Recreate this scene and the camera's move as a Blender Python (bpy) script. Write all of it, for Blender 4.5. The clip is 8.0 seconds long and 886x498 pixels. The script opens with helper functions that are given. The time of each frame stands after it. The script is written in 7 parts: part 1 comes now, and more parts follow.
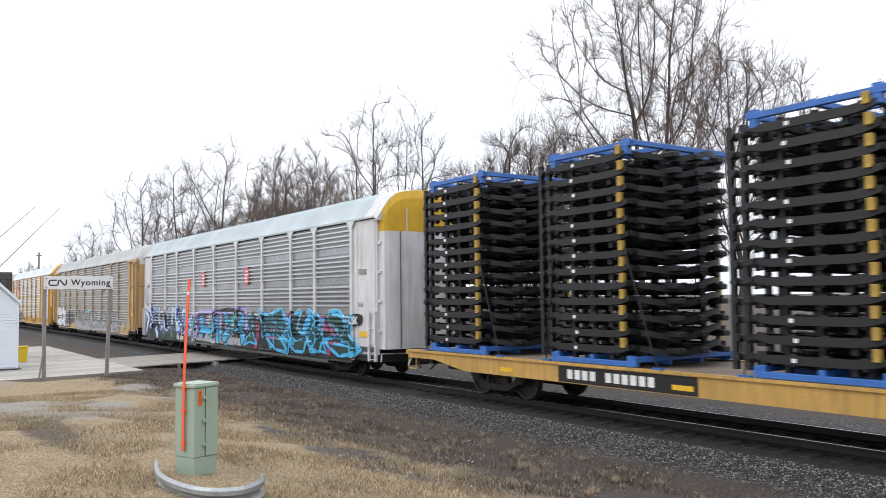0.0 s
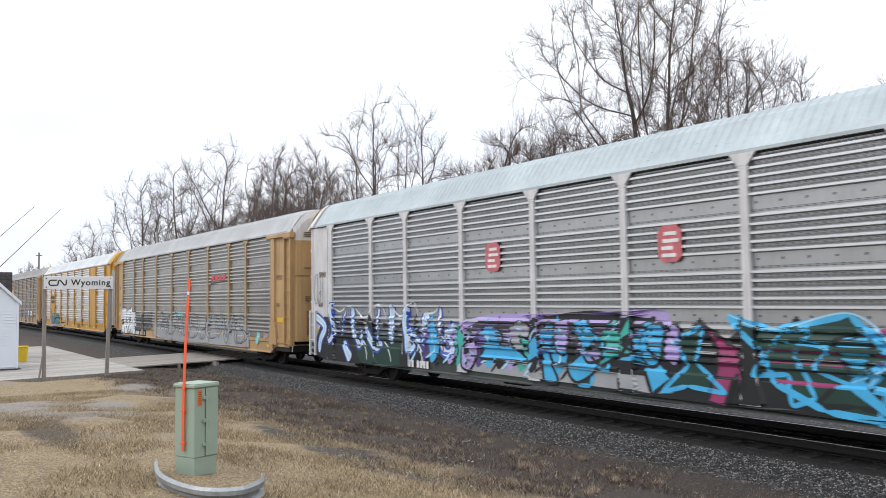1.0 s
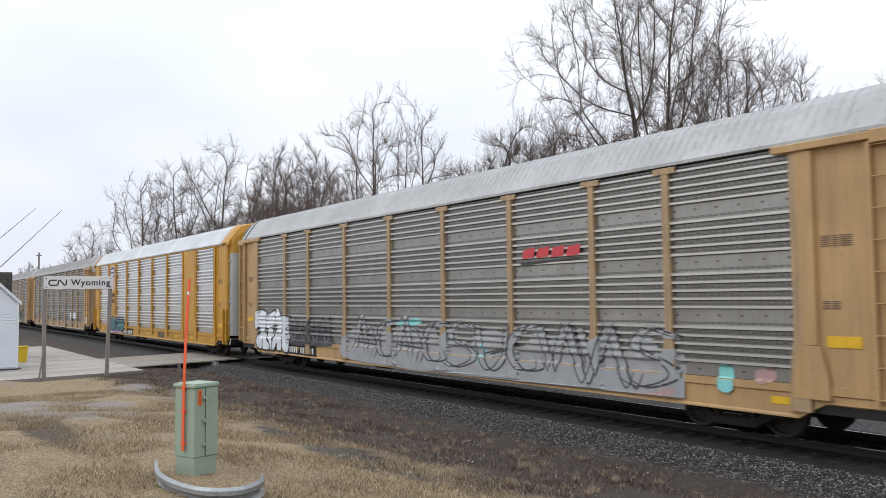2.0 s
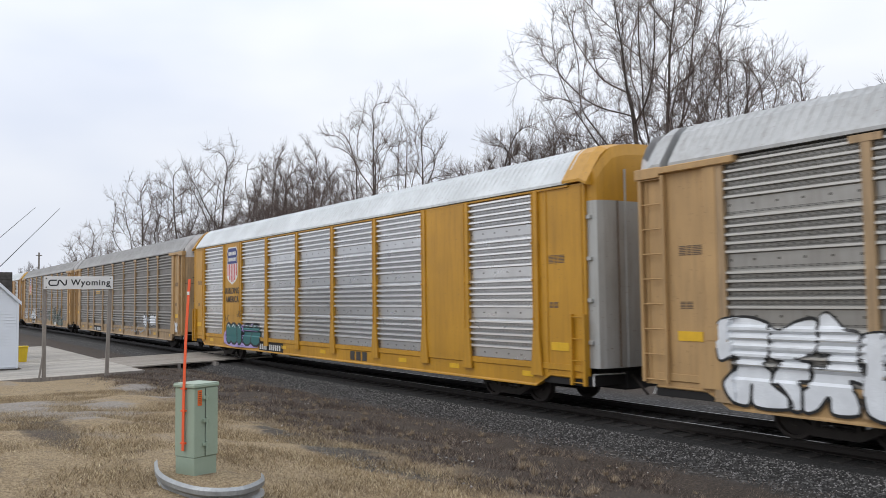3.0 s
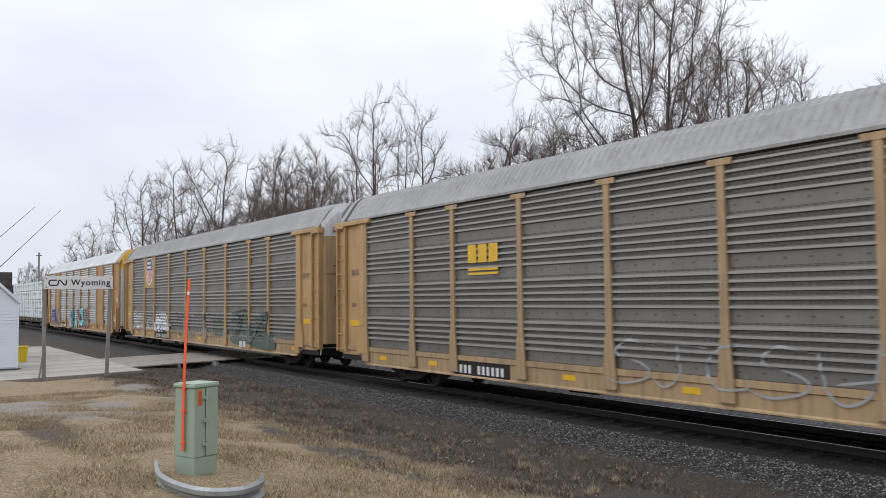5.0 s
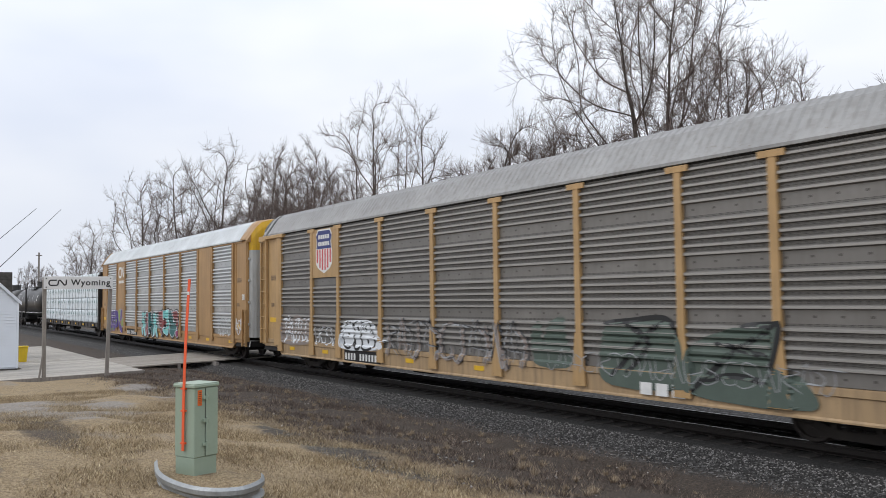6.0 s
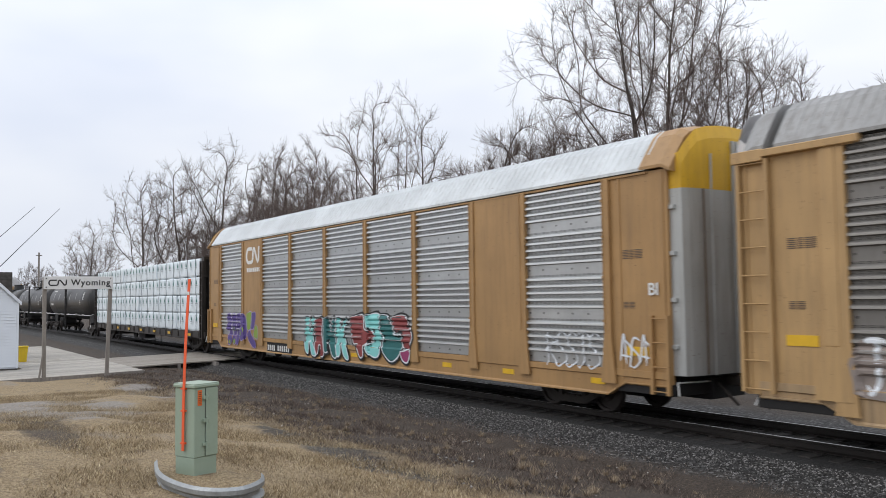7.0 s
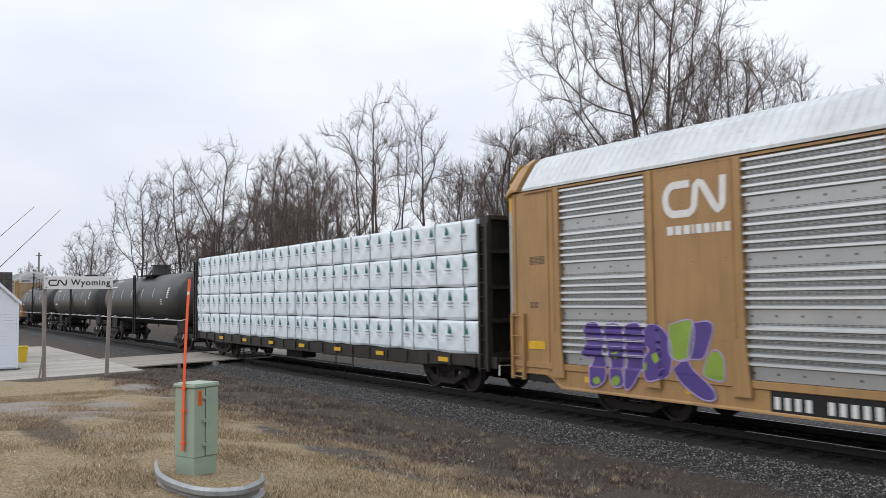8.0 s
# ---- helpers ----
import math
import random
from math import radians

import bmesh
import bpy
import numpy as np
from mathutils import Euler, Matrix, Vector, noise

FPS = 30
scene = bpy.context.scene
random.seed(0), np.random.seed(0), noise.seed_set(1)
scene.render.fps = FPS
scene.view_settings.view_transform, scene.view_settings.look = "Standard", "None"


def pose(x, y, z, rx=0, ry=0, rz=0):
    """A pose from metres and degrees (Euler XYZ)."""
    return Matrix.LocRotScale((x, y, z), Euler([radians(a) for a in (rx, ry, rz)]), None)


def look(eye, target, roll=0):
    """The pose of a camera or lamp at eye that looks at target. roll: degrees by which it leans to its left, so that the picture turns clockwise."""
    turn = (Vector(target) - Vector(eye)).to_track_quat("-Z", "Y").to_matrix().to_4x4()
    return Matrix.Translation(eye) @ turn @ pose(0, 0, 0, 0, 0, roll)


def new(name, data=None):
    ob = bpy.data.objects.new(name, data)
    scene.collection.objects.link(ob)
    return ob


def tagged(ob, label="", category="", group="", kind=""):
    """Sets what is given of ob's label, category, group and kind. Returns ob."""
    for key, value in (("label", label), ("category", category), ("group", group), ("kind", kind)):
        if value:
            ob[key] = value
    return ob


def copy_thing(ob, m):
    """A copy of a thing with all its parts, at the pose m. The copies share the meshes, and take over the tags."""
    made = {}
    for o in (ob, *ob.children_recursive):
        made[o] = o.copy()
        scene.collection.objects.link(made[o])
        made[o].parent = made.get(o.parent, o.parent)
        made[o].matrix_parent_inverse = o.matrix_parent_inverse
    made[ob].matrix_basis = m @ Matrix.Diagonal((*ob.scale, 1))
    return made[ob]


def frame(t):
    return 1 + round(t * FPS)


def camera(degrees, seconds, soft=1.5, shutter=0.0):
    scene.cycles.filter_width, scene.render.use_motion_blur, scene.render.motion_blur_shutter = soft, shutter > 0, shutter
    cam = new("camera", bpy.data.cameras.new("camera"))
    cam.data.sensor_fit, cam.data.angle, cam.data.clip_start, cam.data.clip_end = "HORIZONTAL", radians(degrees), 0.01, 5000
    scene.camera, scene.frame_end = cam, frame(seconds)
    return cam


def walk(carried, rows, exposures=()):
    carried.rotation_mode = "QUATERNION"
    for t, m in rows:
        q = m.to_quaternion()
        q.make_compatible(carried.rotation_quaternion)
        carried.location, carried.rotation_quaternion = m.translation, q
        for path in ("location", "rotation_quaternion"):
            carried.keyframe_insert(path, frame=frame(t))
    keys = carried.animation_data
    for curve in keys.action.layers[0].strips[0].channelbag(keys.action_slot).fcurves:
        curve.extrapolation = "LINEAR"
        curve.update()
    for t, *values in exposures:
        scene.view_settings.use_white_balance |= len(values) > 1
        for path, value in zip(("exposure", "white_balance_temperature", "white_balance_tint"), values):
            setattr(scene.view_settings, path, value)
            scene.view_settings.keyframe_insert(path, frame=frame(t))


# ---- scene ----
import collections
import functools

# ---- camera ----
EYE = Vector((0.0, -12.498, 2.555))
cam = camera(56.48, 8.0, soft=0.8, shutter=0.10)
VIEW = look(EYE, EYE + Vector((-0.82432, 0.56309, 0.05843)), -0.72)
walk(cam, [(0.0, VIEW), (8.0, VIEW)], exposures=[(0.0, 0.46), (0.5, 0.42), (1.0, 0.30), (1.5, 0.20), (2.2, 0.03), (3.0, -0.04), (8.0, -0.04)])

# ---- world and sun: bright overcast ----
world = bpy.data.worlds.new("overcast_sky")
scene.world = world
world.use_nodes = True
wn, wl = world.node_tree.nodes, world.node_tree.links
wn.clear()
sky = wn.new("ShaderNodeTexSky")
sky.sky_type, sky.sun_disc = "NISHITA", False
sky.sun_elevation, sky.sun_rotation = radians(38), radians(215)
sky.dust_density, sky.air_density, sky.ozone_density = 4.0, 1.0, 1.0
wco = wn.new("ShaderNodeTexCoord")
wmap = wn.new("ShaderNodeMapping")
wmap.inputs["Scale"].default_value = (1.0, 1.0, 2.6)
wno = wn.new("ShaderNodeTexNoise")
wno.inputs["Scale"].default_value, wno.inputs["Detail"].default_value = 1.6, 4.0
wra = wn.new("ShaderNodeValToRGB")
wra.color_ramp.elements[0].position, wra.color_ramp.elements[0].color = 0.30, (8.8, 9.6, 11.4, 1)
wra.color_ramp.elements[1].position, wra.color_ramp.elements[1].color = 0.62, (11.9, 12.2, 12.8, 1)
wmx = wn.new("ShaderNodeMix")
wmx.data_type = "RGBA"
wmx.inputs[0].default_value = 0.9
wbg = wn.new("ShaderNodeBackground")
wbg.inputs["Strength"].default_value = 0.09
wout = wn.new("ShaderNodeOutputWorld")
wl.new(wco.outputs["Generated"], wmap.inputs["Vector"])
wl.new(wmap.outputs["Vector"], wno.inputs["Vector"])
wl.new(wno.outputs["Fac"], wra.inputs["Fac"])
wl.new(sky.outputs["Color"], wmx.inputs[6])
wl.new(wra.outputs["Color"], wmx.inputs[7])
wax = wn.new("ShaderNodeSeparateXYZ")
wel = wn.new("ShaderNodeMapRange")
wel.interpolation_type = "SMOOTHSTEP"
wel.inputs["From Min"].default_value, wel.inputs["From Max"].default_value = 0.0, 0.95
wel.inputs["To Min"].default_value, wel.inputs["To Max"].default_value = 0.93, 1.5
wsc = wn.new("ShaderNodeVectorMath")
wsc.operation = "SCALE"
wl.new(wco.outputs["Generated"], wax.inputs[0])
wl.new(wax.outputs["Z"], wel.inputs["Value"])
wl.new(wmx.outputs[2], wsc.inputs[0])
wl.new(wel.outputs["Result"], wsc.inputs["Scale"])
wl.new(wsc.outputs["Vector"], wbg.inputs["Color"])
wl.new(wbg.outputs["Background"], wout.inputs["Surface"])
sun_data = bpy.data.lights.new("sun", "SUN")
sun_data.energy, sun_data.angle, sun_data.color = 0.5, radians(25), (1.0, 0.98, 0.95)
sun = new("sun", sun_data)
sun.matrix_world = look((0, 0, 60), (0 + 0.45 * 60, 0.75 * 60, 0))

# ---- materials ----
def rgb(r, g, b):
    return (r, g, b, 1.0)


class Nodes:
    """A small builder of node materials."""

    def __init__(self, name):
        self.mat = bpy.data.materials.new(name)
        self.mat.use_nodes = True
        self.n, self.l = self.mat.node_tree.nodes, self.mat.node_tree.links
        self.bsdf = self.n["Principled BSDF"]
        self.co = self.n.new("ShaderNodeTexCoord").outputs["Object"]

    def link(self, a, b):
        self.l.new(a, b)

    def mapped(self, scale):
        m = self.n.new("ShaderNodeMapping")
        m.inputs["Scale"].default_value = scale
        self.link(self.co, m.inputs["Vector"])
        return m.outputs["Vector"]

    def noise(self, scale, detail=4.0, stretch=None, rough=0.55):
        t = self.n.new("ShaderNodeTexNoise")
        t.inputs["Scale"].default_value, t.inputs["Detail"].default_value = scale, detail
        t.inputs["Roughness"].default_value = rough
        self.link(self.mapped(stretch) if stretch else self.co, t.inputs["Vector"])
        return t.outputs["Fac"]

    def ramp(self, fac, *stops):
        r = self.n.new("ShaderNodeValToRGB")
        e = r.color_ramp.elements
        while len(e) < len(stops):
            e.new(0.5)
        for el, (p, c) in zip(e, stops):
            el.position, el.color = p, c
        self.link(fac, r.inputs["Fac"])
        return r.outputs["Color"]

    def mask(self, fac, lo, hi):
        r = self.n.new("ShaderNodeMapRange")
        r.inputs["From Min"].default_value, r.inputs["From Max"].default_value = lo, hi
        self.link(fac, r.inputs["Value"])
        return r.outputs["Result"]

    def mix(self, fac, a, b, blend="MIX"):
        m = self.n.new("ShaderNodeMix")
        m.data_type, m.blend_type = "RGBA", blend
        for sock, v in ((m.inputs[0], fac), (m.inputs[6], a), (m.inputs[7], b)):
            if isinstance(v, (int, float, tuple)):
                sock.default_value = v
            else:
                self.link(v, sock)
        return m.outputs[2]

    def math(self, op, a, b=0.0):
        m = self.n.new("ShaderNodeMath")
        m.operation = op
        for sock, v in zip(m.inputs, (a, b)):
            if isinstance(v, (int, float)):
                sock.default_value = v
            else:
                self.link(v, sock)
        return m.outputs[0]

    def axes(self):
        s = self.n.new("ShaderNodeSeparateXYZ")
        self.link(self.co, s.inputs[0])
        return s.outputs

    def bump(self, fac, strength, dist=0.02):
        b = self.n.new("ShaderNodeBump")
        b.inputs["Strength"].default_value, b.inputs["Distance"].default_value = strength, dist
        self.link(fac, b.inputs["Height"])
        self.link(b.outputs["Normal"], self.bsdf.inputs["Normal"])

    def done(self, color, rough=0.6, metal=0.0):
        if isinstance(color, tuple):
            self.bsdf.inputs["Base Color"].default_value = color
        else:
            self.link(color, self.bsdf.inputs["Base Color"])
        if isinstance(rough, (int, float)):
            self.bsdf.inputs["Roughness"].default_value = rough
        else:
            self.link(rough, self.bsdf.inputs["Roughness"])
        self.bsdf.inputs["Metallic"].default_value = metal
        return self.mat


def tint(c, k):
    return rgb(min(1, c[0] * k), min(1, c[1] * k), min(1, c[2] * k))


def surface(name, c, rough=0.6, metal=0.0, var=0.2, scale=2.0, fine=40.0, bump=0.15, stretch=None):
    """A weathered surface of one colour with two scales of variation."""
    m = Nodes(name)
    a = m.noise(scale, 4, stretch)
    b = m.noise(fine, 3)
    col = m.mix(m.mask(a, 0.3, 0.7), tint(c, 1 - var), tint(c, 1 + var))
    col = m.mix(m.mask(b, 0.35, 0.75), col, tint(c, 1 - 0.6 * var))
    if bump:
        m.bump(b, bump, 0.01)
    return m.done(col, m.math("ADD", m.math("MULTIPLY", a, 0.2), rough - 0.1), metal)


def painted_steel(name, c, dirt, amount=0.35, rough=0.5, metal=0.0):
    """Railcar paint: faded, streaked down by rain, with road grime and rust specks."""
    m = Nodes(name)
    fade = m.noise(0.7, 3)
    streak = m.noise(3.0, 5, (3.0, 3.0, 0.22), 0.65)
    speck = m.noise(22.0, 4)
    col = m.mix(m.mask(fade, 0.3, 0.7), tint(c, 0.86), tint(c, 1.1))
    col = m.mix(m.math("MULTIPLY", m.mask(streak, 0.46, 0.74), amount), col, dirt)
    col = m.mix(m.mask(speck, 0.66, 0.74), col, rgb(0.12, 0.06, 0.03))
    m.bump(speck, 0.08, 0.006)
    return m.done(col, m.math("ADD", m.math("MULTIPLY", streak, 0.25), rough - 0.1), metal)


def screen_steel(name, c, dirt, amount, rough=0.33, metal=0.72, slots=0.7):
    """Galvanised side screens: sheets of uneven tone, grime, rows of short slots painted dark, rib highlights put into
    the colour.
    """
    m = Nodes(name)
    x, y, z = m.axes()
    sheet = m.n.new("ShaderNodeTexWhiteNoise")
    sheet.noise_dimensions = "1D"
    m.link(m.math("ADD", m.math("FLOOR", m.math("MULTIPLY", z, 1.0 / 0.985)), m.math("FLOOR", m.math("MULTIPLY", m.rand(), 40.0))), sheet.inputs["W"])
    tone = m.ramp(sheet.outputs["Value"], (0.0, tint(c, 0.84)), (1.0, tint(c, 1.16)))
    cloud = m.noise(1.3, 5, (1.0, 1.0, 2.5))
    col = m.mix(m.mask(cloud, 0.3, 0.75), tone, tint(c, 0.8))
    streak = m.noise(4.0, 5, (2.5, 2.5, 0.3), 0.65)
    col = m.mix(m.math("MULTIPLY", m.mask(streak, 0.42, 0.75), amount), col, dirt)
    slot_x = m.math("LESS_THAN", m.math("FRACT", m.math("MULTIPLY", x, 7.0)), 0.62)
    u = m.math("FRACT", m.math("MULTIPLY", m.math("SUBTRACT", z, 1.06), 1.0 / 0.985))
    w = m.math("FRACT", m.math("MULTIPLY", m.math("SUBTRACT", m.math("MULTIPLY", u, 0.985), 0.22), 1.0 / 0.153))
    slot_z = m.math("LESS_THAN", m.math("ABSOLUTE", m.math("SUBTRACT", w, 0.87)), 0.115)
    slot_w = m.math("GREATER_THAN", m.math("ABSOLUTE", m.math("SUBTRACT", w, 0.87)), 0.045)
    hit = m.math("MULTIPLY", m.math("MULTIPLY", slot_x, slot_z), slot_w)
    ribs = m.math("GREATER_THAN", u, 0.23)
    # rib relief is shaded in colour: darker valleys, painted highlights on crowns; plain bands duller
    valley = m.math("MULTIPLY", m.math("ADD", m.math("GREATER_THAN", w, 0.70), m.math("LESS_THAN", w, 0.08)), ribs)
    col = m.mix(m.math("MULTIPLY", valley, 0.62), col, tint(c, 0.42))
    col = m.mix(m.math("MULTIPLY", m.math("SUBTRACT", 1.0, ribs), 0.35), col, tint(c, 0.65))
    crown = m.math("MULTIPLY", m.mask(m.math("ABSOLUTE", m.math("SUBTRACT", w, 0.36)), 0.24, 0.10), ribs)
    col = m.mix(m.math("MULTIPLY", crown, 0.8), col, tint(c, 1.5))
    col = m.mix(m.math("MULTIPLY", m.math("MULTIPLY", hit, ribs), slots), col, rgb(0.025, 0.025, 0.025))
    bolt_x = m.math("LESS_THAN", m.math("ABSOLUTE", m.math("SUBTRACT", m.math("FRACT", m.math("MULTIPLY", x, 2.1)), 0.5)), 0.045)
    bolt_z = m.math("LESS_THAN", m.math("ABSOLUTE", m.math("SUBTRACT", u, 0.12)), 0.020)
    col = m.mix(m.math("MULTIPLY", bolt_x, bolt_z), col, rgb(0.05, 0.045, 0.04))
    m.bump(m.noise(50, 2), 0.05, 0.004)
    return m.done(col, m.math("ADD", m.math("MULTIPLY", cloud, 0.25), rough - 0.1), metal)


def random_of(self):
    return self.n.new("ShaderNodeObjectInfo").outputs["Random"]


Nodes.rand = random_of
GRIME = rgb(0.10, 0.075, 0.055)
M_RAIL = surface("rail_steel", (0.022, 0.018, 0.016), 0.55, 0.4, 0.3, 6, 60)
M_RAILTOP = surface("polished_rail_head", (0.32, 0.31, 0.30), 0.28, 0.9, 0.15, 4, 60, 0.0)
M_TIE = surface("creosoted_oak", (0.022, 0.019, 0.017), 0.85, 0, 0.4, 3, 30, 0.5, (0.4, 4, 4))
M_BLACK = surface("black_underframe", (0.010, 0.009, 0.009), 0.75, 0.0, 0.45, 3, 30, 0.3)
M_TRUCK = surface("grimy_truck_steel", (0.032, 0.026, 0.022), 0.8, 0.1, 0.4, 4, 30, 0.4)
M_WHEEL = surface("wheel_steel", (0.05, 0.042, 0.038), 0.6, 0.5, 0.3, 5, 40, 0.2)
M_TREAD = surface("bright_wheel_rim", (0.16, 0.15, 0.14), 0.4, 0.8, 0.2, 6, 40, 0.1)
M_WHITE = surface("white_stencil_paint", (0.72, 0.72, 0.70), 0.6, 0, 0.12, 6, 60, 0.0)
M_DARKINK = surface("dark_stencil_paint", (0.05, 0.045, 0.04), 0.6, 0, 0.2, 6, 60, 0.0)
M_REFLECT = surface("yellow_reflector_strip", (0.72, 0.43, 0.02), 0.4, 0, 0.15, 5, 60, 0.0)
M_PLATE = surface("rusty_door_plate", (0.24, 0.125, 0.055), 0.7, 0, 0.3, 3, 40, 0.1)
M_RED = surface("red_paint", (0.55, 0.05, 0.06), 0.5, 0, 0.15, 5, 60, 0.0)
M_FADED = surface("faded_red_paint", (0.50, 0.13, 0.15), 0.6, 0, 0.25, 6, 60, 0.0)
M_NAVY = surface("blue_shield_paint", (0.02, 0.035, 0.17), 0.5, 0, 0.15, 5, 60, 0.0)


# ---- mesh helpers ----
def bm_box(bm, x0, x1, y0, y1, z0, z1, bevel=0.0):
    r = bmesh.ops.create_cube(bm, size=1.0, matrix=Matrix.Translation(((x0 + x1) / 2, (y0 + y1) / 2, (z0 + z1) / 2)) @ Matrix.Diagonal((abs(x1 - x0), abs(y1 - y0), abs(z1 - z0), 1)))
    if bevel:
        edges = list({e for v in r["verts"] for e in v.link_edges})
        bmesh.ops.bevel(bm, geom=edges, offset=bevel, segments=1, affect="EDGES")
    return bm


def bm_tube(bm, a, b, r0, r1=None, n=8):
    a, b = Vector(a), Vector(b)
    d = b - a
    m = Matrix.Translation((a + b) / 2) @ d.to_track_quat("Z", "Y").to_matrix().to_4x4()
    bmesh.ops.create_cone(bm, cap_ends=True, segments=n, radius1=r0, radius2=r0 if r1 is None else r1, depth=d.length, matrix=m)
    return bm


def bm_loft(bm, rings, closed=True, caps=True):
    """Quads between rings of equal counts of points."""
    vs = [[bm.verts.new(p) for p in ring] for ring in rings]
    n = len(vs[0])
    for a, b in zip(vs, vs[1:]):
        for i in range(n if closed else n - 1):
            j = (i + 1) % n
            bm.faces.new((a[i], a[j], b[j], b[i]))
    if caps and closed:
        bm.faces.new(vs[0][::-1])
        bm.faces.new(vs[-1])
    return bm


def mesh_of(name, bm, material, smooth=False):
    bmesh.ops.recalc_face_normals(bm, faces=bm.faces)
    me = bpy.data.meshes.new(name)
    bm.to_mesh(me)
    bm.free()
    for m in material if isinstance(material, (list, tuple)) else (material,):
        me.materials.append(m)
    if smooth:
        me.polygons.foreach_set("use_smooth", [True] * len(me.polygons))
    return me


def raw_mesh(name, verts, faces, material, smooth=False):
    me = bpy.data.meshes.new(name)
    me.from_pydata(verts, [], faces)
    me.materials.append(material)
    if smooth:
        me.polygons.foreach_set("use_smooth", [True] * len(me.polygons))
    return me


def place(name, me, parent=None, m=None, label=""):
    ob = new(name, me)
    ob.parent = parent
    if m is not None:
        ob.matrix_basis = m
    if label:
        ob["label"] = label
    return ob


def part(name, bm, material, parent=None, label="", smooth=False):
    """One mesh object under a thing or a part."""
    return place(name, mesh_of(name, bm, material, smooth), parent, None, label)


def thing(name, label, category, m=None, group="", kind=""):
    ob = new(name)
    ob.empty_display_size = 0.2
    if m is not None:
        ob.matrix_basis = m
    return tagged(ob, label, category, group, kind)


def smooth_step(a, b, x):
    t = np.clip((x - a) / (b - a), 0, 1)
    return t * t * (3 - 2 * t)
# ---- ground ----
def ground_z(x, y):
    """Height of the earth: ballast shoulder at the track, a lawn that rises towards the viewer."""
    near = np.interp(y, [-60, -13, -9, -7, -4.5, -2.6, -1.5, -0.45, 3.6, 4.8, 7, 40], [0.8, 0.6, 0.45, 0.18, -0.14, -0.34, -0.36, -0.19, -0.19, -0.5, -0.62, -0.6])
    flat = np.interp(y, [-60, -9, -6, -3.2, -1.5, -0.45, 3.6, 4.8, 7, 40], [0.0, -0.06, -0.07, -0.16, -0.34, -0.19, -0.19, -0.5, -0.62, -0.6])
    w = smooth_step(-27, -14, x)
    return flat * (1 - w) + near * w


def ground_material():
    m = Nodes("earth_grass_and_ballast")
    x, y, z = m.axes()
    warp = m.math("MULTIPLY", m.math("SUBTRACT", m.noise(0.45, 5, None, 0.65), 0.5), 3.4)
    warp2 = m.math("MULTIPLY", m.math("SUBTRACT", m.noise(2.4, 4), 0.5), 1.0)
    yy = m.math("ADD", m.math("ADD", y, warp), warp2)
    blades = m.noise(26.0, 8, (1, 1, 1), 0.85)
    clump = m.noise(3.0, 6, None, 0.7)
    straw = m.ramp(blades, (0.36, rgb(0.077, 0.054, 0.031)), (0.5, rgb(0.301, 0.219, 0.122)), (0.63, rgb(0.533, 0.430, 0.267)))
    straw = m.mix(m.mask(clump, 0.52, 0.72), straw, rgb(0.155, 0.115, 0.075))
    weed = m.ramp(blades, (0.36, rgb(0.010, 0.007, 0.006)), (0.5, rgb(0.046, 0.034, 0.025)), (0.64, rgb(0.160, 0.118, 0.084)))
    mud = m.ramp(m.noise(14, 5), (0.3, rgb(0.153, 0.135, 0.117)), (0.7, rgb(0.378, 0.351, 0.324)))
    vor = m.n.new("ShaderNodeTexVoronoi")
    vor.inputs["Scale"].default_value = 16.0
    m.link(m.co, vor.inputs["Vector"])
    stone = m.ramp(vor.outputs["Color"], (0.0, rgb(0.014, 0.013, 0.012)), (0.6, rgb(0.045, 0.043, 0.042)), (1.0, rgb(0.2, 0.195, 0.19)))
    stone = m.mix(m.mask(vor.outputs["Distance"], 0.5, 0.85), stone, rgb(0.02, 0.018, 0.016))
    oily = m.mix(0.85, stone, rgb(0.009, 0.008, 0.007))
    col = m.mix(m.mask(yy, -6.3, -4.9), straw, weed)
    patch = m.noise(0.35, 4, (0.5, 1, 1), 0.6)
    col = m.mix(m.math("MULTIPLY", m.mask(patch, 0.62, 0.76), m.mask(y, -6.0, -9.0)), col, mud)
    col = m.mix(m.math("MULTIPLY", m.mask(m.noise(0.9, 5), 0.66, 0.76), m.mask(y, -4.2, -5.2)), col, stone)
    edge = m.math("MULTIPLY", m.math("SUBTRACT", m.noise(1.1, 5, None, 0.65), 0.5), 1.9)
    for cx, cy, rx, ry, tone in ((-19.5, -9.2, 4.2, 1.7, mud), (-12.3, -6.3, 3.4, 0.55, stone), (-24.5, -6.0, 3.0, 0.8, mud), (-15.0, -10.2, 2.4, 0.5, weed)):
        dx = m.math("MULTIPLY", m.math("SUBTRACT", x, cx), 1.0 / rx)
        dy = m.math("MULTIPLY", m.math("SUBTRACT", y, cy), 1.0 / ry)
        dist = m.math("SQRT", m.math("ADD", m.math("MULTIPLY", dx, dx), m.math("MULTIPLY", dy, dy)))
        col = m.mix(m.math("MULTIPLY", m.mask(m.math("ADD", dist, edge), 1.05, 0.7), 0.85), col, tone)
    y2 = m.math("ADD", y, warp2)
    col = m.mix(m.mask(y2, -1.9, -1.2), col, stone)
    col = m.mix(m.mask(y2, -0.6, -0.2), col, oily)
    col = m.mix(m.mask(y2, 3.8, 4.1), col, stone)
    col = m.mix(m.mask(y2, 6.6, 8.2), col, weed)
    m.bump(m.math("ADD", blades, vor.outputs["Distance"]), 0.7, 0.05)
    return m.done(col, 0.92)


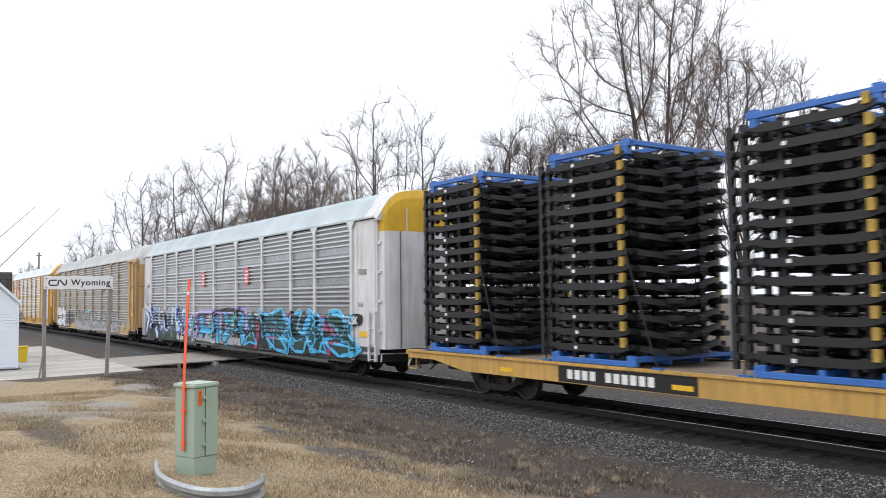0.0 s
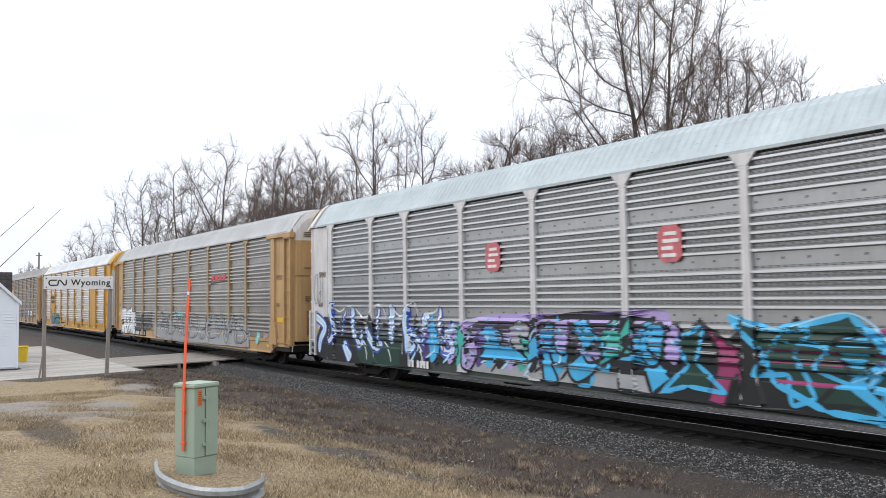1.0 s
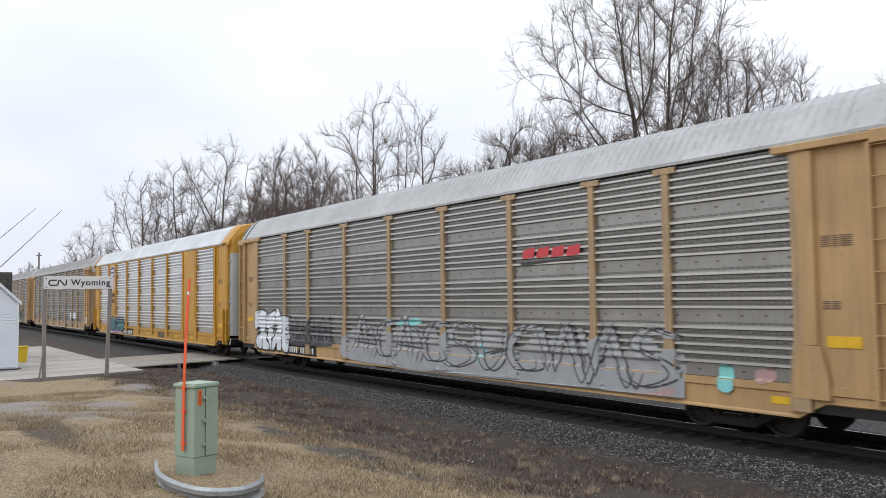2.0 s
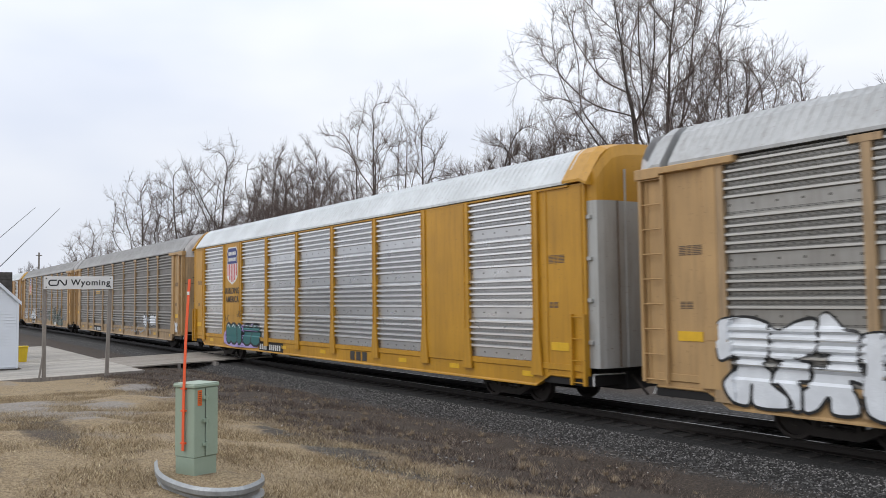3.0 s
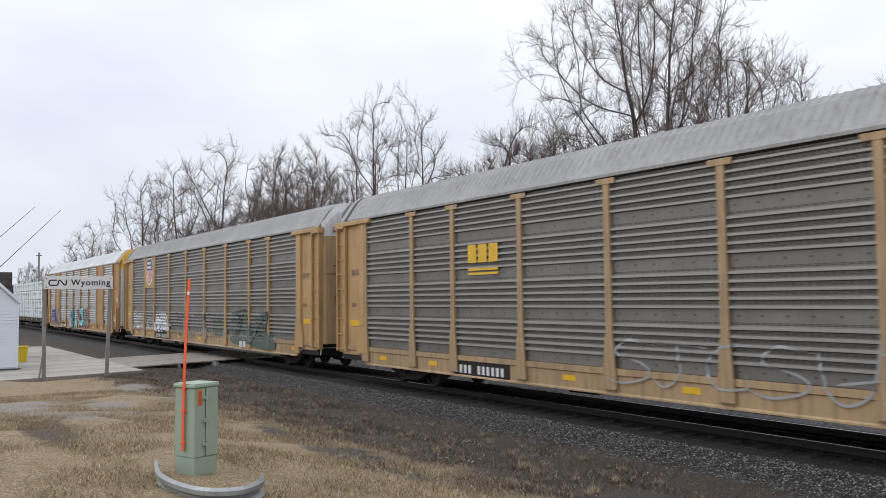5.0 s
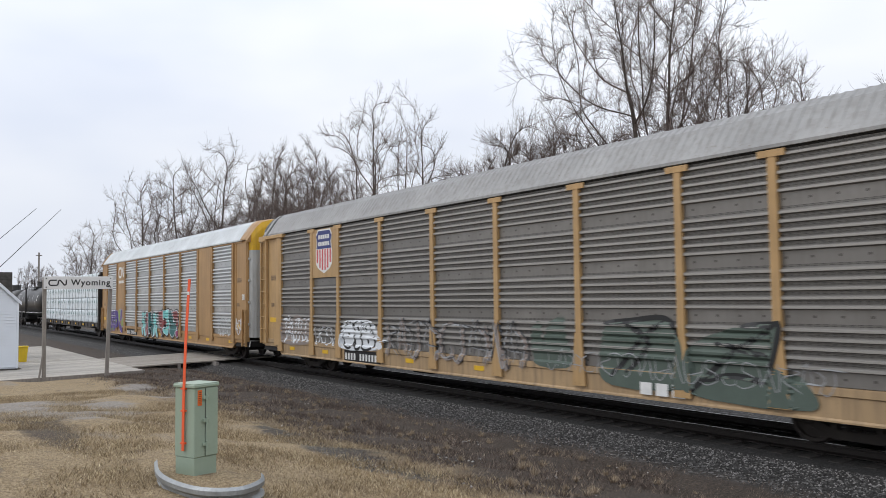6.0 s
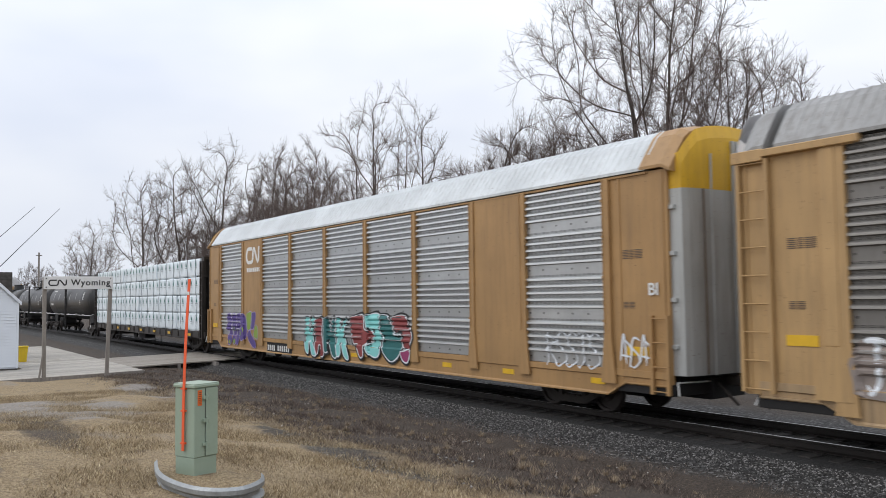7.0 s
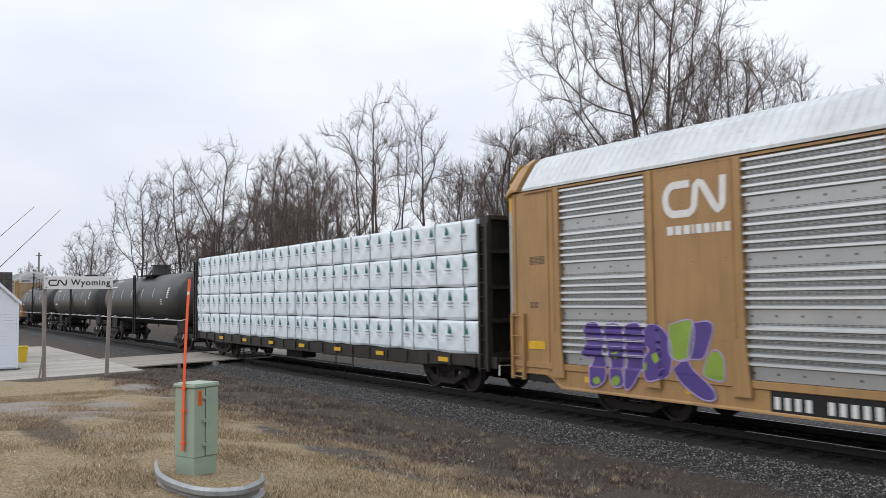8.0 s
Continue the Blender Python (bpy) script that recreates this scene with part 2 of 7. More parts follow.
def build_ground():
    def steps(lo, hi, inner_lo, inner_hi, d):
        inside = list(np.arange(inner_lo, inner_hi, d))
        left, right = [], []
        s, p = d, inner_lo
        while p > lo:
            s *= 1.25
            p -= s
            left.append(max(p, lo))
        s, p = d, inside[-1]
        while p < hi:
            s *= 1.25
            p += s
            right.append(min(p, hi))
        return np.array(left[::-1] + inside + right)
    xs, ys = steps(-2500, 2500, -34, -2, 0.22), steps(-2500, 2500, -12, 5.2, 0.15)
    X, Y = np.meshgrid(xs, ys, indexing="ij")
    Z = ground_z(X, Y)
    rng = np.random.RandomState(3)
    lumps = np.zeros_like(Z)
    for k in range(26):
        fx, fy, ph = rng.normal(0, 1.6), rng.normal(0, 1.6), rng.uniform(0, 6.3)
        lumps += np.sin(fx * X + fy * Y + ph)
    rough = 0.008 * (1 - smooth_step(-2.2, -1.2, Y) * (1 - smooth_step(4.5, 6, Y)))
    Z = Z + lumps * rough * (np.abs(X) < 120)
    Z -= 0.10 * smooth_step(-29.0, -31.5, X) * smooth_step(-10, -8.5, Y) * (1 - smooth_step(-4.6, -4.0, Y))
    nx, ny = X.shape
    verts = np.stack([X, Y, Z], -1).reshape(-1, 3).tolist()
    idx = np.arange(nx * ny).reshape(nx, ny)
    faces = np.stack([idx[:-1, :-1], idx[1:, :-1], idx[1:, 1:], idx[:-1, 1:]], -1).reshape(-1, 4).tolist()
    ob = new("ground", raw_mesh("ground", verts, faces, ground_material(), True))
    tagged(ob, "dead winter grass, mud and dark crushed-stone ballast beside a track", "ground", kind="structure")


build_ground()


def build_track():
    track = thing("railway_track", "single straight railway track on dark oak ties", "railway track", kind="structure")
    prof = [(-0.075, -0.17), (0.075, -0.17), (0.075, -0.155), (0.012, -0.13), (0.012, -0.045), (0.036, -0.035), (0.036, -0.006), (0.028, 0.0), (-0.028, 0.0), (-0.036, -0.006), (-0.036, -0.035), (-0.012, -0.045), (-0.012, -0.13), (-0.075, -0.155)]
    for yc in (0.85, 2.355):
        bm = bmesh.new()
        bm_loft(bm, [[(x, yc + a, b) for a, b in prof] for x in (-900, 400)])
        part("rail", bm, M_RAIL, track)
        bm = bmesh.new()
        bm_box(bm, -900, 400, yc - 0.024, yc + 0.024, 0.0005, 0.002)
        part("rail_head", bm, M_RAILTOP, track, "polished running surface")
    bm = bmesh.new()
    bm_box(bm, -0.115, 0.115, -1.3, 1.3, -0.18, 0.0, 0.012)
    tie_mesh = mesh_of("tie", bm, M_TIE)
    bm = bmesh.new()
    bm_box(bm, -0.09, 0.09, -0.17, 0.17, 0.0, 0.02)
    plate_mesh = mesh_of("tie_plate", bm, M_RAIL)
    rng = random.Random(5)
    for i in range(140):
        x = -68 + i * 0.53
        tie = place("tie", tie_mesh, track, pose(x + rng.uniform(-0.03, 0.03), 1.6 + rng.uniform(-0.04, 0.04), -0.172 + rng.uniform(-0.008, 0.004), 0, 0, rng.uniform(-1, 1)))
        for yc in (-0.75, 0.755):
            place("tie_plate", plate_mesh, tie, pose(0, yc, 0.0))


build_track()
# ---- train: shared pieces ----
POSTS = (-11.78, -9.07, -7.05, -4.28, -1.42, 1.42, 4.28, 7.05, 9.07, 11.78)
SHEET = 0.985
Z_LOW = 1.06


def rib(z):
    """Outward relief of a side screen at the height z: groups of ribs with plain bands between them."""
    u = (z - Z_LOW) % SHEET
    if u < 0.22:
        return 0.0
    w = ((u - 0.22) % 0.153) / 0.153
    return 0.06 * min(1.0, max(0.0, min((w - 0.06) / 0.12, (0.72 - w) / 0.27)))


def screen_profile(z0, z1):
    zs = {z0, z1}
    for k in range(-1, 5):
        for r in range(5):
            for w in (0.06, 0.18, 0.45, 0.72):
                z = Z_LOW + k * SHEET + 0.22 + (r + w) * 0.153
                if z0 < z < z1 and (z - Z_LOW) % SHEET >= 0.22:
                    zs.add(z)
    return [(z, -1.545 - rib(z)) for z in sorted(zs)]


def screen_mesh(w, z0, z1, material):
    prof = screen_profile(z0, z1)
    bm = bmesh.new()
    rings = []
    for x in (-w / 2, w / 2):
        rings.append([(x, y, z) for z, y in prof] + [(x, -1.53, z1), (x, -1.53, z0)])
    bm_loft(bm, rings)
    return mesh_of("screen", bm, material)


M_STENCIL = surface("faded_stencil_paint", (0.13, 0.09, 0.06), 0.6, 0, 0.2, 6, 60, 0.0)
MIRROR = pose(0, 0, 0, 0, 0, 180)
WHEELS = []
bm = bmesh.new()
bm_box(bm, 0, 0.42, -1.578, -1.566, 0.70, 0.82)
REFLECTOR = mesh_of("reflector_strip", bm, M_REFLECT)


def wheelset_mesh(r):
    bm = bmesh.new()
    bm_tube(bm, (0, -1.0, 0), (0, 1.0, 0), 0.085, None, 10)
    prof = [(-0.86, 0.10), (-0.86, 0.17), (-0.815, 0.18), (-0.80, r * 0.80), (-0.85, r * 0.82), (-0.85, r - 0.015), (-0.835, r), (-0.755, r + 0.004), (-0.735, r + 0.025), (-0.715, r + 0.02), (-0.715, r * 0.83), (-0.75, r * 0.80), (-0.765, 0.18), (-0.70, 0.17), (-0.70, 0.10)]
    for s in (1, -1):
        rings = []
        for i in range(29):
            a = 2 * math.pi * i / 28
            rings.append([(q * math.cos(a), s * y, q * math.sin(a)) for y, q in prof])
        bm_loft(bm, rings, closed=False)
        for i in range(4):
            a = math.pi / 2 * i + 0.5
            bm_box(bm, 0.045 * math.cos(a) - 0.014, 0.045 * math.cos(a) + 0.014, s * 0.99, s * 1.02, 0.045 * math.sin(a) - 0.014, 0.045 * math.sin(a) + 0.014)
    bmesh.ops.remove_doubles(bm, verts=bm.verts, dist=0.0004)
    return mesh_of("wheelset", bm, M_WHEEL)


WHEELSET = {r: wheelset_mesh(r) for r in (0.42, 0.46)}


def side_frame_mesh():
    """Cast side frame of a three-piece truck, with its spring nest."""
    bm = bmesh.new()
    for s in (1, -1):
        y0, y1 = s * 0.93, s * 1.07
        for a, b in (((-1.12, 0.50), (-0.62, 0.62)), ((-0.62, 0.62), (0.62, 0.62)), ((0.62, 0.62), (1.12, 0.50)), ((-0.95, 0.48), (-0.40, 0.22)), ((0.95, 0.48), (0.40, 0.22)), ((-0.42, 0.22), (0.42, 0.22))):
            d = Vector((b[0] - a[0], 0, b[1] - a[1]))
            t = 0.075
            nrm = Vector((-d.z, 0, d.x)).normalized() * t
            pts = [Vector((a[0], 0, a[1])) + nrm, Vector((b[0], 0, b[1])) + nrm, Vector((b[0], 0, b[1])) - nrm, Vector((a[0], 0, a[1])) - nrm]
            bm_loft(bm, [[p + Vector((0, y0, 0)) for p in pts], [p + Vector((0, y1, 0)) for p in pts]])
        for x in (-0.38, 0.38):
            bm_box(bm, x - 0.06, x + 0.06, y0, y1, 0.24, 0.62)
        for x in (-0.89, 0.89):
            bm_box(bm, x - 0.15, x + 0.15, y0, s * 1.10, 0.34, 0.56, 0.03)
        for x in (-0.2, 0.0, 0.2):
            for k in range(5):
                bm_tube(bm, (x, (y0 + y1) / 2, 0.30 + k * 0.055), (x, (y0 + y1) / 2, 0.33 + k * 0.055), 0.085, None, 8)
    bm_box(bm, -0.2, 0.2, -1.05, 1.05, 0.46, 0.66, 0.02)
    return mesh_of("truck_frame", bm, M_TRUCK)


TRUCK_FRAME = side_frame_mesh()


def add_truck(car, x, r=0.42):
    truck = place("truck", TRUCK_FRAME, car, pose(x, 0, r - 0.42), "grimy cast-steel truck with coil springs")
    for dx in (-0.89, 0.89):
        w = place("wheelset", WHEELSET[r], truck, pose(dx, 0, 0.42))
        WHEELS.append((w, dx, r))


def coupler(car, x, s):
    bm = bmesh.new()
    bm_box(bm, x, x + s * 0.62, -0.1, 0.1, 0.74, 0.94, 0.02)
    bm_box(bm, x + s * 0.5, x + s * 0.78, -0.16, 0.14, 0.70, 0.98, 0.04)
    bm_tube(bm, (x + s * 0.1, -0.35, 0.8), (x + s * 0.6, -0.42, 0.42), 0.03)
    part("coupler", bm, M_TRUCK, car)
    bm = bmesh.new()
    bm_tube(bm, (x + s * 0.02, 0.1, 0.82), (x + s * 0.02, -1.45, 0.86), 0.016)
    bm_tube(bm, (x + s * 0.02, -1.45, 0.86), (x + s * 0.1, -1.52, 0.62), 0.016)
    part("uncoupling_lever", bm, M_WHITE, car)


def ladder(car, x0, x1, y, z0, z1, n, material):
    lad = bmesh.new()
    for x in (x0, x1):
        bm_box(lad, x - 0.036, x + 0.036, y - 0.05, y + 0.03, z0, z1)
    lad = part("ladder", lad, material, car)
    bm = bmesh.new()
    bm_tube(bm, (x0, y - 0.03, 0), (x1, y - 0.03, 0), 0.014, None, 6)
    rung = mesh_of("rung", bm, material)
    for i in range(n):
        place("rung", rung, lad, pose(0, 0, z0 + 0.06 + (z1 - z0 - 0.12) * i / (n - 1)))


def bars(car, name, x, z, widths, h, material, y=-1.606, gap=0.04, lines=1):
    """A row or block of plain bars that stands for stencilled data."""
    bm = bmesh.new()
    for k in range(lines):
        xx = x
        for w in widths:
            bm_box(bm, xx, xx + w, y, y + 0.004, z - k * h * 1.8, z - k * h * 1.8 + h)
            xx += w + gap
    return tagged(part(name, bm, material, car), kind="stuff")


ROOF = ((-1.64, 5.02), (-1.64, 5.08), (-1.42, 5.40), (-1.20, 5.70), (-1.0, 5.85), (-0.55, 5.93), (0, 5.96), (0.55, 5.93), (1.0, 5.85), (1.20, 5.70), (1.42, 5.40), (1.64, 5.08), (1.64, 5.02))


def autorack(name_label, steel, screen, frame_mat, roof_mat, door_mat, cap_mat, style, wide=(), post_mat=None, seed=0):
    """An enclosed three-deck auto carrier, its centre at the origin on the rail head."""
    car = thing("autorack_railcar", name_label, "railcar", group="cars of the train")
    post_mat = post_mat or frame_mat
    old = style == "tee" and seed != 1
    # underframe and side sills
    bm = bmesh.new()
    bm_box(bm, -13.3, 13.3, -1.2, 1.2, 0.72, 0.98)
    bm_box(bm, -13.3, 13.3, -0.35, 0.35, 0.45, 0.75)
    for x in np.arange(-12, 12.1, 2.0):
        bm_box(bm, x - 0.06, x + 0.06, -1.5, 1.5, 0.66, 0.95)
    part("underframe", bm, M_BLACK, car, "black grimy underframe")
    for s in (-1, 1):
        bm = bmesh.new()
        prof = [(-1.60, 1.05), (-1.60, 0.92), (-1.57, 0.90), (-1.57, 0.56), (-1.60, 0.53), (-1.60, 0.50), (-1.45, 0.50), (-1.45, 1.05)]
        ring = lambda x, lift: [(x, -s * -y if s < 0 else -y, max(z, 0.5 + lift)) for y, z in prof]
        sign = 1 if s < 0 else -1
        rings = []
        for x, lift in ((-13.35, 0.30), (-12.2, 0.30), (-11.7, 0.0), (11.7, 0.0), (12.2, 0.30), (13.35, 0.30)):
            rings.append([(x, sign * y, z if z > 0.85 else max(z, 0.5 + lift * (0.9 - z) / 0.4)) for y, z in prof])
        bm_loft(bm, rings)
        part("side_sill", bm, steel, car)
    # inner decks make the body opaque
    for z in (1.05, 2.45, 3.8):
        bm = bmesh.new()
        bm_box(bm, -12.9, 12.9, -1.5, 1.5, z - 0.05, z)
        part("deck", bm, M_BLACK, car)
    # screens
    spans = list(zip(POSTS, POSTS[1:]))
    meshes = {}
    for x0, x1 in spans:
        if (x0, x1) in [spans[i] for i in wide]:
            for m in (None, MIRROR):
                bm = bmesh.new()
                xx0, xx1 = (x0, x1) if m is None else (-x1, -x0)
                bm_box(bm, x0, x1, -1.605, -1.54, 1.05, 4.99)
                ob = part("plain_panel", bm, frame_mat, car)
                if m is not None:
                    ob.matrix_basis = pose(x0 + x1, 0, 0) @ MIRROR
            continue
        w = round(x1 - x0 - (0.16 if style == "flush" else 0.10), 3)
        if w not in meshes:
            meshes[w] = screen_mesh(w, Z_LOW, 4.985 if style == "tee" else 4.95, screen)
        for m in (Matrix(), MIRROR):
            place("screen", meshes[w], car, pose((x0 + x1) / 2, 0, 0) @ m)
    # posts
    bm = bmesh.new()
    if style == "tee":
        bm_box(bm, -0.085, 0.085, -1.635, -1.52, 1.0, 4.98, 0.008)
        for z0, z1, a, b in ((4.80, 5.02, 0.10, 0.27), (1.75, 0.62, 0.10, 0.20)) if seed == 1 else ((4.87, 4.99, 0.26, 0.26), (1.75, 0.62, 0.10, 0.20)):
            bm_loft(bm, [[(-a, -1.645, z0), (a, -1.645, z0), (a, -1.60, z0), (-a, -1.60, z0)], [(-b, -1.645, z1), (b, -1.645, z1), (b, -1.60, z1), (-b, -1.60, z1)]])
        if seed == 1:
            bm_box(bm, -0.10, 0.10, -1.64, -1.6, 4.75, 4.85)
    else:
        bm_box(bm, -0.095, 0.095, -1.625, -1.52, 0.95, 5.0, 0.01)
        bm_loft(bm, [[(-0.095, -1.645, 1.75), (0.095, -1.645, 1.75), (0.095, -1.60, 1.75), (-0.095, -1.60, 1.75)], [(-0.20, -1.645, 0.75), (0.20, -1.645, 0.75), (0.20, -1.60, 0.75), (-0.20, -1.60, 0.75)]])
        for s in (-1, 1):
            bm_box(bm, s * 0.085 - 0.012, s * 0.085 + 0.012, -1.64, -1.6, 1.0, 4.98)
            for z in (1.3, 2.0, 2.9, 3.75, 4.5):
                bm_box(bm, s * 0.095 - 0.025, s * 0.095 + 0.025, -1.65, -1.62, z, z + 0.05)
    post_mesh = mesh_of("post", bm, post_mat)
    for x in POSTS:
        for m in (Matrix(), MIRROR):
            place("post", post_mesh, car, pose(x, 0, 0) @ m)
    # eave rails; on tee cars a black strip stands in for the shaded roof gap
    bm = bmesh.new()
    for s in (-1, 1):
        bm_box(bm, -12.9, 12.9, s * 1.50, s * (1.57 if style == "tee" else 1.612), 4.988 if style == "tee" else 4.955, 5.03 if style == "tee" else 5.0)
    part("eave_strip", bm, M_BLACK if style == "tee" else frame_mat, car)
    # end bays
    for sx in (-1, 1):
        for sy in (-1, 1):
            bm = bmesh.new()
            a, b = (11.7, 13.64 if old else 13.38)
            pts = [(a, 1.57), (b - 0.35, 1.57), (b, 1.57), (b, 1.50), (a, 1.50)]
            bm_loft(bm, [[(sx * x, sy * y, z) for x, y in pts] for z in (0.82, 5.0)])
            end = part("end_panel", bm, frame_mat, car)
            for x in (a + 0.42, b - 0.12):
                bm = bmesh.new()
                bm_box(bm, sx * (x - 0.03), sx * (x + 0.03), sy * 1.565, sy * 1.592, 0.85, 4.96, 0.006)
                part("stiffener", bm, frame_mat, end)
        # folding end door, rounded in plan
        bm = bmesh.new()
        out = []
        for i in range(13):
            a = math.pi * (i / 12)
            y = -1.5 * math.cos(a)
            bulge = (0.24 if old else 0.40) * math.sin(a) ** 0.3 if 0 < i < 12 else 0
            out.append(((13.60 if old else 13.36) + bulge, y))
        top = lambda y: float(np.interp(abs(y), [0, 0.55, 1.0, 1.2, 1.42, 1.6], [5.92, 5.89, 5.81, 5.66, 5.36, 5.0]))
        outer_lo = [(sx * x, y, 1.0) for x, y in out]
        outer_mid = [(sx * x, y, 4.72 if old else 4.6) for x, y in out]
        bm_loft(bm, [outer_lo, outer_mid], closed=False)
        part("end_door", bm, door_mat, car)
        bm = bmesh.new()
        bm_loft(bm, [outer_mid, [(sx * x, y, max(4.74, top(y) - 0.25)) for x, y in out], [(sx * (x - 0.06), y, top(y)) for x, y in out]], closed=False)
        part("door_top", bm, cap_mat, car)
        if old:
            bm = bmesh.new()
            bm_box(bm, sx * 13.85, sx * 13.91, -0.05, 0.05, 1.15, 5.84, 0.01)
            for z in (1.6, 2.6, 3.4, 5.2):
                bm_box(bm, sx * 13.84, sx * 13.90, -0.09, 0.09, z, z + 0.12)
            part("lock_rod", bm, M_BLACK, car, "black upright lock rod")
            bm = bmesh.new()
            ring = [(sx * (x + 0.004), y) for x, y in out]
            bm_loft(bm, [[(x, y, 3.395) for x, y in ring], [(x + sx * 0.008, y, 3.395) for x, y in ring], [(x + sx * 0.008, y, 3.42) for x, y in ring], [(x, y, 3.42) for x, y in ring]], closed=False)
            part("door_seam", bm, M_STENCIL, car)
            for y in (-1.08, 0.56):
                bm = bmesh.new()
                bm_box(bm, sx * 13.80, sx * 13.845, y, y + 0.52, 1.22, 2.12, 0.01)
                part("door_plate", bm, M_PLATE, car, "rust-brown plate on the end door")
            for y, z, w in ((-1.15, 2.62, (0.16, 0.1, 0.2)), (-1.2, 3.68, (0.3, 0.12, 0.2)), (-1.2, 5.0, (0.3, 0.2, 0.22)), (0.5, 4.4, (0.2, 0.12))):
                bm = bmesh.new()
                for k in range(3 if z != 3.68 else 1):
                    yy = y
                    for ww in w:
                        bm_box(bm, sx * 13.838, sx * 13.848, yy, yy + ww, z - 0.07 * k, z - 0.07 * k + 0.035)
                        yy += ww + 0.05
                tagged(part("stencil", bm, M_STENCIL, car), kind="stuff")
            bm = bmesh.new()
            bm_tube(bm, (sx * 13.9, -0.55, 5.28), (sx * 13.9, 0.55, 5.28), 0.018, None, 6)
            part("grab_iron", bm, M_TRUCK, car)
        else:
            bm = bmesh.new()
            for y in (-0.06, 0.06):
                bm_box(bm, sx * 13.74, sx * 13.81, y - 0.035, y + 0.035, 1.0, 5.6)
            for y in (-0.72, 0.72):
                bm_tube(bm, (sx * 13.76, y, 1.0), (sx * 13.76, y, 5.3), 0.022)
            part("lock_rod", bm, door_mat, car)
            for z in (1.5, 2.4, 3.3, 4.2):
                bm = bmesh.new()
                bm_box(bm, sx * 13.38, sx * 13.50, -1.545, -1.46, z, z + 0.09, 0.01)
                part("hinge", bm, door_mat, car)
            for y in (-0.95, 0.95):
                bm = bmesh.new()
                bm_box(bm, sx * 13.735, sx * 13.765, y - 0.012, y + 0.012, 1.02, 4.6)
                part("door_seam", bm, M_STENCIL, car)
    # roof
    bm = bmesh.new()
    rings = []
    for x0 in np.arange(-12.9, 12.85, 0.2):
        for dx, k in ((0.0, 0.0), (0.13, 0.0), (0.145, 0.015), (0.175, 0.015), (0.19, 0.0)):
            rings.append([(x0 + dx, y * (1 + 0.35 * k * (z > 5.1)), z + (k if z > 5.1 else 0)) for y, z in ROOF])
    bm_loft(bm, rings)
    part("roof", bm, roof_mat, car, "ribbed galvanised roof")
    for sx in (-1, 1):
        bm = bmesh.new()
        bm_loft(bm, [[(sx * x, y * 1.004, z + 0.012 - d) for y, z in ROOF] for x, d in ((12.75 if sx > 0 else 13.1, 0), (13.3, 0.0), (13.52, 0.10))])
        part("roof_cap", bm, frame_mat if style == "flush" or seed == 1 else roof_mat, car)
    # ladders at the corners, steps and reflectors
    for sx in (-1, 1):
        for m in (1, -1):
            if style == "tee" and seed != 1:
                ladder(car, sx * 13.06, sx * 13.62, -1.62 * m, 0.86, 4.86, 9, frame_mat)
                bm = bmesh.new()
                bm_box(bm, sx * 11.42, sx * 13.70, -1.70 * m, -1.50 * m, 4.885, 5.015, 0.012)
                bm_box(bm, sx * 13.1, sx * 13.72, -1.70 * m, -1.50 * m, 4.82, 5.03, 0.012)
                part("header_beam", bm, frame_mat, car)
                bm = bmesh.new()
                bm_box(bm, sx * 11.84, sx * 12.12, -1.65 * m, -1.51 * m, 1.70, 4.88, 0.012)
                foot = [[(sx * (x + sw * k), yy * m, z) for x, k in ((11.82, -1), (12.14, 1)) for yy in ((-1.652, -1.52) if k < 0 else (-1.52, -1.652))] for z, sw in ((0.84, 0.16), (1.15, 0.15), (1.70, 0.02))]
                bm_loft(bm, foot)
                part("end_post", bm, frame_mat, car)
            else:
                ladder(car, sx * 12.95, sx * 13.35, -1.61 * m, 0.62, 2.15, 4, frame_mat)
        bm = bmesh.new()
        bm_box(bm, sx * 11.95, sx * 13.42, -1.555, 1.555, 0.60, 0.83, 0.01)
        bm_box(bm, sx * 13.0, sx * 13.5, -0.5, 0.5, 0.5, 0.9, 0.01)
        part("end_sill", bm, M_BLACK, car, "black grimy end sill")
        coupler(car, sx * 13.4, sx)
        add_truck(car, sx * 10.06)
        bm = bmesh.new()
        z = 1.68 if old else 1.34
        bm_box(bm, sx * 12.25, sx * 12.82, -1.585, -1.565, z, z + 0.18)
        part("warning_plate", bm, M_REFLECT, car, "yellow warning plate")
    for x in (-11.0, -8.3, -2.9, 0.4, 5.6, 8.2, 11.2):
        place("reflector_strip", REFLECTOR, car, pose(x, 0, 0))
    # stencilled data blocks on the end bays
    for sx in (-1, 1):
        x = 12.2 if sx > 0 else -12.75
        bars(car, "stencil", x, 3.45, (0.16, 0.1, 0.2), 0.018, M_STENCIL, -1.576, 0.03, 6)
        bars(car, "stencil", x, 2.4, (0.12, 0.14), 0.016, M_STENCIL, -1.576, 0.03, 5)
    # brake rigging below the sill
    bm = bmesh.new()
    bm_box(bm, -3.2, -2.3, -1.15, -0.7, 0.38, 0.72, 0.03)
    bm_tube(bm, (1.0, -1.0, 0.55), (2.2, -1.0, 0.55), 0.16, None, 10)
    bm_tube(bm, (-9, -0.9, 0.62), (9, -0.9, 0.62), 0.03, None, 6)
    part("brake_rigging", bm, M_BLACK, car)
    return car


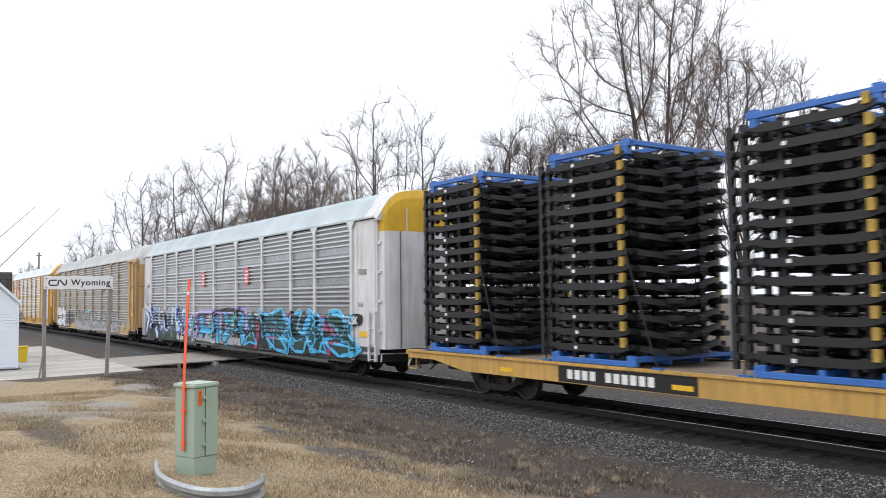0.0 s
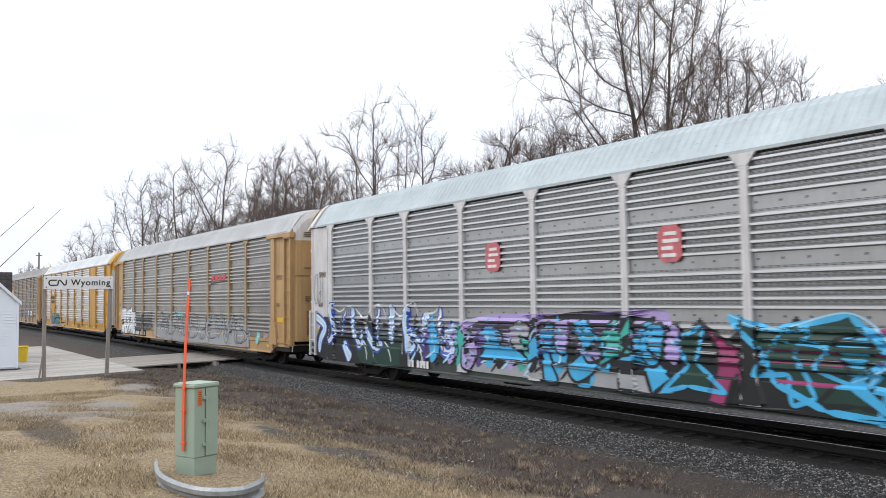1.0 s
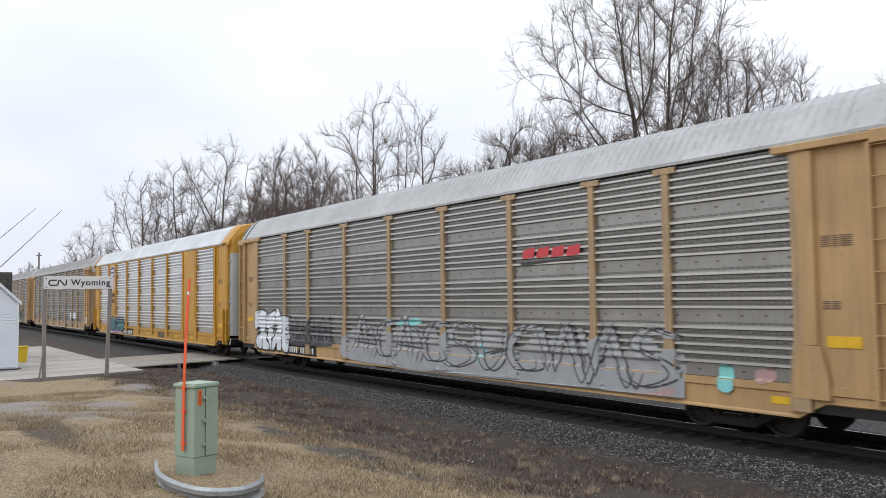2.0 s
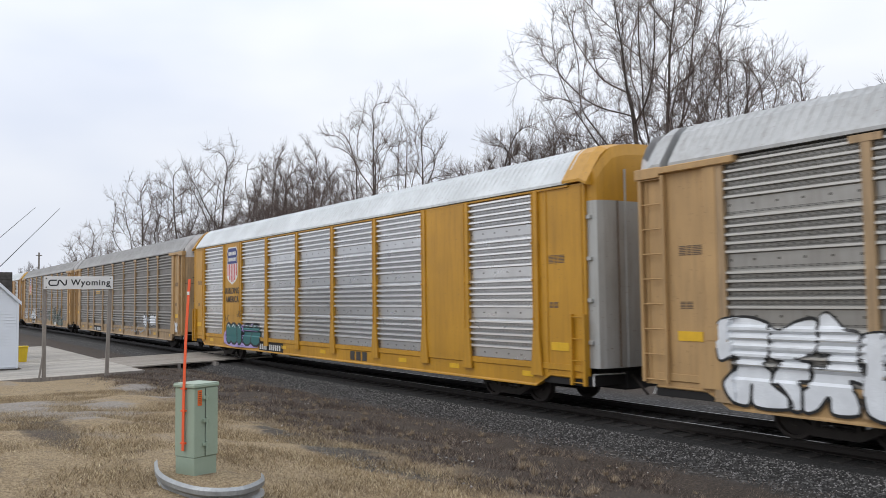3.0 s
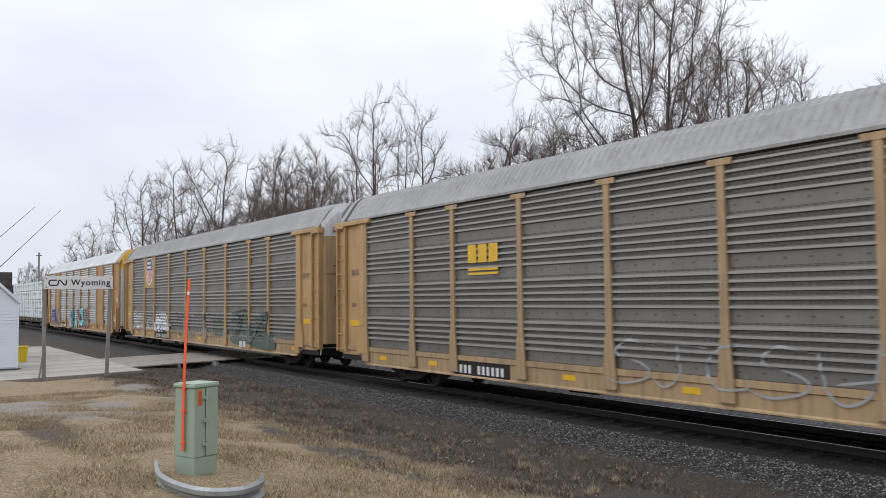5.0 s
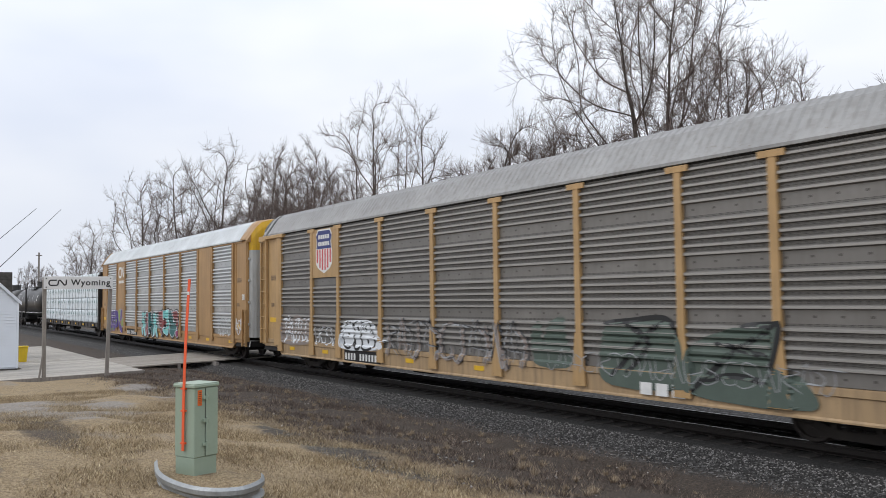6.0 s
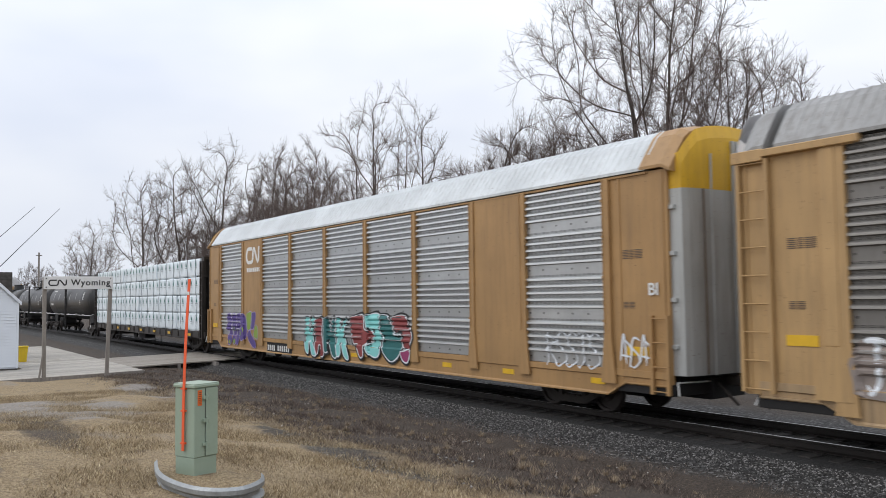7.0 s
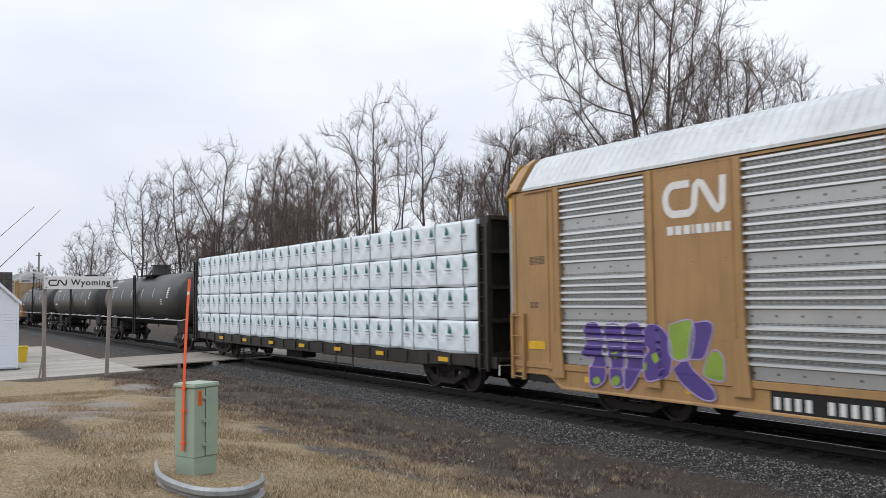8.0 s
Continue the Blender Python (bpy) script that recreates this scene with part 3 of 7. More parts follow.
def marks(car, x, z=0.63, n1=4, n2=6, board=True):
    """Road mark and number as bars on a black board."""
    if board:
        bm = bmesh.new()
        bm_box(bm, x - 0.08, x + (n1 + n2) * 0.19 + 0.35, -1.578, -1.567, z - 0.07, z + 0.33)
        part("number_board", bm, M_BLACK, car, "black number board")
    bars(car, "number_bars", x, z, [0.10] * n1, 0.21, M_WHITE, -1.584, 0.09)
    bars(car, "number_bars", x + n1 * 0.19 + 0.2, z, [0.10] * n2, 0.21, M_WHITE, -1.584, 0.09)


C_TAN, C_YEL, C_CNT = (0.45, 0.285, 0.125), (0.50, 0.255, 0.018), (0.40, 0.205, 0.07)
P_TAN = painted_steel("tan_railcar_paint", C_TAN, GRIME, 0.3)
P_TAN2 = painted_steel("grimy_tan_railcar_paint", (0.40, 0.275, 0.15), GRIME, 0.6)
P_YEL = painted_steel("bright_yellow_railcar_paint", C_YEL, rgb(0.2, 0.1, 0.02), 0.35, 0.42)
P_CNT = painted_steel("faded_orange_railcar_paint", (0.385, 0.225, 0.09), GRIME, 0.28)
P_WHT = painted_steel("white_railcar_paint", (0.60, 0.595, 0.60), rgb(0.22, 0.17, 0.13), 0.4)
P_GRN = painted_steel("dark_green_sill_paint", (0.035, 0.05, 0.045), GRIME, 0.4)
P_GAL = painted_steel("galvanised_end_door", (0.42, 0.43, 0.42), rgb(0.2, 0.16, 0.12), 0.4, 0.45, 0.3)
P_YCAP = painted_steel("chrome_yellow_door_top", (0.62, 0.36, 0.01), GRIME, 0.25)
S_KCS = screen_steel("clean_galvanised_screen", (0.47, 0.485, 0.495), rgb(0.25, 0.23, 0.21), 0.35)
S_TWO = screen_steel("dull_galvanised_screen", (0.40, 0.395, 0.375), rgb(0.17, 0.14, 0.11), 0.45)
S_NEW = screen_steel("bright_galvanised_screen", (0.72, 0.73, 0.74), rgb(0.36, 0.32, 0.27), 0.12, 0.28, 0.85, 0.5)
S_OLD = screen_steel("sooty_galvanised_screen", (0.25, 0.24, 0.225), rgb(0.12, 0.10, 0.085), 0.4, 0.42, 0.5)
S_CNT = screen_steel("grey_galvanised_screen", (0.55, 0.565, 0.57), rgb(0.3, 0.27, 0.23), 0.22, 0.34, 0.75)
R_LIGHT = painted_steel("pale_galvanised_roof", (0.58, 0.61, 0.62), rgb(0.3, 0.29, 0.27), 0.3, 0.5, 0.2)
R_BLUE = painted_steel("blue_grey_galvanised_roof", (0.40, 0.455, 0.47), rgb(0.25, 0.25, 0.24), 0.3, 0.5, 0.2)
R_GREY = painted_steel("dull_galvanised_roof", (0.40, 0.41, 0.41), rgb(0.2, 0.18, 0.16), 0.4, 0.5, 0.2)
R_DARK = painted_steel("sooty_galvanised_roof", (0.30, 0.30, 0.295), rgb(0.14, 0.12, 0.10), 0.45, 0.55, 0.2)

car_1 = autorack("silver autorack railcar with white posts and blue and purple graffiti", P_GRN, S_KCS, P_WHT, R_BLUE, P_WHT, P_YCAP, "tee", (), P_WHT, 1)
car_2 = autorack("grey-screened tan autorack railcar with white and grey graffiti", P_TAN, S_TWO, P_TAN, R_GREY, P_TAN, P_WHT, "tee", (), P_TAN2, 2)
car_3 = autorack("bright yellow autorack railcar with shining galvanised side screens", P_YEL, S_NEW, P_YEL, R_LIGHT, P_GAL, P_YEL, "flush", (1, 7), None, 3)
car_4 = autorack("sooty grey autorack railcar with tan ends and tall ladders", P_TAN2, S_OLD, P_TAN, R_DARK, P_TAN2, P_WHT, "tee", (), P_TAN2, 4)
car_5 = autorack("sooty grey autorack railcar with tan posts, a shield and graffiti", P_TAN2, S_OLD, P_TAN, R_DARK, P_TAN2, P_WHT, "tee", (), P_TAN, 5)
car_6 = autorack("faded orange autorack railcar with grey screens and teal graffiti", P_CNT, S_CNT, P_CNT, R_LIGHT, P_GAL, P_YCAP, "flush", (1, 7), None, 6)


# ---- train: flat car with chassis frames, lumber car, tank cars ----
MORE_CARS = []
P_FLAT = painted_steel("worn_yellow_flatcar_paint", (0.50, 0.29, 0.07), GRIME, 0.5)
M_FRAME = surface("black_coated_frame_steel", (0.008, 0.008, 0.009), 0.62, 0.0, 0.3, 4, 40, 0.1)
M_BLUE = surface("blue_pallet_paint", (0.03, 0.13, 0.42), 0.5, 0, 0.25, 3, 40, 0.1)
M_SPACER = surface("yellow_wood_spacer", (0.42, 0.27, 0.05), 0.7, 0, 0.35, 8, 40, 0.2)
M_DECK = surface("worn_steel_deck", (0.20, 0.155, 0.12), 0.75, 0.1, 0.35, 1.5, 25, 0.3)
M_WRAP = surface("white_lumber_wrap", (0.74, 0.81, 0.85), 0.38, 0, 0.06, 1.5, 12, 0.2)
M_PRINT = surface("green_print", (0.03, 0.16, 0.14), 0.6, 0, 0.2, 6, 60, 0.0)
M_GREYPRINT = surface("grey_print", (0.30, 0.33, 0.35), 0.6, 0, 0.2, 6, 60, 0.0)
M_TANK = painted_steel("black_tank_paint", (0.022, 0.022, 0.023), rgb(0.09, 0.08, 0.07), 0.45, 0.42)
M_LUMBERCAR = painted_steel("dark_brown_lumber_car_paint", (0.018, 0.014, 0.012), GRIME, 0.3)
M_PALEPLATE = surface("white_tag", (0.75, 0.75, 0.75), 0.6, 0, 0.05, 5, 50, 0.0)

flat = thing("flatcar", "worn yellow long flat railcar carrying stacked chassis frames", "railcar", group="cars of the train")
bm = bmesh.new()
bm_box(bm, -13.5, 13.5, -1.5, 1.5, 1.0, 1.06)
part("deck", bm, M_DECK, flat, "scuffed steel deck")
for s in (-1, 1):
    bm = bmesh.new()
    pts = [(-13.5, 1.07), (13.5, 1.07), (13.5, 0.86), (12.2, 0.86), (10.8, 0.64), (-10.8, 0.64), (-12.2, 0.86), (-13.5, 0.86)]
    bm_loft(bm, [[(x, s * y, z) for x, z in pts] for y in (1.49, 1.56)])
    bm_box(bm, -13.5, 13.5, s * 1.49, s * 1.60, 1.03, 1.09)
    part("side_sill", bm, P_FLAT, flat)
bm = bmesh.new()
bm_box(bm, -13.2, 13.2, -0.4, 0.4, 0.48, 1.0)
for x in np.arange(-12.5, 12.6, 1.6):
    bm_box(bm, x - 0.05, x + 0.05, -1.45, 1.45, 0.72, 1.0)
bm_tube(bm, (-9, -1.0, 0.6), (9, -1.0, 0.6), 0.03)
part("underframe", bm, M_BLACK, flat, "black grimy underframe")
for s in (-1, 1):
    bm = bmesh.new()
    bm_box(bm, s * 13.5, s * 13.75, -1.5, 1.5, 0.94, 1.06, 0.01)
    part("end_sill", bm, P_FLAT, flat)
    bm = bmesh.new()
    bm_tube(bm, (s * 13.6, -1.5, 0.55), (s * 13.2, -1.5, 0.55), 0.016)
    for x in (13.6, 13.2):
        bm_tube(bm, (s * x, -1.5, 0.55), (s * x, -1.5, 0.95), 0.016)
    part("step", bm, P_FLAT, flat)
    coupler(flat, s * 13.5, s)
    add_truck(flat, s * 10.06, 0.46)
for x in (-9.3, -4.0, 1.2, 6.4):
    bm = bmesh.new()
    bm_box(bm, x, x + 0.5, -1.572, -1.558, 0.74, 0.84)
    part("reflector_strip", bm, M_REFLECT, flat)
bm = bmesh.new()
bm_box(bm, -7.2, -3.4, -1.570, -1.557, 0.66, 1.01)
part("number_board", bm, M_BLACK, flat)
bars(flat, "number_bars", -6.9, 0.74, [0.16] * 4, 0.2, M_WHITE, -1.576, 0.07)
bars(flat, "number_bars", -5.75, 0.74, [0.16] * 6, 0.2, M_WHITE, -1.576, 0.07)
MORE_CARS.append((flat, 0.0))


def chassis_frame_mesh(seed):
    """A black subframe: straight end beams along the car, long curved rails across it."""
    bm = bmesh.new()
    rng = random.Random(seed)
    for y in (-1.50, 1.50):
        s = 1 if y > 0 else -1
        rings = []
        for x, z, h in ((-0.22, 0.05, 0.08), (0.0, 0.03, 0.10), (0.22, 0.0, 0.14), (0.5, 0.0, 0.15), (1.7, 0.0, 0.15), (2.0, 0.02, 0.14), (2.22, 0.06, 0.10)):
            rings.append([(x, y - 0.04, z - h / 2), (x, y + 0.04, z - h / 2), (x, y + 0.04, z + h / 2), (x, y - 0.04, z + h / 2)])
        bm_loft(bm, rings)
        for x in (0.05, 0.62, 1.2, 1.85):
            bm_box(bm, x - 0.06, x + 0.06, y + s * 0.0, y - s * 0.14, -0.12, 0.1, 0.015)
        bm_tube(bm, (-0.28, y - s * 0.1, -0.02), (-0.02, y - s * 0.1, -0.02), 0.07, 0.045, 8)
        bm_tube(bm, (-0.16, y - s * 0.22, -0.13), (-0.16, y - s * 0.22, 0.11), 0.05, None, 6)
    for x, s in ((0.1, -1), (2.12, 1)):
        rings = []
        for i in range(21):
            u = i / 20
            y = -1.48 + 2.96 * u
            z = 0.02 - 0.11 * math.sin(math.pi * u) ** 2 + 0.045 * math.sin(3 * math.pi * u + seed)
            xx = x + s * 0.10 * math.cos(2 * math.pi * u)
            h = 0.11 + 0.05 * math.sin(math.pi * u) ** 4
            rings.append([(xx - 0.045, y, z - h / 2), (xx + 0.045, y, z - h / 2), (xx + 0.045, y, z + h / 2), (xx - 0.045, y, z + h / 2)])
        bm_loft(bm, rings)
        for y in (-1.1, -0.55, 0.1, 0.7, 1.2):
            dz = rng.uniform(-0.04, 0.06)
            bm_box(bm, x + s * 0.0, x + s * 0.2, y - 0.07, y + 0.07, -0.13 + dz, 0.03 + dz, 0.015)
        bm_tube(bm, (x + s * 0.05, -0.9, 0.06), (x + s * 0.16, -0.5, -0.14), 0.035, None, 6)
        bm_tube(bm, (x + s * 0.05, 0.5, 0.0), (x + s * 0.16, 0.95, 0.1), 0.035, None, 6)
    for y in (-0.85, -0.2, 0.5, 1.0):
        bm_tube(bm, (0.1, y, -0.08), (2.1, y + rng.uniform(-0.1, 0.1), -0.10), 0.095, None, 8)
    bm_box(bm, 0.2, 2.0, -0.9, -0.2, -0.11, -0.05, 0.01)
    bm_box(bm, 0.3, 1.9, 0.3, 1.0, 0.0, 0.06, 0.01)
    for x in (0.55, 1.1, 1.65):
        rings = []
        for i in range(11):
            u = i / 10
            z = 0.05 * math.sin(5 * u + x * 3) - 0.03
            rings.append([(x - 0.06, -1.45 + 2.9 * u, z - 0.12), (x + 0.06, -1.45 + 2.9 * u, z - 0.12), (x + 0.06, -1.45 + 2.9 * u, z + 0.07), (x - 0.06, -1.45 + 2.9 * u, z + 0.07)])
        bm_loft(bm, rings)
    for y in (-1.3, -0.4, 0.6, 1.3):
        bm_box(bm, -0.62, 0.1, y - 0.05, y + 0.05, -0.06 + rng.uniform(-0.03, 0.03), 0.05, 0.012)
        bm_tube(bm, (-0.55, y - 0.12, 0.0), (-0.55, y + 0.12, 0.0), 0.075, None, 8)
    rings = []
    for i in range(17):
        u = i / 16
        y, x = -1.25 + 2.5 * u, 2.2 + 0.62 * math.sin(math.pi * u) ** 0.7
        z = 0.03 - 0.10 * math.sin(2 * math.pi * u)
        rings.append([(x - 0.04, y, z - 0.06), (x + 0.04, y, z - 0.06), (x + 0.04, y, z + 0.06), (x - 0.04, y, z + 0.06)])
    bm_loft(bm, rings)
    for y in (-0.7, 0.0, 0.7):
        bm_tube(bm, (2.1, y, 0.0), (2.75, y + rng.uniform(-0.2, 0.2), rng.uniform(-0.08, 0.08)), 0.05, None, 6)
        bm_box(bm, 2.55, 2.9, y - 0.13, y + 0.10, -0.07, 0.05, 0.02)
    return mesh_of("chassis_frame", bm, M_FRAME)


FRAME_MESHES = [chassis_frame_mesh(s) for s in (1, 2, 3)]


def frame_stack():
    st = thing("chassis_frame_stack", "tall stack of black vehicle chassis frames between blue steel pallets", "frame stack", group="stacks of frames on the flat car")
    for name, z, label in (("pallet", 1.10, "blue steel base pallet"), ("top_pallet", 5.60, "blue steel top frame")):
        top = z > 2
        beams = [(-0.12, 2.38, y - 0.05, y + 0.05, z, z + 0.11) for y in (-1.5, -0.5, 0.5, 1.5)]
        beams += [(x - 0.06, x + 0.06, -1.55, 1.55, z + (0.02 if top else 0.09), z + (0.13 if top else 0.2)) for x in (-0.06, 1.13, 2.32)]
        beams += [(x - 0.08, x + 0.08, y - 0.07, y + 0.07, z - (0.16 if top else 0.01), z + (0.17 if top else 0.22)) for x in (0.02, 2.2) for y in (-1.47, 1.47)]
        pallet = None
        for k, box in enumerate(beams):
            bm = bmesh.new()
            bm_box(bm, *box, 0.008)
            if pallet is None:
                pallet = part(name, bm, M_BLUE, st, label)
            else:
                part("beam" if k < 7 else "foot", bm, M_BLUE, pallet)
    rng = random.Random(8)
    for k in range(13):
        place("chassis_frame", FRAME_MESHES[k % 3], st, pose(rng.uniform(-0.03, 0.03), rng.uniform(-0.02, 0.02), 1.42 + k * 0.332, rng.uniform(-0.6, 0.6), rng.uniform(-0.5, 0.5), rng.uniform(-0.6, 0.6)))
    bm = bmesh.new()
    bm_box(bm, -0.06, 0.06, -0.05, 0.05, 0, 0.20, 0.008)
    sp = mesh_of("spacer", bm, M_SPACER)
    bm = bmesh.new()
    bm_box(bm, -0.04, 0.04, -0.003, 0.003, -0.035, 0.035)
    tag = mesh_of("paper_tag", bm, M_PALEPLATE)
    for k in range(13):
        for y in (-1.53, 1.53):
            place("spacer", sp, st, pose(2.05 + rng.uniform(-0.02, 0.02), y, 1.48 + k * 0.332))
        place("paper_tag", tag, st, pose(0.66 + rng.uniform(-0.05, 0.05), -1.545, 1.43 + k * 0.332))
    for x in (-0.62, -0.34, 0.42, 1.05, 1.85):
        for y in (-1.32, 1.25, -0.3):
            bm = bmesh.new()
            bm_box(bm, x - 0.05, x + 0.05, y - 0.05, y + 0.05, 1.2, 5.58)
            part("upright", bm, M_FRAME, st)
    for x, d in ((0.0, -0.3), (2.2, 0.75)):
        bm = bmesh.new()
        bm_tube(bm, (x, -1.57, 3.4), (x + d, -1.57, 1.1), 0.016, None, 6)
        part("tie_down_chain", bm, M_FRAME, st)
        bm = bmesh.new()
        bm_box(bm, x + d - 0.12, x + d + 0.12, -1.59, -1.50, 1.095, 1.13)
        part("chain_anchor", bm, M_BLUE, st)
    return st


first_stack = frame_stack()
STACKS = [(first_stack, -12.25)] + [(copy_thing(first_stack, Matrix()), x) for x in (-7.3, -2.1, 3.1, 8.3)]

# lumber car, its centre on the rail head
lumber_car = thing("centerbeam_flatcar", "black centre-beam flat railcar loaded with wrapped lumber", "railcar", group="cars of the train")
bm = bmesh.new()
bm_box(bm, -11.5, 11.5, -1.45, 1.45, 0.98, 1.08)
part("deck", bm, M_LUMBERCAR, lumber_car)
for s in (-1, 1):
    bm = bmesh.new()
    pts = [(-11.9, 1.06), (11.9, 1.06), (11.9, 0.78), (9.6, 0.78), (8.4, 0.70), (-8.4, 0.70), (-9.6, 0.78), (-11.9, 0.78)]
    bm_loft(bm, [[(x, s * y, z) for x, z in pts] for y in (1.42, 1.52)])
    for x in np.arange(-11, 11.1, 1.1):
        bm_box(bm, x - 0.05, x + 0.05, s * 1.5, s * 1.56, 0.76, 1.04)
    part("side_sill", bm, M_LUMBERCAR, lumber_car)
    # end bulkhead with stiffeners
    bm = bmesh.new()
    x0, x1 = s * 11.25, s * 11.33
    bm_box(bm, x0, x1, -1.5, 1.5, 1.0, 4.62)
    wall = part("bulkhead", bm, M_LUMBERCAR, lumber_car, "black ribbed steel end bulkhead")
    for y in (-1.46, -0.5, 0.5, 1.46):
        bm = bmesh.new()
        bm_box(bm, x1, s * 11.62, y - 0.05, y + 0.05, 1.0, 4.60)
        part("stiffener", bm, M_LUMBERCAR, wall)
    for z in (1.1, 1.95, 2.8, 3.7, 4.55):
        bm = bmesh.new()
        bm_box(bm, x1, s * 11.66, -1.5, 1.5, z - 0.05, z + 0.05)
        part("stiffener", bm, M_LUMBERCAR, wall)
    ladder(lumber_car, s * 11.3, s * 11.62, -1.55, 0.7, 4.4, 11, M_LUMBERCAR)
    bm = bmesh.new()
    bm_box(bm, s * 11.3, s * 12.0, -1.45, 1.45, 0.95, 1.03)
    part("end_platform", bm, M_LUMBERCAR, lumber_car)
    coupler(lumber_car, s * 11.9, s)
    add_truck(lumber_car, s * 9.0, 0.46)
bm = bmesh.new()
bm_box(bm, -11.2, 11.2, -0.12, 0.12, 1.0, 4.55)
bm_box(bm, -11.2, 11.2, -0.3, 0.3, 4.5, 4.62)
part("centre_beam", bm, M_LUMBERCAR, lumber_car)
bm = bmesh.new()
bm_box(bm, -10.5, 10.5, -0.3, 0.3, 0.5, 0.98)
bm_box(bm, -2.0, -0.6, -1.0, -0.4, 0.35, 0.75, 0.03)
for x in (-5.5, -4.6, 3.0, 4.2):
    bm_tube(bm, (x, -1.4, 0.8), (x, -1.4, 0.28), 0.02)
bm_tube(bm, (-6, -1.4, 0.42), (4.2, -1.4, 0.42), 0.02)
part("underframe", bm, M_BLACK, lumber_car)
for x in (-8.0, -5.2, -2.4, 0.4, 3.2, 6.0, 9.4):
    bm = bmesh.new()
    bm_box(bm, x, x + 0.45, -1.575, -1.56, 0.84, 0.96)
    part("reflector_strip", bm, M_REFLECT, lumber_car)
K7 = 7 - 2.63 / 28.65
MORE_CARS.append((lumber_car, K7))


def lumber_bundle(seed):
    """A wrapped bundle of boards, near face at y = 0, loose wrap with creases."""
    L, H, D = 3.68, 0.845, 1.2
    b = thing("lumber_bundle", "white plastic-wrapped bundle of lumber with green printed marks", "lumber bundle", group="bundles on the lumber car")
    nx, nz = 56, 14
    rng = np.random.RandomState(seed)
    ph = rng.uniform(0, 6.28, (8, 2))
    verts, faces = [], []
    xs, zs = np.linspace(0, L, nx), np.linspace(0, H, nz)
    for x in xs:
        for z in zs:
            y = sum(0.0028 * math.sin((1.5 + 2.3 * i) * x * (1 if i % 2 else -0.8) + (2 + 2.9 * i) * z * (1 if i % 3 else -1) + ph[i, 0]) for i in range(7))
            y -= 0.012 * math.sin(math.pi * z / H)
            dz = 0.015 * math.sin(3.1 * x + ph[1, 1]) * (z < 0.01)
            edge = 0.03 if z in (zs[0], zs[-1]) else 0.0
            if x in (xs[0], xs[-1]):
                edge = 0.03
            verts.append((x, y + edge, z + dz))
    for i in range(nx - 1):
        for j in range(nz - 1):
            a = i * nz + j
            faces.append((a, a + nz, a + nz + 1, a + 1))
    n0 = len(verts)
    verts += [(0, D, 0), (L, D, 0), (L, D, H), (0, D, H)]
    fl = lambda i, j: i * nz + j
    faces.append((n0, n0 + 3, n0 + 2, n0 + 1))
    faces.append(tuple([fl(i, 0) for i in range(nx)][::-1] + [n0, n0 + 1][0:1] + [n0 + 1]))
    faces.append(tuple([fl(i, nz - 1) for i in range(nx)] + [n0 + 2, n0 + 3]))
    faces.append(tuple([fl(0, j) for j in range(nz)] + [n0 + 3, n0]))
    faces.append(tuple([fl(nx - 1, j) for j in range(nz)][::-1] + [n0 + 1, n0 + 2]))
    place("wrap", raw_mesh("wrap", verts, faces, M_WRAP, False), b)
    for x in (0.55 + 0.02 * seed, 1.85, 3.1):
        bm = bmesh.new()
        bm_box(bm, x - 0.012, x + 0.012, -0.03, 0.0, 0, H)
        part("strap", bm, M_GREYPRINT, b)
    for i in range(5):
        x = 0.22 + i * 0.73 + 0.03 * math.sin(seed * 3 + i)
        bm = bmesh.new()
        for dx, h in ((0.0, 0.24), (0.075, 0.17)):
            pts = [(x + dx - 0.05, 0.50), (x + dx + 0.05, 0.50), (x + dx + 0.012, 0.50 + h), (x + dx - 0.012, 0.50 + h)]
            bm_loft(bm, [[(px, y, pz) for px, pz in pts] for y in (-0.038, -0.034)])
        part("green_mark", bm, M_PRINT, b)
        bm = bmesh.new()
        bm_box(bm, x - 0.12, x + 0.2, -0.038, -0.034, 0.42, 0.452)
        bm_box(bm, x - 0.08, x + 0.16, -0.038, -0.034, 0.34, 0.352)
        part("printed_line", bm, M_GREYPRINT, b)
    return b


BUNDLES = []
masters = [lumber_bundle(s) for s in (1, 2, 3)]
used = set()
for tier in range(4):
    for col in range(6):
        for side in (0, 1):
            src = masters[(tier * 2 + col + side) % 3]
            ob = src if src.name not in used else copy_thing(src, Matrix())
            used.add(src.name)
            jit = 0.02 * math.sin(tier * 5 + col * 3)
            x = -11.2 + col * 3.735 + jit
            z = 1.09 + tier * 0.872
            if side == 0:
                BUNDLES.append((ob, pose(x, -1.53 + jit, z)))
            else:
                BUNDLES.append((ob, pose(x + 3.68, 1.53, z, 0, 0, 180)))


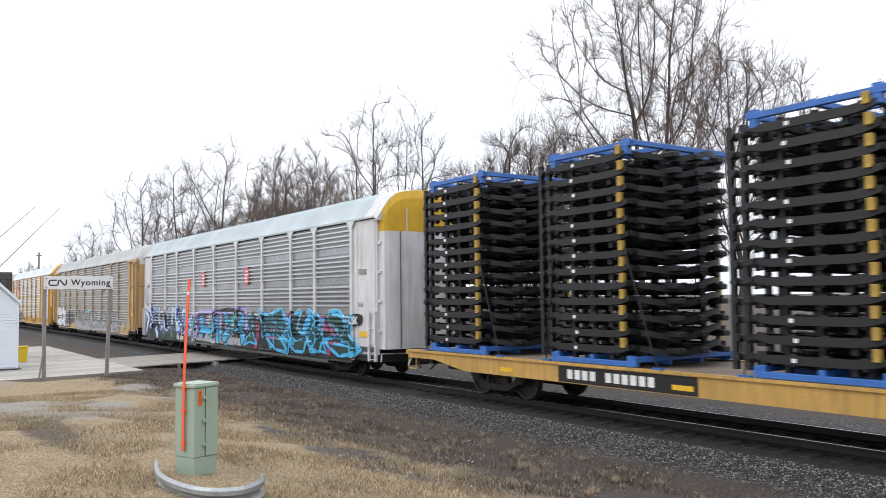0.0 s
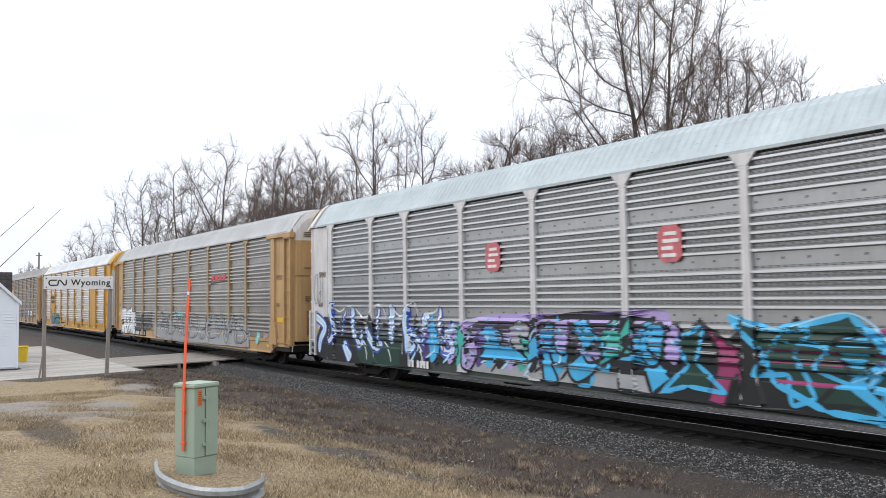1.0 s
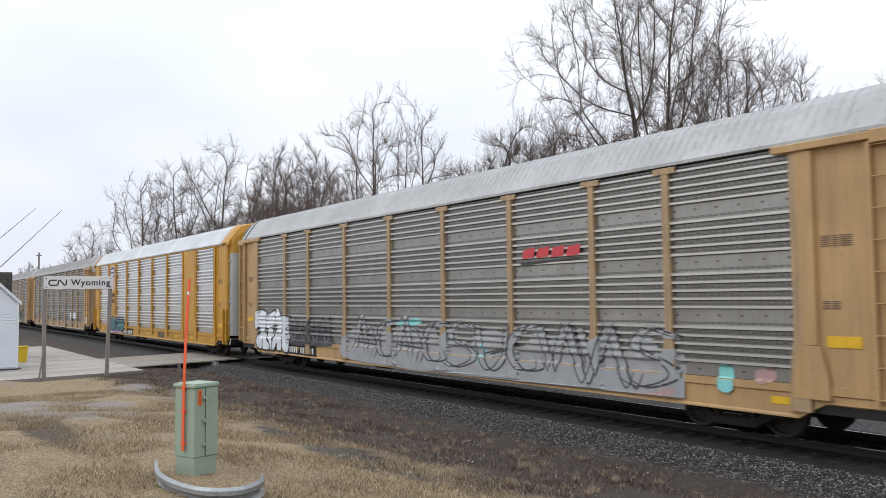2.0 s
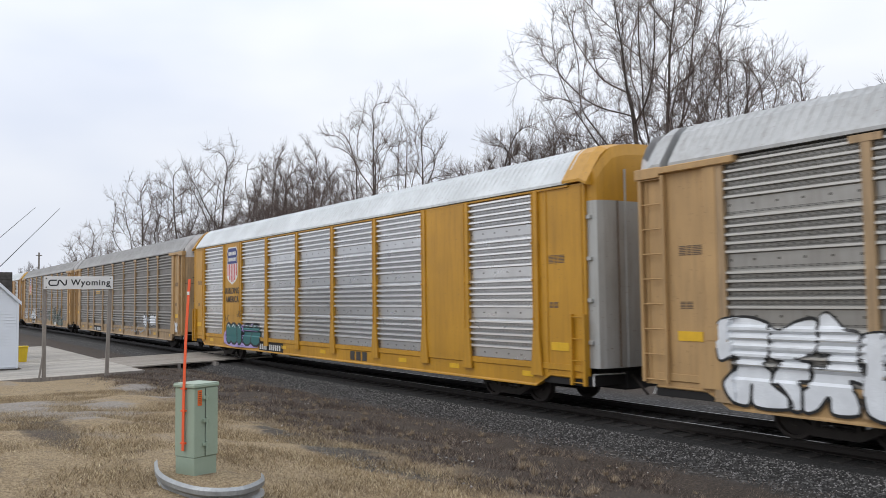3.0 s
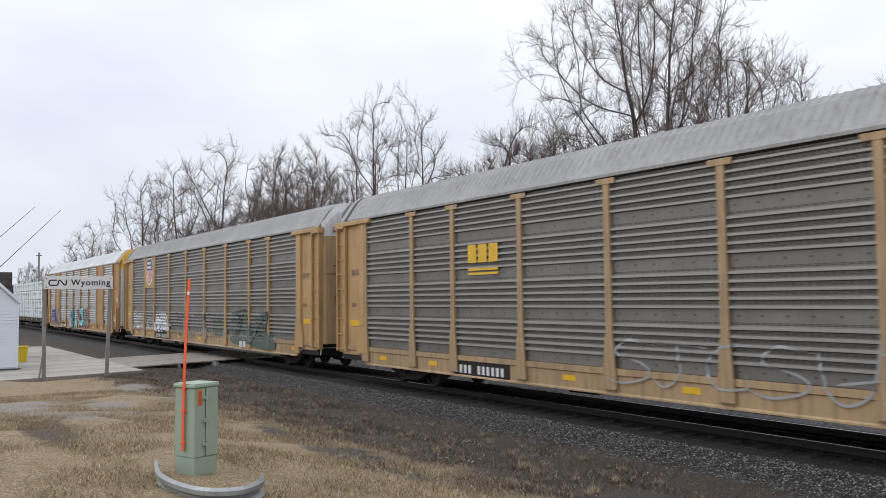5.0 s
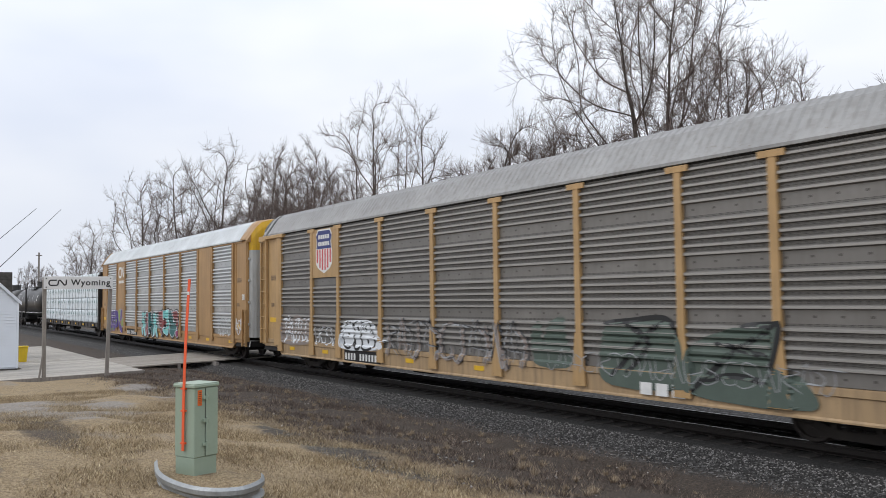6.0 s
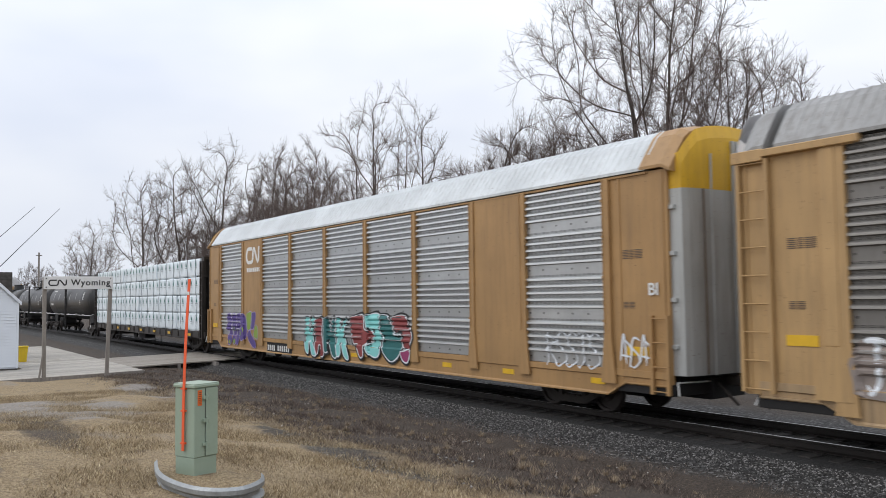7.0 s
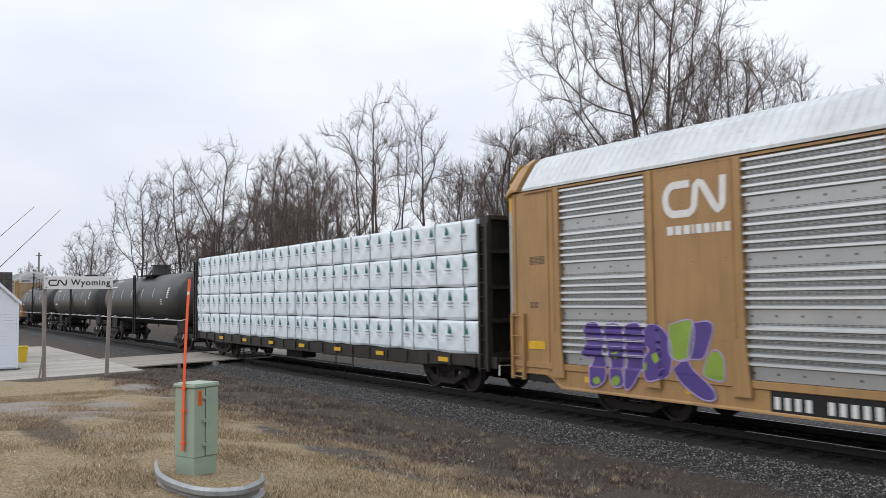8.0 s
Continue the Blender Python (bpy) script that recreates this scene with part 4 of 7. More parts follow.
def tank_car():
    car = thing("tank_car", "black cylindrical tank railcar with white stencils and top platform", "tank car", group="cars of the train")
    R, zc, half = 1.48, 2.62, 8.1
    bm = bmesh.new()
    rings = []
    for x, r in ((-half - 0.62, 0.05), (-half - 0.55, 0.5), (-half - 0.35, 1.0), (-half - 0.12, 1.33), (-half, R)) + tuple((x, R) for x in (-5.4, -5.38, -2.7, 0, 2.7, 5.4)) + ((half, R), (half + 0.12, 1.33), (half + 0.35, 1.0), (half + 0.55, 0.5), (half + 0.62, 0.05)):
        rings.append([(x, r * math.cos(2 * math.pi * i / 40), zc + r * math.sin(2 * math.pi * i / 40)) for i in range(40)])
    bm_loft(bm, rings)
    part("tank", bm, M_TANK, car, "", True)
    for x in (-5.4, -2.7, 0.0, 2.7, 5.4):
        bm = bmesh.new()
        bm_loft(bm, [[(x + d, (R + 0.008) * math.cos(2 * math.pi * i / 40), zc + (R + 0.008) * math.sin(2 * math.pi * i / 40)) for i in range(40)] for d in (-0.03, 0.03)], caps=False)
        part("weld_band", bm, M_TANK, car)
    bm = bmesh.new()
    bm_tube(bm, (0, 0, zc + R - 0.1), (0, 0, zc + R + 0.55), 0.55, 0.5, 16)
    bm_tube(bm, (0, 0, zc + R + 0.55), (0, 0, zc + R + 0.62), 0.58, 0.58, 16)
    part("dome", bm, M_TANK, car)
    bm = bmesh.new()
    bm_box(bm, -1.5, 1.5, -1.0, 1.0, zc + R - 0.05, zc + R + 0.0)
    part("platform", bm, M_BLACK, car)
    bm = bmesh.new()
    for y in (-1.0, 1.0):
        for x in (-1.5, -0.5, 0.5, 1.5):
            bm_tube(bm, (x, y, zc + R - 0.3), (x, y, zc + R + 0.75), 0.022, None, 6)
        for z in (0.4, 0.75):
            bm_tube(bm, (-1.5, y, zc + R + z), (1.5, y, zc + R + z), 0.022, None, 6)
    part("platform_railing", bm, M_BLACK, car)
    for s in (-1, 1):
        bm = bmesh.new()
        bm_box(bm, s * 6.2, s * 9.4, -0.4, 0.4, 0.72, 1.15)
        bm_box(bm, s * 9.2, s * 9.4, -1.45, 1.45, 0.85, 1.05)
        for y in (-0.9, 0.9):
            bm_loft(bm, [[(s * 6.8, y - 0.1, 0.9), (s * 8.0, y - 0.1, 0.9), (s * 8.0, y + 0.1, 0.9), (s * 6.8, y + 0.1, 0.9)], [(s * 6.6, y - 0.1, 1.7), (s * 8.1, y - 0.1, 1.7), (s * 8.1, y + 0.1, 1.7), (s * 6.6, y + 0.1, 1.7)]])
        part("stub_sill", bm, M_BLACK, car)
        coupler(car, s * 9.3, s)
        add_truck(car, s * 7.4, 0.46)
    for y in (-1.52, 1.52):
        bm = bmesh.new()
        bm_tube(bm, (-9.2, y, 1.55), (9.2, y, 1.55), 0.02, None, 6)
        for x in (-9.2, -6, -3, 0, 3, 6, 9.2):
            bm_tube(bm, (x, y, 1.55), (x, y * 0.82, 1.62), 0.02, None, 6)
        part("handrail", bm, M_WHITE if y < 0 else M_BLACK, car)
    ladder(car, -0.2, 0.2, -1.54, 0.6, 4.1, 11, M_BLACK)
    for x, z, w, h, n in ((-7.2, 3.45, 0.24, 0.42, 5), (5.2, 2.6, 0.3, 0.05, 3), (6.3, 3.2, 0.35, 0.05, 5), (-7.2, 2.3, 0.18, 0.14, 4)):
        for k in range(n):
            bm = bmesh.new()
            xx, zz = (x + k * (w + 0.07), z) if h > 0.1 else (x, z - k * 0.12)
            ring = []
            for d in (0, h):
                dz = min(1.45, max(-1.45, zz + d - zc))
                yy = -math.sqrt((R + 0.012) ** 2 - dz * dz)
                ring.append([(xx, yy, zz + d), (xx + w, yy, zz + d), (xx + w, yy + 0.02, zz + d), (xx, yy + 0.02, zz + d)])
            bm_loft(bm, ring)
            part("stencil", bm, M_WHITE, car)
    for x in (-6, -3.6, -1.2, 1.2, 3.6, 6.4):
        bm = bmesh.new()
        ring = []
        for zz in (2.75, 3.0, 3.25):
            yy = -math.sqrt((R + 0.012) ** 2 - (zz - zc) ** 2)
            ring.append([(x, yy, zz), (x + 0.05, yy, zz), (x + 0.05, yy + 0.02, zz), (x, yy + 0.02, zz)])
        bm_loft(bm, ring)
        part("reflector_strip", bm, M_WHITE, car)
    return car


for d in (8.3, -11.6, -31.4):
    MORE_CARS.append((tank_car(), 8 - d / 28.65))
car_11 = copy_thing(car_5, Matrix())
car_11["label"] = "distant tan and grey autorack railcar behind the tank cars"
MORE_CARS.append((car_11, 8 + 55.7 / 28.65))
RIDERS = [(ob, 0.0, pose(x, 0, 0)) for ob, x in STACKS] + [(ob, K7, m) for ob, m in BUNDLES]


# ---- station side: boardwalk, sign, shed, pedestal ----


def plank_material(name, c):
    m = Nodes(name)
    grain = m.noise(3.0, 5, (14, 0.7, 4))
    col = m.ramp(m.rand(), (0.0, tint(c, 0.68)), (0.5, tint(c, 0.95)), (1.0, tint(c, 1.15)))
    col = m.mix(m.mask(grain, 0.35, 0.75), col, tint(c, 0.7))
    m.bump(grain, 0.4, 0.01)
    return m.done(col, 0.85)


M_PLANK = plank_material("weathered_grey_plank", (0.50, 0.465, 0.41))
M_PLANK2 = plank_material("worn_crossing_plank", (0.36, 0.325, 0.28))
M_POSTW = surface("weathered_post", (0.26, 0.235, 0.21), 0.85, 0, 0.3, 3, 30, 0.4, (5, 5, 0.6))
M_SIDING = surface("white_vinyl_siding", (0.70, 0.74, 0.79), 0.45, 0, 0.05, 1.0, 30, 0.05)
M_SHINGLE = surface("dark_shingle", (0.075, 0.068, 0.062), 0.9, 0, 0.45, 5, 30, 0.5)
M_SIGN = surface("white_sign_paint", (0.72, 0.72, 0.71), 0.5, 0, 0.08, 3, 40, 0.05)
M_INK = surface("black_sign_paint", (0.03, 0.03, 0.032), 0.5, 0, 0.15, 5, 60, 0.0)
M_GREENBOX = surface("pale_green_enamel", (0.31, 0.385, 0.30), 0.5, 0, 0.07, 1.6, 25, 0.06)
M_ORANGE = surface("orange_fibreglass", (0.86, 0.115, 0.035), 0.45, 0, 0.08, 4, 50, 0.0)
M_LABEL = surface("orange_label", (0.78, 0.16, 0.03), 0.5, 0, 0.1, 4, 50, 0.0)
M_GALV = surface("weathered_guardrail_zinc", (0.33, 0.345, 0.35), 0.5, 0.5, 0.25, 4, 35, 0.15)
M_YELLOW = surface("yellow_plastic", (0.72, 0.50, 0.02), 0.5, 0, 0.1, 3, 30, 0.05)


def text_mesh(s, size, material, depth=0.004, spacing=1.0):
    cu = bpy.data.curves.new("lettering", "FONT")
    cu.body, cu.size, cu.extrude, cu.offset, cu.align_x, cu.space_character = s, size, depth, size * 0.022, "CENTER", spacing
    ob = new("lettering", cu)
    bpy.context.view_layer.update()
    me = bpy.data.meshes.new_from_object(ob.evaluated_get(bpy.context.evaluated_depsgraph_get()))
    bpy.data.objects.remove(ob)
    me.materials.clear()
    me.materials.append(material)
    return me


def stroke_bm(bm, pts, w, y0, y1):
    """A flat band of width w along points (x, z), mitred."""
    P = [Vector((x, 0, z)) for x, z in pts]
    side = []
    for i, p in enumerate(P):
        a = P[max(i - 1, 0)]
        b = P[min(i + 1, len(P) - 1)]
        d = (b - a).normalized()
        side.append(Vector((-d.z, 0, d.x)) * w / 2)
    rings = [[tuple(p + n + Vector((0, y0, 0))), tuple(p - n + Vector((0, y0, 0))), tuple(p - n + Vector((0, y1, 0))), tuple(p + n + Vector((0, y1, 0)))] for p, n in zip(P, side)]
    return bm_loft(bm, rings)


def worm_logo(bm, w, h, t, y0, y1):
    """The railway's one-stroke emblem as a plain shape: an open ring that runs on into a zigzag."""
    r = h * 0.42
    left = [(0.46 * w, h - t / 2), (r, h - t / 2)]
    left += [(r - (r - t / 2) * math.sin(a), h / 2 + (h - t) / 2 * math.cos(a)) for a in np.linspace(0.15, math.pi - 0.15, 11)]
    right = [(r, t / 2), (0.44 * w, t / 2), (0.50 * w, t / 2 + 0.08 * h), (0.53 * w, 0.3 * h), (0.56 * w, 0.82 * h), (0.60 * w, h - t / 2), (0.655 * w, h - t * 0.7), (0.70 * w, 0.72 * h), (0.85 * w, 0.22 * h), (0.895 * w, t * 0.6), (0.95 * w, t), (0.97 * w, 0.3 * h), (0.985 * w, h)]
    return stroke_bm(bm, left + right, t, y0, y1)


def build_boardwalk():
    rng = random.Random(2)
    deck = thing("boardwalk", "weathered grey plank station platform", "boardwalk", kind="structure")
    for i in range(150):
        x = -30.75 - i * 0.146
        y0 = -12.5 if x > -35.0 else (-8.0 if x > -41 else -12.5)
        y0 = -9.9 if x > -35.0 else -7.9
        y1 = -4.33
        shear = 0.30
        bm = bmesh.new()
        t = rng.uniform(-0.004, 0.004)
        pts = [(x - 0.060, y0), (x + 0.060, y0), (x + 0.060 - shear * (y1 - y0) * 0.6, y1 + rng.uniform(-0.02, 0.02)), (x - 0.060 - shear * (y1 - y0) * 0.6, y1)]
        bm_loft(bm, [[(px, py, z + t) for px, py in pts] for z in (-0.04, 0.0)])
        part("plank", bm, M_PLANK, deck)
    bm = bmesh.new()
    ex = -30.66
    bm_loft(bm, [[(ex, -9.9, z), (ex - 0.18 * 5.57, -4.33, z), (ex - 0.18 * 5.57 - 0.05, -4.33, z), (ex - 0.05, -9.9, z)] for z in (-0.2, -0.005)])
    part("fascia_board", bm, M_POSTW, deck)
    cross = thing("track_crossing", "weathered timber walkway that leads across the track", "walkway", kind="structure")
    for i in range(40):
        x = -35.4 - i * 0.146
        for y0, y1 in ((-4.30, 0.74), (0.96, 2.24), (2.46, 5.2)):
            bm = bmesh.new()
            t = rng.uniform(-0.004, 0.004)
            sh = 0.25 if y0 < 0 else 0.0
            dx0, dx1 = 0.28 * (0.74 - y0) * (y0 < 0), 0.0
            pts = [(x - 0.060 + dx0, y0), (x + 0.060 + dx0, y0), (x + 0.060, y1), (x - 0.060, y1)]
            bm_loft(bm, [[(px, py, z + t) for px, py in pts] for z in (-0.07, -0.02)])
            part("plank", bm, M_PLANK2, cross)
    bm = bmesh.new()
    for y in (-3.6, -2.2, -0.6):
        bm_box(bm, -41.0, -34.5, y - 0.07, y + 0.07, -0.28, -0.075)
    part("bearer", bm, M_POSTW, cross)


build_boardwalk()


def build_sign():
    s = thing("station_sign", "white station name board on two weathered wooden posts", "sign")
    a, b = Vector((-31.04, -7.81, 0)), Vector((-30.88, -5.82, 0))
    for p, top in ((a, a + Vector((0.0, -0.02, 3.40))), (b, b + Vector((0.0, 0.11, 3.40)))):
        bm = bmesh.new()
        base = p + Vector((-0.06, 0, -0.25))
        rings = []
        for q in (base, top + Vector((-0.06, 0, 0))):
            rings.append([tuple(q + Vector((dx, dy, 0))) for dx, dy in ((-0.05, -0.06), (0.05, -0.06), (0.05, 0.06), (-0.05, 0.06))])
        bm_loft(bm, rings)
        part("post", bm, M_POSTW, s)
    # the small strut at the foot of one post
    bm = bmesh.new()
    bm_loft(bm, [[(-30.96, -8.02, -0.1), (-30.90, -8.02, -0.1), (-30.90, -7.96, -0.1), (-30.96, -7.96, -0.1)], [(-31.0, -7.86, 1.0), (-30.95, -7.86, 1.0), (-30.95, -7.82, 1.0), (-31.0, -7.82, 1.0)]])
    part("strut", bm, M_POSTW, s)
    ang = math.atan2(0.16, 1.99)
    M = Matrix.Translation((-31.02, -7.87, 3.0)) @ Matrix.Rotation(math.pi / 2 - ang, 4, "Z")
    W = 2.22
    bm = bmesh.new()
    bm_box(bm, 0, W, -0.03, 0.03, 0, 0.44, 0.006)
    board = part("board", bm, M_SIGN, s)
    board.matrix_basis = M
    bm = bmesh.new()
    worm_logo(bm, 0.58, 0.22, 0.045, -0.036, -0.031)
    lg = part("emblem", bm, M_INK, board, "black railway emblem")
    lg.matrix_basis = pose(0.14, 0, 0.11)
    me = text_mesh("Wyoming", 0.285, M_INK, 0.003, 1.16)
    place("lettering", me, board, pose(1.49, -0.033, 0.135, 90), "black letters Wyoming")
    for x in (0.08, W - 0.08):
        for z in (0.07, 0.37):
            bm = bmesh.new()
            bm_tube(bm, (x, -0.045, z), (x, -0.03, z), 0.022, None, 8)
            part("bolt", bm, M_INK, board)


build_sign()


def build_shed():
    house = thing("shed", "small white vinyl-sided shed with a shingled gable roof", "shed")
    x0, y1, ye = -35.25, -8.1, 2.57
    w, depth = 4.2, 3.2
    # gable wall towards the viewer: lapped boards
    bm = bmesh.new()
    bm_loft(bm, [[(x, y1, 0.06), (x, y1 - w, 0.06), (x, y1 - w, ye), (x, y1 - w / 2, ye + w / 2 * 0.98), (x, y1, ye)] for x in (x0 - depth, x0 - 0.03)])
    part("wall", bm, M_SIDING, house)
    k = 0
    z = 0.12
    while z < ye + w / 2:
        inset = max(0.0, (z + 0.11 - ye) / 0.98)
        if inset < w / 2 - 0.1:
            bm = bmesh.new()
            ya, yb = y1 - inset, y1 - w + inset
            bm_loft(bm, [[(x0 + d, ya, zz) for d, zz in ((-0.03, z), (0.012, z), (-0.012, z + 0.118), (-0.03, z + 0.118))], [(x0 + d, yb, zz) for d, zz in ((-0.03, z), (0.012, z), (-0.012, z + 0.118), (-0.03, z + 0.118))]])
            part("siding_board", bm, M_SIDING, house)
        z += 0.118
    bm = bmesh.new()
    bm_box(bm, x0 - 0.02, x0 + 0.03, y1 - 0.06, y1 + 0.02, 0.06, ye, 0.004)
    part("corner_trim", bm, M_SIDING, house)
    bm = bmesh.new()
    bm_box(bm, x0 - depth, x0 + 0.0, y1 - w, y1 + 0.0, -0.12, 0.06)
    part("plinth", bm, M_SHINGLE, house)
    for s in (0, 1):
        bm = bmesh.new()
        e = y1 + 0.1 if s == 0 else y1 - w - 0.1
        ridge = y1 - w / 2
        bm_loft(bm, [[(x, e, ye - 0.08), (x, e, ye + 0.0), (x, ridge, ye + w / 2 * 0.98 + 0.10), (x, ridge, ye + w / 2 * 0.98 + 0.02)] for x in (x0 - depth - 0.1, x0 + 0.07)])
        part("roof", bm, M_SHINGLE, house)
        bm = bmesh.new()
        bm_loft(bm, [[(x, e, ye - 0.12), (x, e, ye + 0.015), (x, ridge, ye + w / 2 * 0.98 + 0.115), (x, ridge, ye + w / 2 * 0.98 - 0.02)] for x in (x0 + 0.07, x0 + 0.09)])
        part("rake_board", bm, M_SIDING, house)
    # taller shingled hut behind
    hut = thing("shingled_hut", "dark shingle-clad hut beside the white shed", "hut")
    bm = bmesh.new()
    bm_box(bm, -45.0, -42.0, -10.6, -7.55, -0.1, 3.9)
    part("wall", bm, M_SHINGLE, hut)
    for k in range(24):
        bm = bmesh.new()
        z = 0.1 + k * 0.16
        bm_loft(bm, [[(-42.0, y, z), (-41.965, y, z), (-41.99, y, z + 0.16), (-42.0, y, z + 0.16)] for y in (-10.6, -7.53)])
        part("shingle_course", bm, M_SHINGLE, hut)


build_shed()

bin_ob = thing("grit_bin", "yellow plastic bin beside the shed", "bin", pose(-39.9, -7.33, 0.0))
bm = bmesh.new()
bm_loft(bm, [[(-0.14 - g, -0.14 - g, z), (0.14 + g, -0.14 - g, z), (0.14 + g, 0.14 + g, z), (-0.14 - g, 0.14 + g, z)] for z, g in ((0.0, 0.0), (0.62, 0.05))])
part("body", bm, M_YELLOW, bin_ob)
bm = bmesh.new()
bm_box(bm, -0.21, 0.21, -0.21, 0.21, 0.62, 0.68, 0.015)
part("lid", bm, M_YELLOW, bin_ob)

WHIPS = []
for a, b in (((-36.0, -10.35, 3.41), (-36.0, -7.48, 6.33)), ((-36.0, -9.14, 3.43), (-36.0, -6.55, 6.30))):
    d = Vector(b) - Vector(a)
    w = thing("whip_antenna", "thin dark whip antenna that sways above the shed", "antenna", Matrix.Translation(a))
    bm = bmesh.new()
    bm_tube(bm, (0, 0, 0), d, 0.017, 0.008, 6)
    part("rod", bm, M_INK, w)
    bm = bmesh.new()
    bm_tube(bm, (0, 0, -1.0), (0, 0, 0.06), 0.035, 0.03, 8)
    part("mount", bm, M_INK, w)
    WHIPS.append((w, a))

pole = thing("utility_pole", "distant bare wooden utility pole", "utility pole", pose(-165.1, 11.3, -0.6))
bm = bmesh.new()
bm_tube(bm, (0, 0, 0), (0, 0, 12.2), 0.22, 0.14, 10)
part("pole", bm, M_POSTW, pole)
bm = bmesh.new()
bm_box(bm, -0.08, 0.08, -0.5, 0.5, 11.6, 11.75)
part("crossarm", bm, M_POSTW, pole)


def build_pedestal():
    base = Vector((-9.75, -9.41, 0.44))
    ped = thing("utility_pedestal", "pale green metal utility pedestal with three latches", "utility box", Matrix.Translation(base) @ pose(0, 0, 0, 0, 0, 111.7))
    a = 0.35
    bm = bmesh.new()
    bm_box(bm, 0.006, a - 0.006, 0.006, a - 0.006, -0.12, 0.26, 0.006)
    part("plinth", bm, M_GREENBOX, ped)
    bm = bmesh.new()
    bm_box(bm, 0, a, 0, a, 0.262, 1.075, 0.008)
    part("body", bm, M_GREENBOX, ped)
    bm = bmesh.new()
    bm_box(bm, -0.018, a + 0.018, -0.018, a + 0.018, 1.078, 1.12, 0.01)
    bm_box(bm, -0.012, a + 0.012, -0.012, a + 0.012, 1.12, 1.128, 0.003)
    part("lid", bm, M_GREENBOX, ped)
    # the face at y = 0 runs along local x from the near edge
    bm = bmesh.new()
    bm_box(bm, 0.165, 0.345, -0.012, 0.0, 0.27, 1.07, 0.004)
    door = part("door", bm, M_GREENBOX, ped)
    bm = bmesh.new()
    bm_box(bm, 0.158, 0.164, -0.004, 0.002, 0.27, 1.07)
    part("seam", bm, M_INK, ped)
    for z in (0.41, 0.69, 0.96):
        bm = bmesh.new()
        bm_box(bm, 0.115, 0.20, -0.03, -0.004, z - 0.02, z + 0.02, 0.005)
        bm_tube(bm, (0.16, -0.034, z - 0.04), (0.16, -0.034, z + 0.04), 0.012, None, 8)
        part("latch", bm, M_GREENBOX, ped)
    bm = bmesh.new()
    bm_box(bm, 0.05, 0.11, -0.004, 0.001, 0.87, 1.05)
    lab = part("warning_label", bm, M_LABEL, ped, "orange warning label")
    for k in range(7):
        bm = bmesh.new()
        bm_box(bm, 0.06, 0.10, -0.006, -0.003, 0.888 + k * 0.022, 0.894 + k * 0.022)
        part("printed_line", bm, M_INK, lab)
    mk = thing("marker_post", "tall bent orange fibreglass cable marker strapped to the pedestal", "marker post", ped.matrix_basis.copy())
    rings = []
    for i in range(13):
        u = i / 12
        z = 0.34 + u * 2.03
        bend = 0.105 * u ** 2
        c = Vector((-0.022 - 0.0 * u, 0.17 - bend, z))
        w = 0.022
        rings.append([tuple(c + Vector((dx, dy, 0))) for dx, dy in ((-0.006, -w), (0.008, -w * 0.6), (0.008, w * 0.6), (-0.006, w))])
    bm = bmesh.new()
    bm_loft(bm, rings)
    part("post", bm, M_ORANGE, mk)
    for z in (0.42, 0.80, 1.06):
        bm = bmesh.new()
        bm_box(bm, -0.034, 0.0, 0.135, 0.205, z, z + 0.02)
        part("strap", bm, M_ORANGE, mk)
    bm = bmesh.new()
    c = 0.17 - 0.105 * 0.92 ** 2
    bm_box(bm, -0.031, -0.028, c - 0.02, c + 0.02, 2.18, 2.22)
    part("reflective_band", bm, M_SIGN, mk)


build_pedestal()


def build_guardrail():
    """A curved piece of W-beam laid on edge as a border round the pedestal."""
    ctrl = [Vector(p) for p in ((-10.25, -9.70, 0), (-9.55, -9.86, 0), (-8.95, -9.86, 0), (-8.45, -9.72, 0), (-8.25, -9.42, 0), (-8.45, -9.12, 0), (-8.75, -8.98, 0))]
    path = []
    for i in range(len(ctrl) - 1):
        p0, p1, p2, p3 = ctrl[max(i - 1, 0)], ctrl[i], ctrl[i + 1], ctrl[min(i + 2, len(ctrl) - 1)]
        for k in range(6):
            t = k / 6
            path.append(0.5 * ((2 * p1) + (p2 - p0) * t + (2 * p0 - 5 * p1 + 4 * p2 - p3) * t * t + (3 * p1 - p0 - 3 * p2 + p3) * t ** 3))
    path.append(ctrl[-1])
    prof = [(0.0, -0.06), (0.03, -0.03), (0.03, 0.015), (-0.02, 0.05), (-0.02, 0.085), (0.03, 0.12), (0.03, 0.165), (0.0, 0.195)]
    rail = thing("guardrail_border", "curved galvanised guardrail beam used as a border", "guardrail")
    bm = bmesh.new()
    rings = []
    for i, p in enumerate(path):
        d = (path[min(i + 1, len(path) - 1)] - path[max(i - 1, 0)]).normalized()
        n = Vector((d.y, -d.x, 0))
        z = 0.455
        rings.append([tuple(p + n * a + Vector((0, 0, z + b))) for a, b in prof] + [tuple(p + n * (a - 0.006) + Vector((0, 0, z + b))) for a, b in prof[::-1]])
    bm_loft(bm, rings)
    part("beam", bm, M_GALV, rail)
    for i in (8, 20):
        p = path[i]
        bm = bmesh.new()
        d = (path[i + 1] - path[i - 1]).normalized()
        n = Vector((d.y, -d.x, 0))
        bm_loft(bm, [[tuple(p + n * (a + 0.004) + d * s + Vector((0, 0, 0.455 + b))) for a, b in prof] for s in (-0.02, 0.02)], closed=False)
        part("lap_joint", bm, M_GALV, rail)


build_guardrail()


